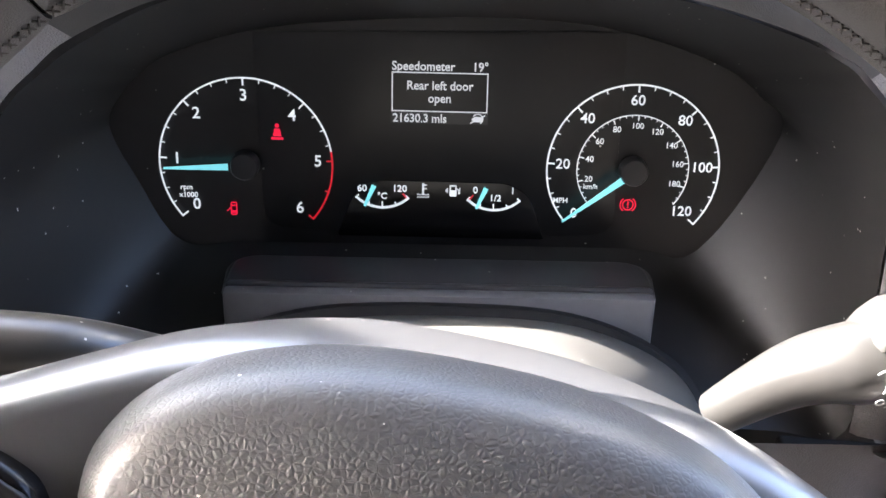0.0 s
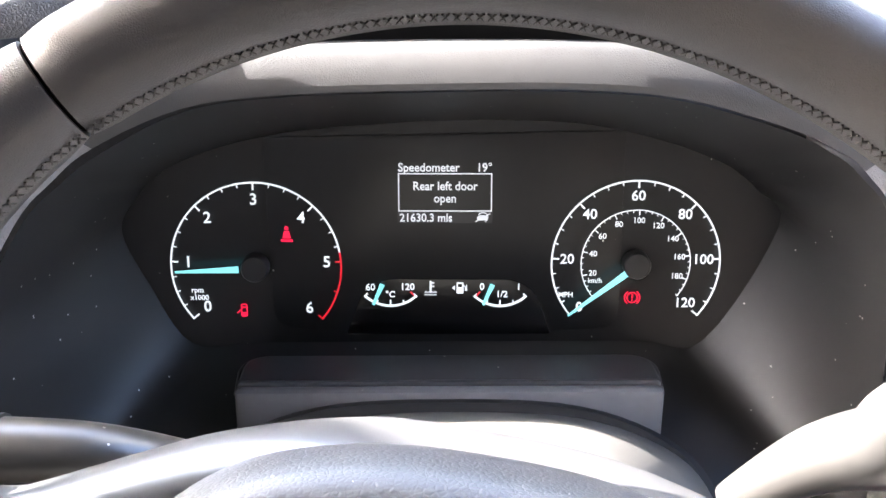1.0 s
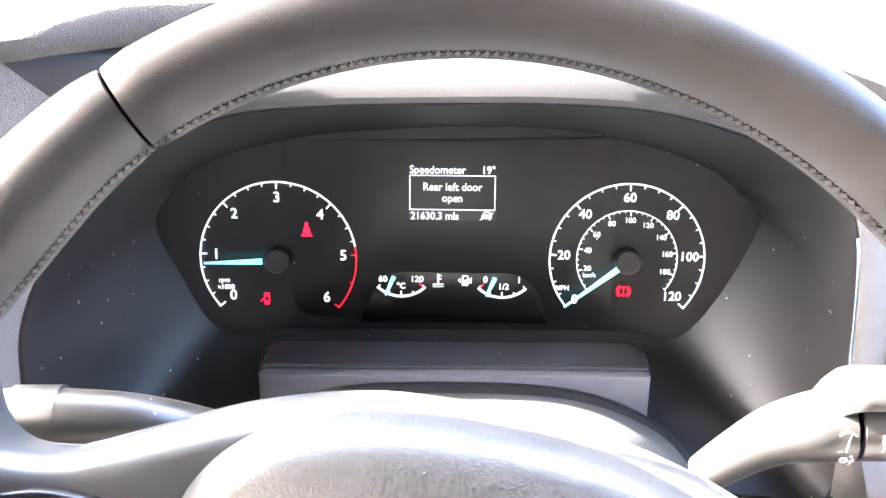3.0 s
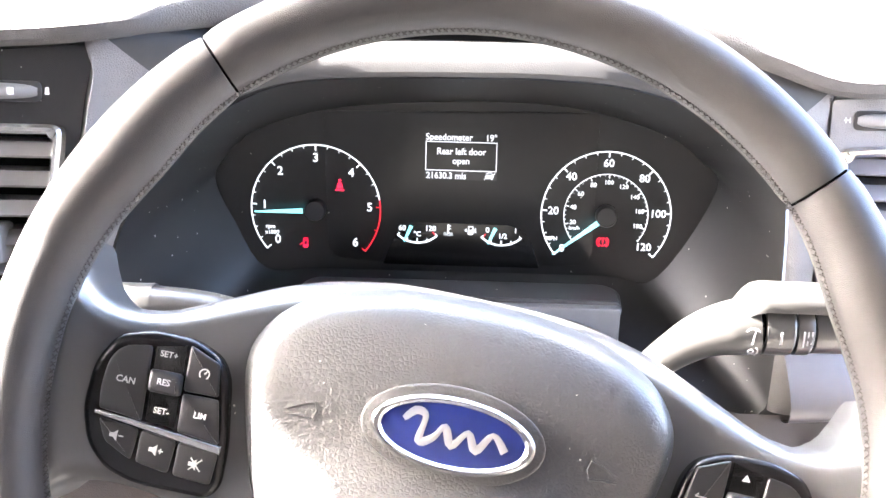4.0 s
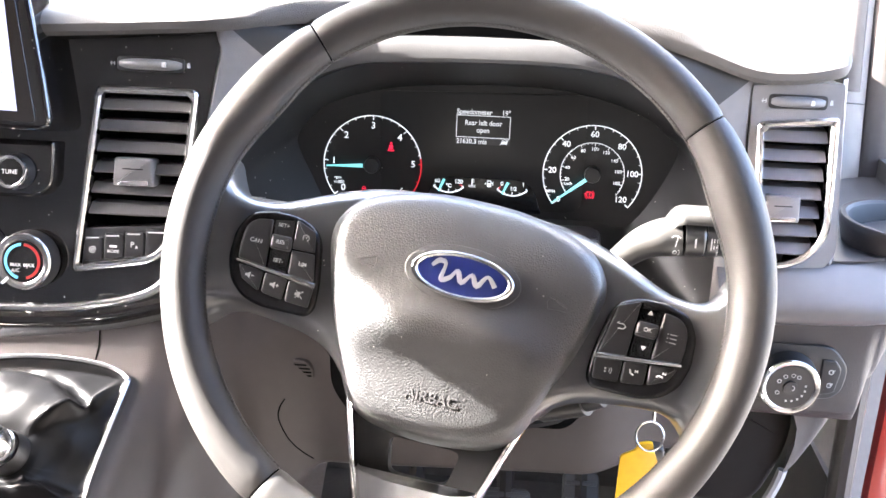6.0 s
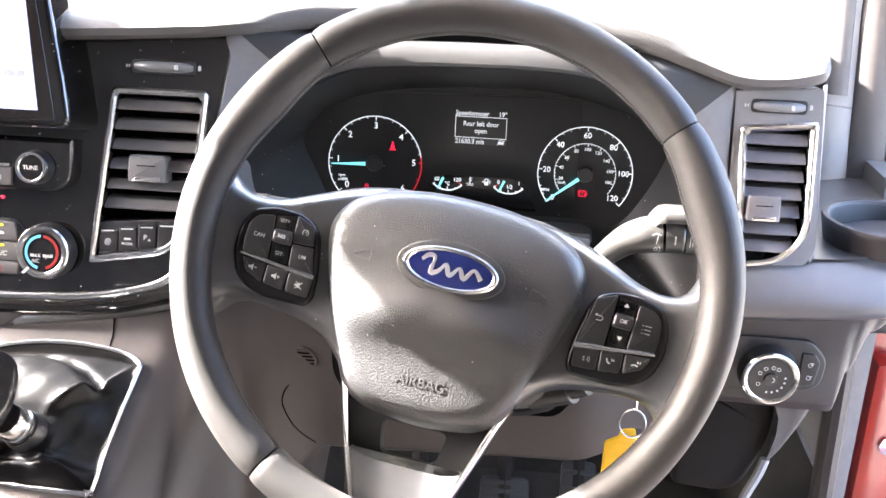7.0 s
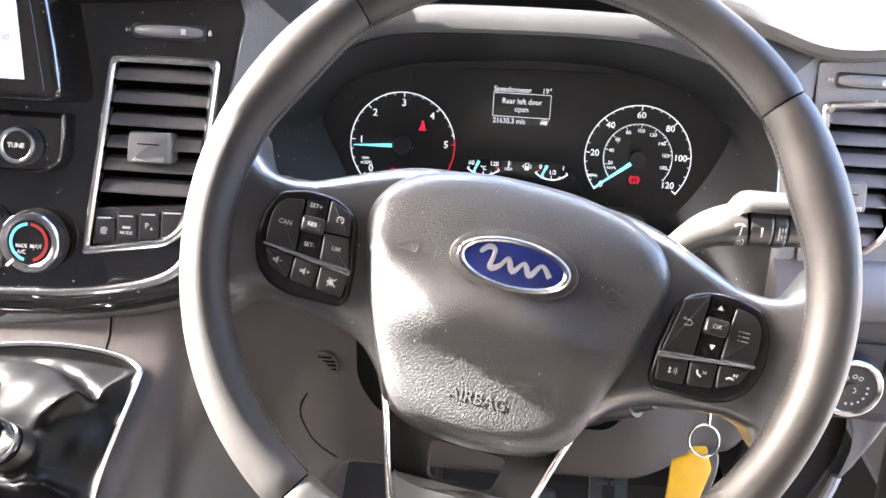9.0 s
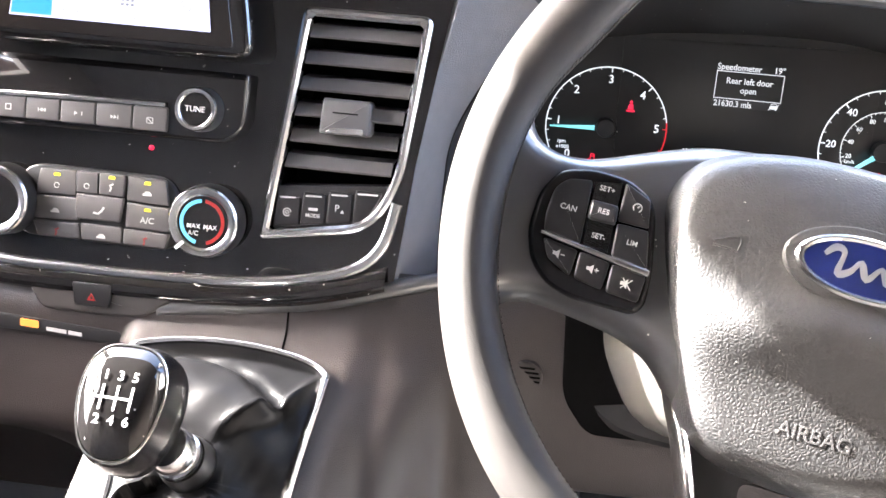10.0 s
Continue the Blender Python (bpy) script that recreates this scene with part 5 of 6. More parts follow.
for i in range(3):
    for j in range(3):
        bm = slab([(x + (i - 1) * 0.0032 - 0.001, v + (j - 1) * 0.0026 - 0.0008), (x + (i - 1) * 0.0032 + 0.001, v + (j - 1) * 0.0026 - 0.0008), (x + (i - 1) * 0.0032 + 0.001, v + (j - 1) * 0.0026 + 0.0008), (x + (i - 1) * 0.0032 - 0.001, v + (j - 1) * 0.0026 + 0.0008)], zz, zz + 0.0002, 0, bm)
part("screen_symbol", bm, M_SCREENGREY, screen, smooth=False)
x, v = S2(-0.4610, 0.8620)
part("screen_symbol", tube([(x - 0.0026, v + 0.0022, zz), (x - 0.002, v - 0.0002, zz), (x + 0.0002, v - 0.002, zz), (x + 0.0026, v - 0.0024, zz)], (0.0007, 0.0002), 5), M_SCREENGREY, screen, smooth=False)


def knob(name, m, r, depth, parent, label, face_mat=M_GLOSS, k=0.80):
    base = part(name, moved(lathe([(r * 1.04, 0), (r * 1.02, depth * 0.6), (r * 0.97, depth * 0.8)], 40, cap1=False), m), M_BLACKPL, parent, label)
    part("knob_ring", moved(lathe([(r * 0.97, depth * 0.78), (r * 0.985, depth * 0.92), (r * 0.94, depth), (r * k, depth * 0.99), (r * (k - 0.07), depth * 0.93)], 40, cap1=False), m), M_CHROME, base, "chrome ring")
    part("knob_face", moved(lathe([(r * (k - 0.065), depth * 0.90), (r * (k - 0.09), depth * 0.94), (r * 0.01, depth * 0.96)], 36), m), face_mat, base)
    return base


radio = thing("radio_panel", "glossy black radio panel with a row of buttons", "radio", STACK)
rp = rounded([S(-0.531, 0.792), S(-0.515, 0.786), S(-0.35, 0.787), S(-0.338, 0.797), S(-0.337, 0.831), S(-0.532, 0.831)], [0.006, 0.006, 0.012, 0.012, 0.002, 0.002], 5)
part("fascia", slab(rp, -0.004, 0.012, 0.004), M_GLOSS, radio)
part("trim_strip", slab([S(-0.5060, 0.8040), S(-0.3900, 0.8062), S(-0.3900, 0.8092), S(-0.5060, 0.8070)], 0.010, 0.0155, 0.001), M_CHROME, radio, "brushed bright strip")
edges = [-0.5065, -0.4835, -0.4600, -0.4360, -0.4115, -0.3880]
for i in range(5):
    a, b = edges[i] + 0.0003, edges[i + 1] - 0.0003
    za, zb = 0.8036 + 0.0022 * i / 5, 0.8036 + 0.0022 * (i + 1) / 5
    key = part("button", slab(rounded([S(a + (0.004 if i == 0 else 0), 0.7905), S(b, 0.7908), S(b, zb), S(a, za)], 0.0012, 2), 0.009, 0.0145, 0.001), M_KEY, radio)
    x, v = S((a + b) / 2, 0.797)
    z = 0.0147
    if i == 0:
        bm = frame_slab([(x - 0.002, v - 0.002), (x + 0.002, v - 0.002), (x + 0.002, v + 0.002), (x - 0.002, v + 0.002)], [(x - 0.0014, v - 0.0014), (x + 0.0014, v - 0.0014), (x + 0.0014, v + 0.0014), (x - 0.0014, v + 0.0014)], z - 0.0002, z + 0.0001, 0.00005)
    elif i == 4:
        bm = bar2((x - 0.002, v + 0.0018), (x + 0.002, v - 0.0018), 0.0005, 0.0005, z - 0.0001, 0.0002)
        sq = rounded([(x - 0.0022, v - 0.002), (x + 0.0022, v - 0.002), (x + 0.0022, v + 0.002), (x - 0.0022, v + 0.002)], 0.0007, 3)
        bm = frame_slab(sq, inset(sq, 0.0005), z - 0.0002, z + 0.0001, 0.00005, bm)
    else:
        d = -1 if i == 1 else 1
        bm = None
        for k in ((0, 1) if i != 2 else (0,)):
            bm = slab([(x + d * (-0.0022 + 0.0022 * k), v - 0.0013), (x + d * (0.0 + 0.0022 * k), v), (x + d * (-0.0022 + 0.0022 * k), v + 0.0013)], z - 0.0001, z + 0.0001, 0, bm)
        bm = bar2((x + d * 0.0028, v - 0.0013), (x + d * 0.0028, v + 0.0013), 0.0005, 0.0005, z - 0.0001, 0.0002, bm)
    part("symbol", bm, M_PRINT, key, smooth=False)
tk = knob("tune_knob", Matrix.Translation((*S(-0.3663, 0.8068), 0.010)), 0.0138, 0.017, radio, "black knob with a chrome ring")
letters("letter", moved(text_bm("TUNE", 0.0050, 0.0002, 0.00004), Matrix.Translation((*S(-0.3663, 0.8068), 0.0268))), M_PRINT, tk, smooth=False)
part("anti_theft_lamp", moved(lathe([(0.0018, 0), (0.0018, 0.001), (0.0005, 0.0016)], 12), Matrix.Translation((*S(-0.4030, 0.7795), 0.0))), M_REDLIT, radio, "small lit red lamp")

clim = thing("climate_panel", "black heating panel with two chrome-ringed knobs", "climate control", STACK)
cp = rounded([S(-0.489, 0.716), S(-0.384, 0.7145), S(-0.372, 0.735), S(-0.388, 0.762), S(-0.484, 0.7625), S(-0.500, 0.738)], 0.010, 5)
part("fascia", slab(cp, -0.004, 0.004, 0.0015), M_BLACKPL, clim)


def ckey(pts, raise_by=0.0, lamp=None, sym=None, red=False):
    key = part("button", slab(rounded([S(*p) for p in pts], 0.0016, 3), 0.0, 0.0062 + raise_by, 0.0009), M_KEY, clim)
    cx, cz = sum(p[0] for p in pts) / len(pts), sum(p[1] for p in pts) / len(pts)
    z = 0.0063 + raise_by
    if lamp:
        x, v = S(cx, cz + 0.0048)
        part("lamp", slab(rounded([(x - 0.0024, v - 0.001), (x + 0.0024, v - 0.001), (x + 0.0018, v + 0.001), (x - 0.0018, v + 0.001)], 0.0006, 2), z - 0.0003, z + 0.0003), lamp, key, "lit indicator", smooth=False)
    x, v = S(cx, cz - 0.0022)
    if sym == "A/C":
        letters("symbol", moved(text_bm("A/C", 0.0058, 0.0002, 0.00006), Matrix.Translation((x, v, z))), M_PRINT, key, smooth=False)
    elif sym:
        bm = {"ring": lambda: arc_band((x, v), 0.0014, 0.0020, 0, 330, z, 14, thick=0.0002),
              "car": lambda: slab([(x - 0.003, v - 0.001), (x + 0.003, v - 0.001), (x + 0.003, v + 0.0004), (x + 0.0015, v + 0.0018), (x - 0.0012, v + 0.0018), (x - 0.002, v + 0.0004), (x - 0.003, v + 0.0002)], z, z + 0.0002),
              "fan": lambda: tube([(x - 0.0035, v - 0.001, z), (x, v - 0.0016, z), (x + 0.0022, v + 0.0004, z), (x + 0.0038, v + 0.0032, z)], (0.0008, 0.0002), 5),
              "heat": lambda: tube([(x - 0.001, v - 0.002, z), (x - 0.0002, v, z), (x - 0.001, v + 0.002, z), (x + 0.0012, v + 0.003, z)], (0.0007, 0.0002), 5)}[sym]()
        part("symbol", bm, M_REDPRINT if red else M_PRINT, key, smooth=False)


ckey([(-0.4785, 0.7435), (-0.4500, 0.7440), (-0.4505, 0.7605), (-0.4755, 0.7600)], 0, M_YELLOWLIT, "ring")
ckey([(-0.4800, 0.7275), (-0.4475, 0.7280), (-0.4495, 0.7430), (-0.4790, 0.7425)], 0, None, "car")
ckey([(-0.4490, 0.7300), (-0.4195, 0.7300), (-0.4170, 0.7460), (-0.4500, 0.7460)], 0.001, None, "fan")
ckey([(-0.4500, 0.7465), (-0.4350, 0.7465), (-0.4350, 0.7605), (-0.4505, 0.7605)], 0.001, None, "ring")
ckey([(-0.4345, 0.7465), (-0.4175, 0.7465), (-0.4165, 0.7605), (-0.4345, 0.7605)], 0.001, M_YELLOWLIT, "heat")
ckey([(-0.4155, 0.7445), (-0.3865, 0.7435), (-0.3895, 0.7600), (-0.4155, 0.7605)], 0, M_YELLOWLIT, "car")
ckey([(-0.4155, 0.7275), (-0.3855, 0.7270), (-0.3865, 0.7425), (-0.4155, 0.7435)], 0, M_YELLOWLIT, "A/C")
ckey([(-0.4755, 0.7165), (-0.4460, 0.7165), (-0.4475, 0.7265), (-0.4795, 0.7265)], 0, None, "heat", True)
ckey([(-0.4450, 0.7165), (-0.4175, 0.7165), (-0.4175, 0.7270), (-0.4465, 0.7270)], 0, None, "car")
ckey([(-0.4165, 0.7165), (-0.3875, 0.7160), (-0.3850, 0.7260), (-0.4165, 0.7265)], 0, None, "heat", True)
for x0 in (-0.3595, -0.5005):
    c = Vector((*S(x0, 0.7375), 0.002))
    kb = knob("temperature_knob" if x0 > -0.4 else "fan_knob", Matrix.Translation(c), 0.0232, 0.017, clim, "black knob with a thick chrome ring")
    if x0 > -0.4:
        part("hot_band", arc_band(c, 0.0125, 0.0148, -75, 85, c.z + 0.0166, 20, thick=0.0003), M_REDPRINT, kb, "red scale")
        part("cold_band", arc_band(c, 0.0125, 0.0148, 95, 255, c.z + 0.0166, 20, thick=0.0003), M_BLUEPRINT, kb, "blue scale")
        bm = join(moved(text_bm("MAX", 0.0042, 0.0002, 0.00003), Matrix.Translation((c.x - 0.0055, c.y - 0.003, c.z + 0.0168))), moved(text_bm("MAX", 0.0042, 0.0002, 0.00003), Matrix.Translation((c.x + 0.0055, c.y - 0.003, c.z + 0.0168))))
        bm = join(bm, moved(text_bm("A/C", 0.0042, 0.0002, 0.00003), Matrix.Translation((c.x - 0.0055, c.y - 0.0075, c.z + 0.0168))))
        part("symbol", bm, M_PRINT, kb, smooth=False)
        part("pointer", bar2((c.x - 0.0115, c.y - 0.0135), (c.x - 0.0165, c.y - 0.0185), 0.0022, 0.0022, c.z + 0.0167, 0.0008), M_PRINT, kb, smooth=False)

M_HAZARD = material("hazard_plate_grey", (0.05, 0.046, 0.044), 0.4, grain="noise", grain_scale=1600, grain_depth=0.1)
hz = thing("hazard_switch", "dark grey panel with a red hazard warning button", "hazard switch", tilted((0, 0.2895, 0.68), 10))
H = lambda x, z: (x, (z - 0.68) / 0.985)
part("plate", slab(rounded([H(-0.487, 0.6925), H(-0.472, 0.6675), H(-0.402, 0.6680), H(-0.379, 0.6830), H(-0.388, 0.6925)], 0.006, 5), -0.006, 0.006, 0.003), M_HAZARD, hz)
part("button", slab(rounded([H(-0.4475, 0.6735), H(-0.4235, 0.6735), H(-0.4215, 0.6895), H(-0.4495, 0.6895)], 0.002, 3), 0.004, 0.0085, 0.001), M_BUTTON, hz)
x, v = H(-0.4355, 0.6800)
tri_o = [(x - 0.0032, v - 0.0024), (x + 0.0032, v - 0.0024), (x, v + 0.0030)]
part("symbol", frame_slab(tri_o, inset(tri_o, 0.0011), 0.0084, 0.0088, 0.0001), M_REDPRINT, hz, smooth=False)


# ---- stalks ----
def stalk(name, label, path, radius):
    ob = thing(name, label, "stalk")
    part("arm", tube(smooth_loop(path, 8, False), radius, 20), M_STALK, ob)
    return ob


M_STALK = material("stalk_plastic", (0.032, 0.0305, 0.0285), 0.32, spec=1.0, grain="noise", grain_scale=1800, grain_depth=0.1, specks=0.7)
st = stalk("indicator_stalk", "dark grey control stalk with ringed end beside the wheel", [(0.101, 0.268, 0.770), (0.113, 0.261, 0.7855), (0.124, 0.255, 0.797), (0.136, 0.2505, 0.8035), (0.1500, 0.249, 0.8055)], lambda s: (0.0082 + 0.0056 * min(1, s * 1.25), 0.0082 + 0.0060 * min(1, s * 1.25)))
for x0, x1, r in ((0.1508, 0.1652, 0.0140), (0.1662, 0.1742, 0.0138), (0.1752, 0.2060, 0.0128)):
    ring = tube([(x0, 0.249, 0.8055), (x0 + 0.0008, 0.249, 0.8055), (x1 - 0.0008, 0.2485, 0.8058), (x1, 0.2485, 0.8058)], lambda s, r=r: (r * (0.93 if s in (0.0, 1.0) else 1.0), r * (0.93 if s in (0.0, 1.0) else 1.0)), 22)
    part("collar", ring, M_STALK, st)
part("collar_core", tube([(0.146, 0.249, 0.8055), (0.19, 0.2485, 0.8058)], 0.0118, 16), M_VOID, st)
flap = loft([[(x, 0.2365 + e, 0.8180 + d), (x, 0.2365 + e, 0.8225 + d), (x, 0.2405 + e, 0.8262 + d), (x, 0.258, 0.8262 + d), (x, 0.262, 0.8225 + d), (x, 0.262, 0.8165 + d)] for x, d, e in ((0.1385, -0.0090, 0.009), (0.1415, -0.0042, 0.004), (0.1450, -0.0008, 0.001), (0.1500, 0.0006, 0.0), (0.1700, 0.0004, 0.0), (0.2050, -0.0008, 0.001))], True, True, True)
part("top_lever", flap, M_STALK, st, "flat lever along the stalk's top", angle=50)
part("tick_mark", box(0.1572, 0.1583, 0.2347, 0.2360, 0.8025, 0.8090), M_PRINT, st)
for i in range(3):
    part("tick_mark", box(0.1684 + 0.0019 * i, 0.1692 + 0.0019 * i, 0.2350, 0.2362, 0.8010 + 0.001 * i, 0.8095), M_PRINT, st)
wiper = arc_band((0.1555, 0.812), 0.0038, 0.0044, 40, 140, 0, 10, thick=0.0002)
wiper = bar2((0.1555, 0.808), (0.1568, 0.8155), 0.0005, 0.0005, 0, 0.0002, wiper)
wiper = arc_band((0.1555, 0.8035), 0.0010, 0.0016, 0, 360, 0, 12, wiper, 0.0002)
wiper = arc_band((0.1555, 0.8035), 0.0030, 0.0036, -50, 50, 0, 8, wiper, 0.0002)
for v in wiper.verts:
    x, z, d = v.co
    x, z = x - 0.0118, z - 0.0055
    v.co = Vector((x, 0.2342 + 0.06 * (0.150 - x) - d - 0.0004 + ((z - 0.8050) ** 2) * 30, z))
part("symbol", wiper, M_PRINT, st, smooth=False)

ws = stalk("wiper_stalk", "dark grey slim control stalk behind the wheel spoke", [(-0.085, 0.285, 0.772), (-0.108, 0.268, 0.790), (-0.128, 0.258, 0.800), (-0.150, 0.253, 0.804), (-0.172, 0.250, 0.8055), (-0.192, 0.249, 0.806)], lambda s: (0.0105 + 0.002 * min(1, s * 1.5), 0.0085 + 0.003 * min(1, s * 1.4) - 0.003 * max(0, s - 0.8) * 5))

part("collar", tube([(-0.155, 0.2525, 0.8045), (-0.1560, 0.2525, 0.8045), (-0.1720, 0.2508, 0.8052), (-0.1730, 0.2507, 0.8052)], lambda s: (0.0132, 0.0122), 18), M_STALK, ws)
part("end_cap", tube([(-0.1920, 0.249, 0.806), (-0.1950, 0.249, 0.806), (-0.1965, 0.249, 0.806)], lambda s: (0.0118 - 0.005 * s * s, 0.0078 - 0.004 * s * s), 16), M_BLACKPL, ws)

# ignition lock, key and tag
lock = thing("ignition_lock", "dark grey ignition barrel under the steering column", "ignition lock")
part("barrel", tube([(0.060, 0.262, 0.655), (0.092, 0.246, 0.672)], lambda s: 0.0135, 18), M_STALK, lock)
part("barrel_cap", tube([(0.092, 0.246, 0.672), (0.104, 0.240, 0.678)], lambda s: 0.0105 - 0.002 * s, 18), M_BLACKPL, lock)

key = thing("ignition_key", "steel key ring with a yellow tag hanging from the column", "key")
part("key_blade", tube([(0.142, 0.245, 0.690), (0.143, 0.238, 0.672), (0.143, 0.236, 0.662)], (0.0028, 0.0012), 8), M_CHROME, key, "steel key")
ringp = [(0.1415 + 0.0105 * math.cos(a), 0.236 + 0.004 * math.sin(a), 0.6485 + 0.0105 * math.sin(a)) for a in [2 * math.pi * i / 28 for i in range(28)]]
part("split_ring", tube(ringp, 0.0009, 6, True), M_CHROME, key, "steel split ring")
tag_pts = rounded([(-0.006, 0.006), (-0.0075, 0.0), (-0.0195, -0.004), (-0.0205, -0.010), (-0.026, -0.046), (-0.004, -0.046), (0.0085, -0.012), (0.0055, 0.0), (0.006, 0.006)], [0.003, 0.002, 0.003, 0.002, 0.003, 0.003, 0.003, 0.002, 0.003], 3)
tg = slab(tag_pts, -0.0012, 0.0012, 0.0006)
part("tag", moved(tg, Matrix.Translation((0.1395, 0.2345, 0.638)) @ Matrix.Rotation(radians(90), 4, "X") @ Matrix.Rotation(radians(8), 4, "Z")), M_YELLOW, key, "yellow plastic tag")
fob = slab(rounded([(-0.007, 0), (0.007, 0), (0.009, -0.012), (0.008, -0.038), (-0.008, -0.038), (-0.009, -0.012)], 0.004, 4), -0.005, 0.005, 0.003)
part("fob", moved(fob, Matrix.Translation((0.1475, 0.242, 0.638)) @ Matrix.Rotation(radians(90), 4, "X") @ Matrix.Rotation(radians(-6), 4, "Z")), M_BLACKPL, key, "black key head")

# ---- gear lever ----
gx, gu, gn = Vector((1, 0, 0)), Vector((0, 0.888, 0.46)), Vector((0, -0.46, 0.888))
GEAR = basis((-0.335, 0.215, 0.6325), gx, gu, gn)
gear = thing("gear_lever", "gear lever with glossy black knob and leather gaiter", "gear lever", GEAR)
gout = smooth_loop([(-0.064, 0.058), (-0.030, 0.0665), (0.010, 0.0675), (0.046, 0.062), (0.0655, 0.052), (0.0675, 0.040), (0.065, 0.0), (0.0635, -0.036), (0.064, -0.070), (0.058, -0.0755), (-0.010, -0.0735), (-0.040, -0.071), (-0.046, -0.064), (-0.049, -0.04), (-0.058, 0.0), (-0.0665, 0.046)], 4)
gin = inset(gout, 0.0042)
part("gaiter_frame", frame_slab(gout, gin, -0.004, 0.005, 0.0016), M_CHROME, gear, "thin chrome frame")
to_gear = GEAR.inverted()
ax = Vector((-0.012, -0.043, 0.052)).normalized()
collar = Vector((-0.3325, 0.170, 0.640))
top_c = to_gear @ collar
axl = GEAR.to_3x3().inverted() @ ax
side1 = axl.cross(Vector((0, 1, 0))).normalized()
side2 = axl.cross(side1).normalized()


def seg_side(p, line):
    """Distance from a polyline, positive to the left of its run, and the place along it."""
    best, side, at = 9.0, 1.0, 0.0
    for k in range(len(line) - 1):
        a, b = Vector(line[k]), Vector(line[k + 1])
        d = b - a
        t = max(0.0, min(1.0, (p - a).dot(d) / d.dot(d)))
        q = p - (a + d * t)
        if q.length < best:
            best, at = q.length, (k + t) / (len(line) - 1)
            side = 1.0 if d.x * q.y - d.y * q.x > 0 else -1.0
    return best * side, at


def ease(a, b, v):
    t = max(0.0, min(1.0, (v - a) / (b - a)))
    return t * t * (3 - 2 * t)


RIDGE = [(0.066, 0.056), (0.055, 0.034), (0.045, 0.012), (0.034, 0.001), (0.021, -0.013), (0.012, -0.022)]
CREASE = [(-0.075, 0.040), (-0.045, 0.0455), (-0.02, 0.0455), (0.006, 0.041), (0.024, 0.032), (0.038, 0.020), (0.046, 0.012)]
rings = []
g_fine = inset(smooth_loop([gout[i] for i in range(0, len(gout), 4)], 9), 0.0042)
SKIN = 26
for k in range(SKIN + 1):
    s = k / SKIN
    ring = []
    for x, y in g_fine:
        a = math.atan2(y - 0.0, x - 0.004)
        # the mouth of the sleeve round the lever
        best = min(range(48), key=lambda j: -(Vector((math.cos(a), math.sin(a), 0)).dot((side1 * math.cos(2 * math.pi * j / 48) + side2 * math.sin(2 * math.pi * j / 48)))))
        th = 2 * math.pi * best / 48
        top_p = top_c - axl * 0.008 + (side1 * math.cos(th) + side2 * math.sin(th)) * 0.0170
        p = Vector((x, y, 0.001)).lerp(top_p, s)
        p.z = 0.001 + (top_p.z - 0.001) * s ** 0.85
        q = Vector((p.x, p.y))
        dr, at = seg_side(q, RIDGE)
        dc, _ = seg_side(q, CREASE)
        free = math.sin(math.pi * min(1.0, s * 1.02)) ** 0.6
        above = ease(-0.004, 0.004, -dr)
        lower = ease(-0.001, 0.010, -dc)
        p.z += free * (0.016 * above * lower * (1 - 0.6 * ease(0.0, 0.03, -p.x - 0.02)) + 0.0045 * math.exp(-(dr / 0.0035) ** 2) * math.sin(math.pi * min(1, at * 0.9 + 0.1)))
        p.z -= free * 0.0035 * math.exp(-(dc / 0.0045) ** 2)
        p.z += 0.007 * math.exp(-((y * (1 - s) + p.y * s + 0.0655) / 0.0065) ** 2) * free
        p.z += free * (0.0012 * math.sin(90 * p.x + 140 * p.y) + 0.0009 * math.sin(210 * p.x - 120 * p.y + 1.0)) * (1 - above * 0.5)
        p.z += 0.0025 * free * math.exp(-((p.x - 0.022 - 0.25 * (p.y + 0.05)) / 0.004) ** 2) * ease(-0.02, -0.04, p.y)
        ring.append(tuple(p))
    rings.append(ring)
part("gaiter", loft(rings, True), M_BOOT, gear, "creased glossy black leather gaiter", angle=80)


def along(d, r):
    return [tuple(top_c + axl * d + (side1 * math.cos(2 * math.pi * j / 28) + side2 * math.sin(2 * math.pi * j / 28)) * r) for j in range(28)]


part("sleeve", loft([along(-0.012, 0.0165), along(-0.002, 0.0160), along(0.004, 0.0148)], True), M_BLACKPL, gear)
part("collar", loft([along(0.003, 0.0130), along(0.005, 0.0142), along(0.009, 0.0142), along(0.010, 0.0128), along(0.013, 0.0128), along(0.014, 0.0138), along(0.021, 0.0134), along(0.024, 0.0120)], True, True, True), M_CHROME, gear, "ribbed chrome collar")
# knob: a rounded body with a glossy face towards the driver
kn = (Vector((0.10, -0.72, 0.68))).normalized()
kx = Vector((1, 0, 0)) - kn * kn.x
kx.normalize()
ku = kn.cross(kx)
knob_m = to_gear @ basis((-0.3485, 0.128, 0.6975), kx, ku, kn)
k_out = smooth_loop([(0, 0.0315), (0.0125, 0.0295), (0.0205, 0.020), (0.0228, 0.004), (0.0200, -0.014), (0.0140, -0.026), (0.0055, -0.0315), (-0.0055, -0.0315), (-0.0140, -0.026), (-0.0200, -0.014), (-0.0228, 0.004), (-0.0205, 0.020), (-0.0125, 0.0295)], 4)
scale2 = lambda pts, k, c=(0, 0.0): [(c[0] + (x - c[0]) * k, c[1] + (y - c[1]) * k) for x, y in pts]
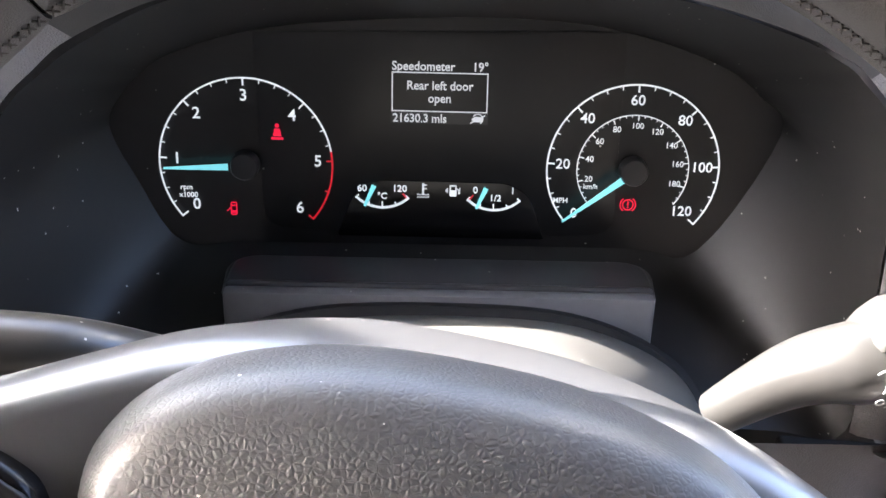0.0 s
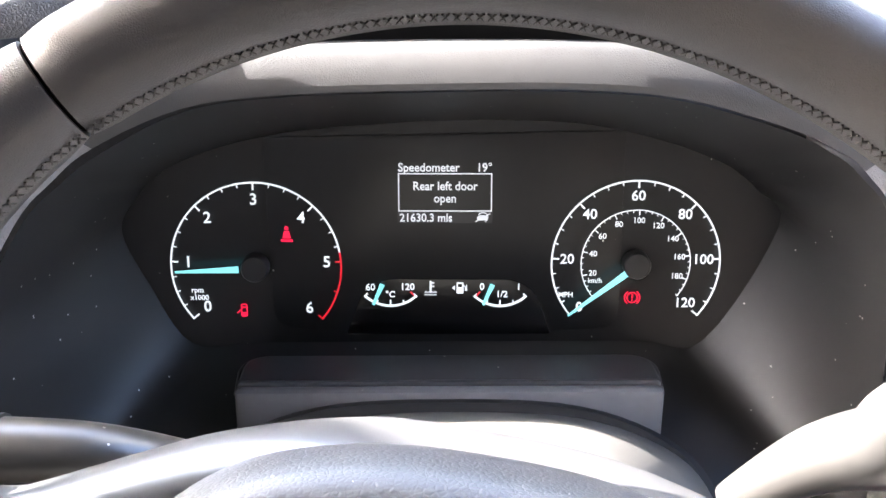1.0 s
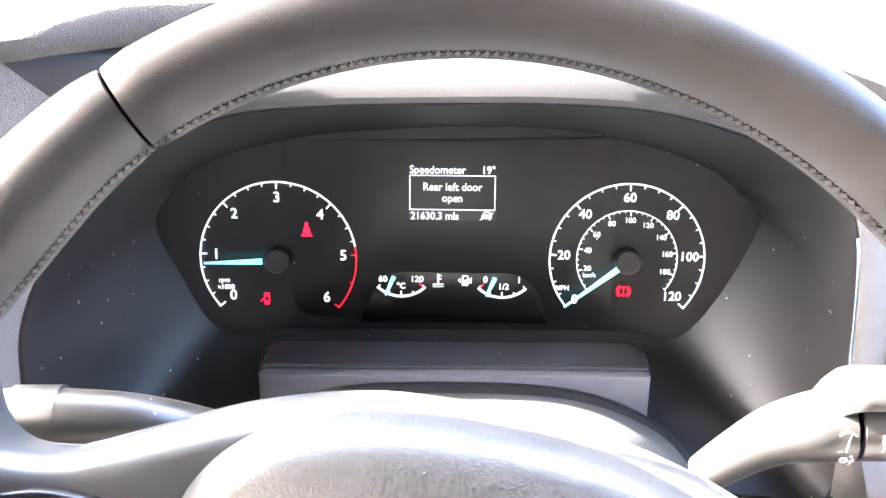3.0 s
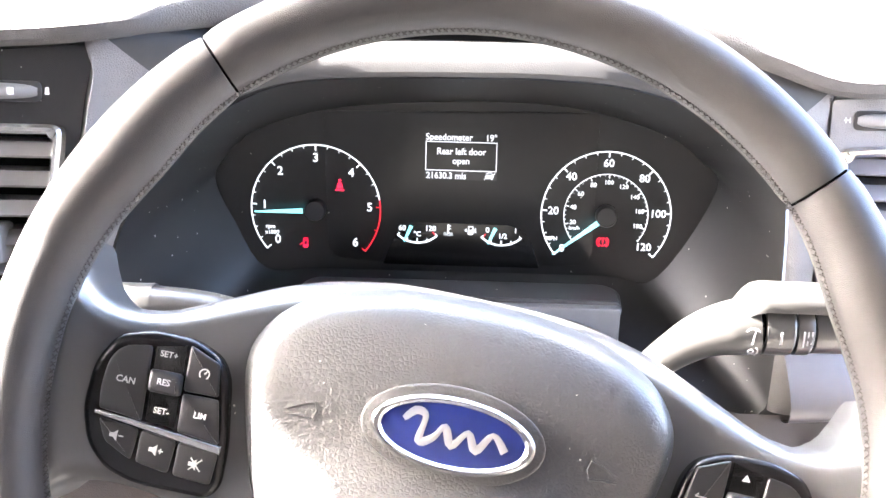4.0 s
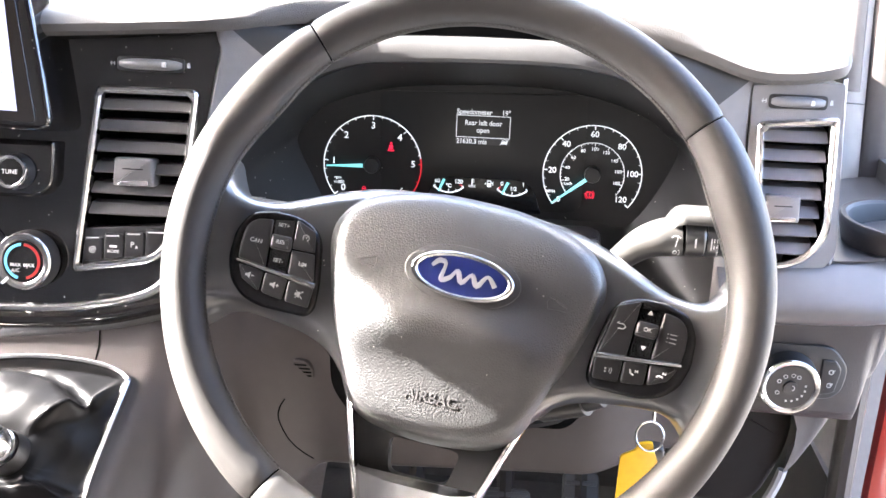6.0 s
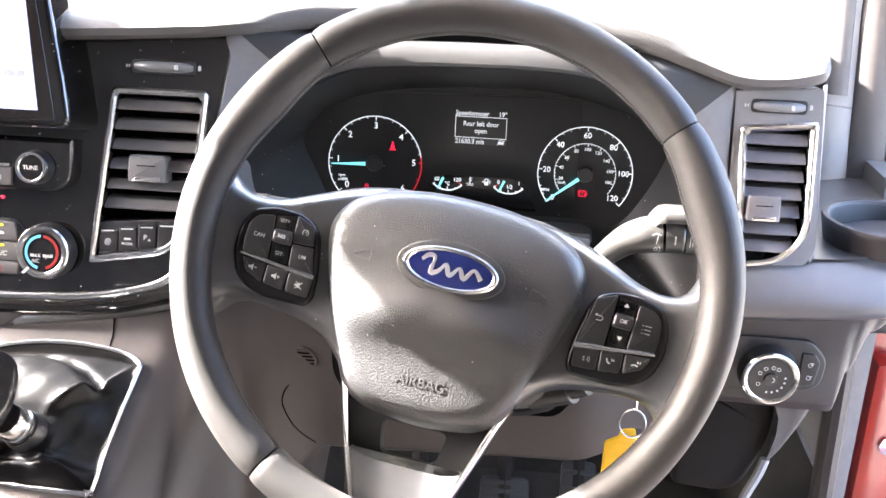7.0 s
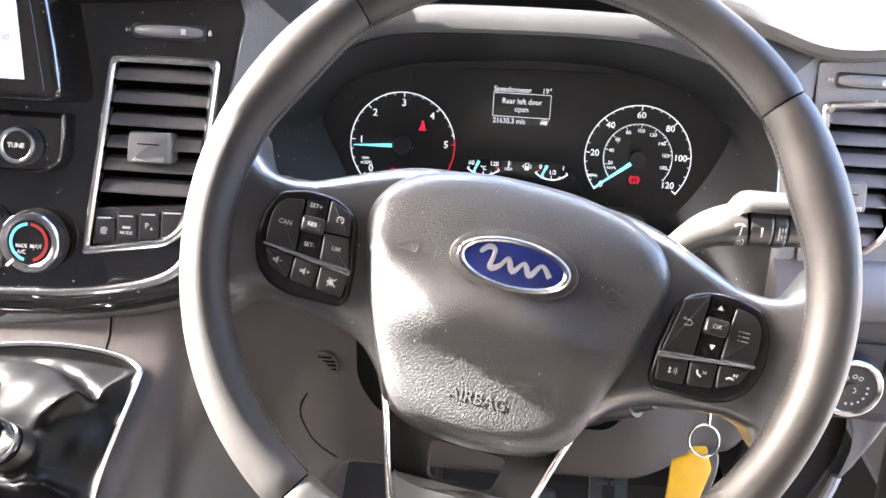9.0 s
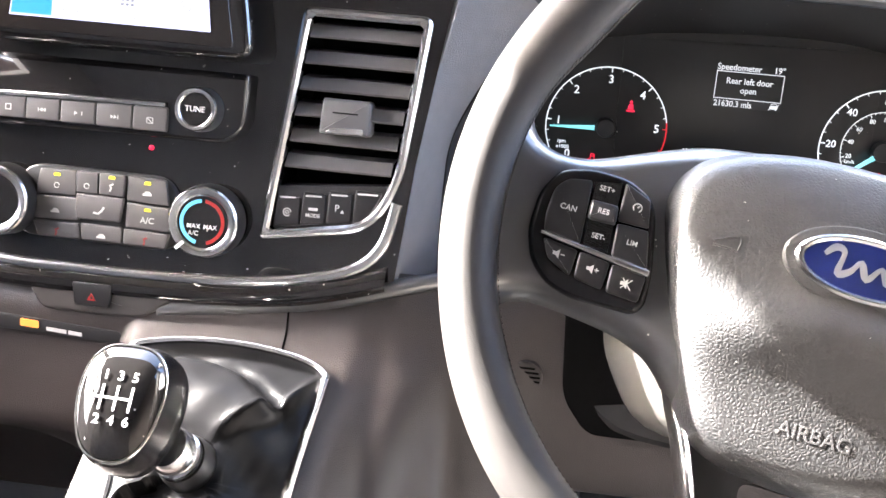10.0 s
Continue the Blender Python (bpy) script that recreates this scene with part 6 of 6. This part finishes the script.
rings = [[(x + 0.004 * min(1.0, -min(z, 0) / 0.02), y, z) for x, y, _ in at_z(scale2(k_out, k, (0.0, -0.006)), z)] for k, z in ((0.28, -0.047), (0.62, -0.042), (0.90, -0.032), (1.08, -0.020), (1.08, -0.010), (1.02, -0.001), (0.99, 0.003), (0.965, 0.0045))]
kb = part("knob", moved(loft(rings, True, True, True), knob_m), M_PODBLACK, gear, "smooth black gear knob")
part("knob_trim", moved(frame_slab(scale2(k_out, 0.985), scale2(k_out, 0.925), 0.001, 0.0064, 0.0012), knob_m), M_CHROME, kb, "chrome edge")
rings = [at_z(scale2(k_out, k), z) for k, z in ((0.93, 0.002), (0.925, 0.0062), (0.80, 0.0092), (0.6, 0.0118), (0.35, 0.0132), (0.08, 0.0138))]
part("knob_face", moved(loft(rings, True, False, True), knob_m), M_GLOSS, kb, "glossy black face")
zf = 0.0136
bm = None
for x in (-0.0075, 0.0, 0.0075):
    bm = bar2((x, 0.0065), (x, -0.0065), 0.0012, 0.0012, zf, 0.0004, bm)
bm = bar2((-0.0150, 0.0), (0.0075, 0.0), 0.0012, 0.0012, zf, 0.0004, bm)
bm = bar2((-0.0150, 0.0005), (-0.0150, 0.0045), 0.0012, 0.0012, zf, 0.0004, bm)
for s, x, y in (("R", -0.0150, 0.0105), ("1", -0.0075, 0.0115), ("3", 0.0, 0.0115), ("5", 0.0075, 0.0115), ("2", -0.0075, -0.0115), ("4", 0.0, -0.0115), ("6", 0.0075, -0.0115)):
    bm = join(bm, moved(text_bm(s, 0.0070, 0.0004, 0.00010), Matrix.Translation((x, y, zf))))
part("shift_pattern", moved(bm, knob_m), M_PRINT, kb, "white printed gear pattern", smooth=False)

# ---- small items on the lower dash ----
ind = thing("airbag_indicator", "black strip with an orange passenger airbag lamp", "indicator lamp", tilted((-0.455, 0.2845, 0.657), 4))
part("strip", slab(rounded([(-0.10, -0.0055), (0.035, -0.0095), (0.040, -0.006), (0.037, 0.0), (-0.10, 0.006)], 0.003, 3), -0.006, 0.0015, 0.0006), M_BLACKPL, ind)
part("lamp", slab(rounded([(-0.033, -0.0035), (-0.020, -0.0042), (-0.020, 0.0010), (-0.033, 0.0016)], 0.001, 2), 0.001, 0.0022), M_ORANGELIT, ind, "lit orange lamp", smooth=False)
for a, b in ((-0.0145, -0.0005), (0.001, 0.0105)):
    part("caption_bar", slab([(a, -0.0052 - (a + 0.015) * 0.06), (b, -0.0052 - (b + 0.015) * 0.06), (b, -0.0025 - (b + 0.015) * 0.06), (a, -0.0025 - (a + 0.015) * 0.06)], 0.001, 0.0018), M_PRINT, ind, smooth=False)

grille = thing("sensor_grille", "round slotted grille in the lower dashboard", "grille", tilted((-0.145, 0.3185, 0.641), -8))
part("disc", lathe([(0.0135, -0.006), (0.0135, 0.0012), (0.0122, 0.0022), (0.001, 0.0022)], 32), M_LOWER, grille)
for i in range(6):
    y = -0.009 + 0.0036 * i
    w = math.sqrt(max(0.0, 0.0118 ** 2 - y * y))
    part("slot", slab(rounded([(-w, y - 0.0008), (w, y - 0.0008), (w, y + 0.0008), (-w, y + 0.0008)], 0.0006, 2), 0.0015, 0.0025), M_VOID, grille)

lights = thing("headlamp_switch", "rotary headlamp switch with chrome ring on a dark plate", "light switch", tilted((-0.003, 0.3525, 0.650), 0))
lp = lambda x, z: (x, z - 0.645)
part("plate", slab(rounded([lp(0.222, 0.632), lp(0.245, 0.6215), lp(0.312, 0.6262), lp(0.3210, 0.634), lp(0.3235, 0.657), lp(0.3080, 0.6750), lp(0.245, 0.6765), lp(0.222, 0.672)], [0.006, 0.01, 0.008, 0.008, 0.008, 0.008, 0.01, 0.006], 5), -0.006, 0.004, 0.0015), M_BLACKPL, lights, "dark grey plate")
kc = Matrix.Translation((0.2725, -0.0015, 0.002))
base = knob("rotary_knob", kc, 0.0252, 0.020, lights, "black rotary knob with chrome ring", M_BUTTON, 0.87)
part("centre_button", moved(lathe([(0.0062, 0.018), (0.006, 0.0208), (0.001, 0.0212)], 24), kc), M_BLACKPL, base)
bm = None
for a in (205, 150, 118, 85, 60):
    c = (0.2725 + 0.0115 * math.cos(radians(a)), -0.0015 + 0.0115 * math.sin(radians(a)))
    bm = arc_band(c, 0.0013, 0.0019, 0, 360, 0.0214, 10, bm, 0.0002)
for i in range(6):
    a = -100 + 22 * i
    c = (0.2725 + 0.0125 * math.cos(radians(a)), -0.0015 + 0.0125 * math.sin(radians(a)))
    bm = slab([(c[0] - 0.0009, c[1] - 0.0009), (c[0] + 0.0009, c[1] - 0.0009), (c[0] + 0.0009, c[1] + 0.0009), (c[0] - 0.0009, c[1] + 0.0009)], 0.0214, 0.0216, 0, bm)
bm = arc_band((0.2732, -0.0010), 0.0018, 0.0024, -90, 90, 0.0233, 10, bm, 0.0002)
part("symbol", bm, M_PRINT, base, smooth=False)
part("dimmer_rocker", slab(rounded([lp(0.3010, 0.630), lp(0.314, 0.633), lp(0.3175, 0.655), lp(0.312, 0.663), lp(0.3005, 0.664)], 0.002, 3), 0.002, 0.0058, 0.0012), M_BUTTON, lights, "small dark rocker")
bm = None
for z in (0.6525, 0.6400):
    x, v = lp(0.309, z)
    bm = arc_band((x, v), 0.0017, 0.0022, 0, 360, 0.0057, 12, bm, 0.0003)
    bm = bar2((x + 0.0005, v), (x + 0.003, v + 0.002), 0.0005, 0.0005, 0.0057, 0.0003, bm)
part("symbol", bm, M_PRINT, lights, smooth=False)

cup = thing("cup_holder", "round dark grey cup holder at the end of the dashboard", "cup holder", Matrix.Translation((0.3740, 0.4200, 0.736)) @ Matrix.Diagonal((1.40, 1.40, 1.0, 1.0)))
part("cup", lathe([(0.036, 0.0), (0.0405, 0.03), (0.0415, 0.036), (0.0405, 0.0385), (0.0375, 0.0385), (0.0360, 0.036), (0.0335, -0.02), (0.001, -0.022)], 44), M_LOWER, cup)
part("liner", lathe([(0.0366, 0.0370), (0.0352, 0.034), (0.0325, -0.018), (0.001, -0.0195)], 44), M_RUBBER, cup, "dark rubber inside")

# ---- doorway: kick panel, seal, painted pillar, hinge strap ----
kick = thing("kick_panel", "pale grey trim panel beside the driver's footwell", "trim panel")
part("panel", loft([[(0.385, 0.50, 0.64), (0.385, 0.78, 0.64), (0.385, 1.04, 0.64)], [(0.387, 0.50, 0.45), (0.387, 0.78, 0.45), (0.387, 1.04, 0.45)], [(0.383, 0.50, 0.448), (0.383, 0.78, 0.448), (0.383, 1.04, 0.448)]], False), M_PALE, kick)
part("carpet_edge", loft([[(0.384, 0.50, 0.447), (0.384, 0.78, 0.447), (0.384, 1.04, 0.447)], [(0.39, 0.50, FLOOR_Z), (0.39, 0.78, FLOOR_Z), (0.39, 1.04, FLOOR_Z)], [(0.40, 0.50, FLOOR_Z), (0.40, 0.78, FLOOR_Z), (0.40, 1.04, FLOOR_Z)]], False), M_CARPET, kick, "dark carpet on the footwell side")
wing = [[(0.262, 0.360, 0.622), (0.295, 0.366, 0.620), (0.335, 0.374, 0.620), (0.352, 0.42, 0.625)], [(0.287, 0.366, 0.604), (0.300, 0.369, 0.603), (0.3235, 0.376, 0.604), (0.340, 0.42, 0.61)], [(0.2925, 0.368, 0.590), (0.302, 0.371, 0.589), (0.319, 0.378, 0.590), (0.335, 0.42, 0.60)], [(0.2930, 0.369, 0.572), (0.300, 0.372, 0.571), (0.312, 0.379, 0.573), (0.328, 0.42, 0.58)], [(0.2905, 0.371, 0.554), (0.295, 0.373, 0.553), (0.303, 0.380, 0.554), (0.318, 0.42, 0.56)], [(0.2870, 0.373, 0.538), (0.2885, 0.374, 0.537), (0.291, 0.380, 0.538), (0.304, 0.42, 0.54)]]
part("wing", loft([smooth_loop(r, 3, False) for r in wing], False), M_LOWER, kick, "grey moulding sweeping down from the dashboard")
M_FOOTWELL = material("footwell_plastic", (0.012, 0.010, 0.0095), 0.7, spec=0.15, grain="noise", grain_scale=900, grain_depth=0.2)
duct = slab(rounded([(0.205, 0.50), (0.268, 0.495), (0.286, 0.54), (0.2925, 0.567), (0.2935, 0.592), (0.284, 0.612), (0.205, 0.618)], [0.01, 0.03, 0.03, 0.02, 0.02, 0.018, 0.004], 5), -0.08, 0.0, 0.006)
part("duct_cover", moved(duct, basis((0, 0.384, 0), Vector((1, 0, 0)), Vector((0, 0, 1)), Vector((0, -1, 0)))), M_FOOTWELL, kick, "dark brown rounded cover in the footwell")
part("sill_trim", tube(smooth_loop([(0.2885, 0.376, 0.542), (0.284, 0.375, 0.525), (0.2720, 0.371, 0.4955), (0.262, 0.362, 0.46), (0.250, 0.345, 0.40), (0.245, 0.335, 0.30), (0.245, 0.33, FLOOR_Z)], 5, False), (0.0045, 0.005), 8), M_PALE, kick)
seal = thing("door_seal", "grey rubber seal along the doorway's edge", "door seal")
part("seal", tube(smooth_loop([(0.378, 0.485, 0.67), (0.382, 0.49, 0.60), (0.386, 0.495, 0.50), (0.390, 0.50, 0.38), (0.392, 0.50, FLOOR_Z)], 5, False), (0.018, 0.012), 10), M_LOWER, seal)
body = thing("door_pillar", "red painted door pillar with pressed ridges and black strap", "car body", kind="")
part("pillar_panel", box(0.425, 0.62, 0.60, 0.66, -0.05, 0.80, 0.012), M_PAINT, body)
part("ridge", box(0.445, 0.50, 0.565, 0.61, -0.05, 0.56, 0.012), M_PAINT, body)
part("ridge", box(0.51, 0.62, 0.54, 0.61, 0.50, 0.585, 0.012), M_PAINT, body)
part("sill", box(0.425, 0.62, -0.6, 0.60, -0.10, 0.04, 0.02), M_PAINT, body)
part("hinge", box(0.455, 0.53, 0.53, 0.575, 0.30, 0.37, 0.008), M_PAINT, body)
part("check_strap", box(0.40, 0.60, 0.528, 0.538, 0.612, 0.628, 0.003), M_BLACKPL, body, "black steel check strap")
part("bolt", moved(lathe([(0.012, 0), (0.012, 0.006), (0.001, 0.008)], 8), Matrix.Translation((0.475, 0.565, 0.46)) @ Matrix.Rotation(radians(90), 4, "X")), M_CHROME, body)
pil = thing("pillar_trim", "pale windscreen pillar trim with a dark grey rubber edge", "pillar")


def pillar_row(z):
    """Edge between the pale trim and the dark rubber, leaning in towards the roof."""
    return 0.3765 - 0.078 * (z - 0.94), 0.615 - 0.13 * max(0.0, z - 0.95)


def pale_piece(z0, z1, n=4):
    rows = []
    for i in range(n + 1):
        z = z0 + (z1 - z0) * i / n
        x, y = pillar_row(z)
        w = 0.040 - 0.02 * max(0.0, 0.83 - z)
        rows.append([(x - w, y + 0.055, z), (x - w * 0.8, y + 0.022, z), (x - w * 0.45, y + 0.006, z), (x, y, z), (x + 0.004, y + 0.05, z), (x - w, y + 0.075, z)])
    return loft(rows, True, True, True)


M_PILLARPALE = material("pale_pillar_trim", (0.62, 0.60, 0.58), 0.5, vary=0.04, grain="noise", grain_scale=900, grain_depth=0.15)
part("upper_trim", pale_piece(0.8332, 1.62, 8), M_PILLARPALE, pil, "pale upper trim", angle=50)
part("lower_trim", pale_piece(0.70, 0.8320, 4), M_PILLARPALE, pil, "pale lower trim", angle=50)
rows = []
for z in (0.846, 0.87, 0.91, 0.96, 1.02, 1.10):
    x, y = pillar_row(z)
    rows.append([(x - 0.027, y + 0.006, z), (x - 0.0245, y + 0.001, z), (x - 0.009, y - 0.0035, z), (x - 0.0065, y - 0.002, z), (x - 0.008, y + 0.01, z)])
part("grab_handle", loft(rows, True, True, True), M_PILLAR, pil, "grey grab handle", angle=50)
rows = []
for z in (0.70, 0.78, 0.86, 0.95, 1.15, 1.40, 1.62):
    x, y = pillar_row(z)
    rows.append([(x + 0.0008, y + 0.03, z), (x + 0.0008, y - 0.004, z), (x + 0.006, y - 0.010, z), (x + 0.026, y - 0.014, z), (x + 0.034, y - 0.012, z), (x + 0.036, y - 0.006, z), (x + 0.072, y - 0.012, z), (x + 0.080, y, z), (x + 0.080, y + 0.06, z), (x + 0.01, y + 0.06, z)])
part("rubber_edge", loft(rows, True, True, True), material("dark_pillar_edge", (0.085, 0.074, 0.07), 0.5, grain="noise", grain_scale=900, grain_depth=0.2), pil, "dark grey ribbed edge", angle=40)

# ---- footwell ----
mat_ob = part("floor_mat", moved(slab(rounded([(-0.22, 0.15), (0.30, 0.15), (0.30, 0.85), (-0.22, 0.85)], 0.03, 4), FLOOR_Z, FLOOR_Z + 0.008, 0.003), Matrix()), M_RUBBER)
tagged(mat_ob, "black ribbed rubber mat on the cab floor", "floor mat")
def pedal(x, w, h, label):
    ob = thing("pedal", label, "pedal", Matrix.Translation((x, 0.72, 0.24)), "foot pedals")
    pm = Matrix.Rotation(radians(58), 4, "X")
    pad = part("pedal_pad", moved(slab(rounded([(-w, -h), (w, -h), (w, h), (-w, h)], 0.01, 4), -0.006, 0.008, 0.003), pm), M_RUBBER, ob)
    for i in range(5):
        y = -h * 0.75 + h * 1.5 * i / 4
        part("rib", moved(box(-w * 0.85, w * 0.85, y - 0.003, y + 0.003, 0.007, 0.011, 0.001), pm), M_RUBBER, pad)
    part("pedal_arm", tube([(0, 0.0, 0.0), (0, 0.06, 0.10), (0, 0.10, 0.30)], 0.011, 8), M_FOOTWELL, ob)


pedal(-0.075, 0.030, 0.032, "black rubber clutch pedal in the footwell")
pedal(0.045, 0.034, 0.032, "black rubber brake pedal in the footwell")
pedal(0.145, 0.024, 0.060, "black rubber accelerator pedal in the footwell")
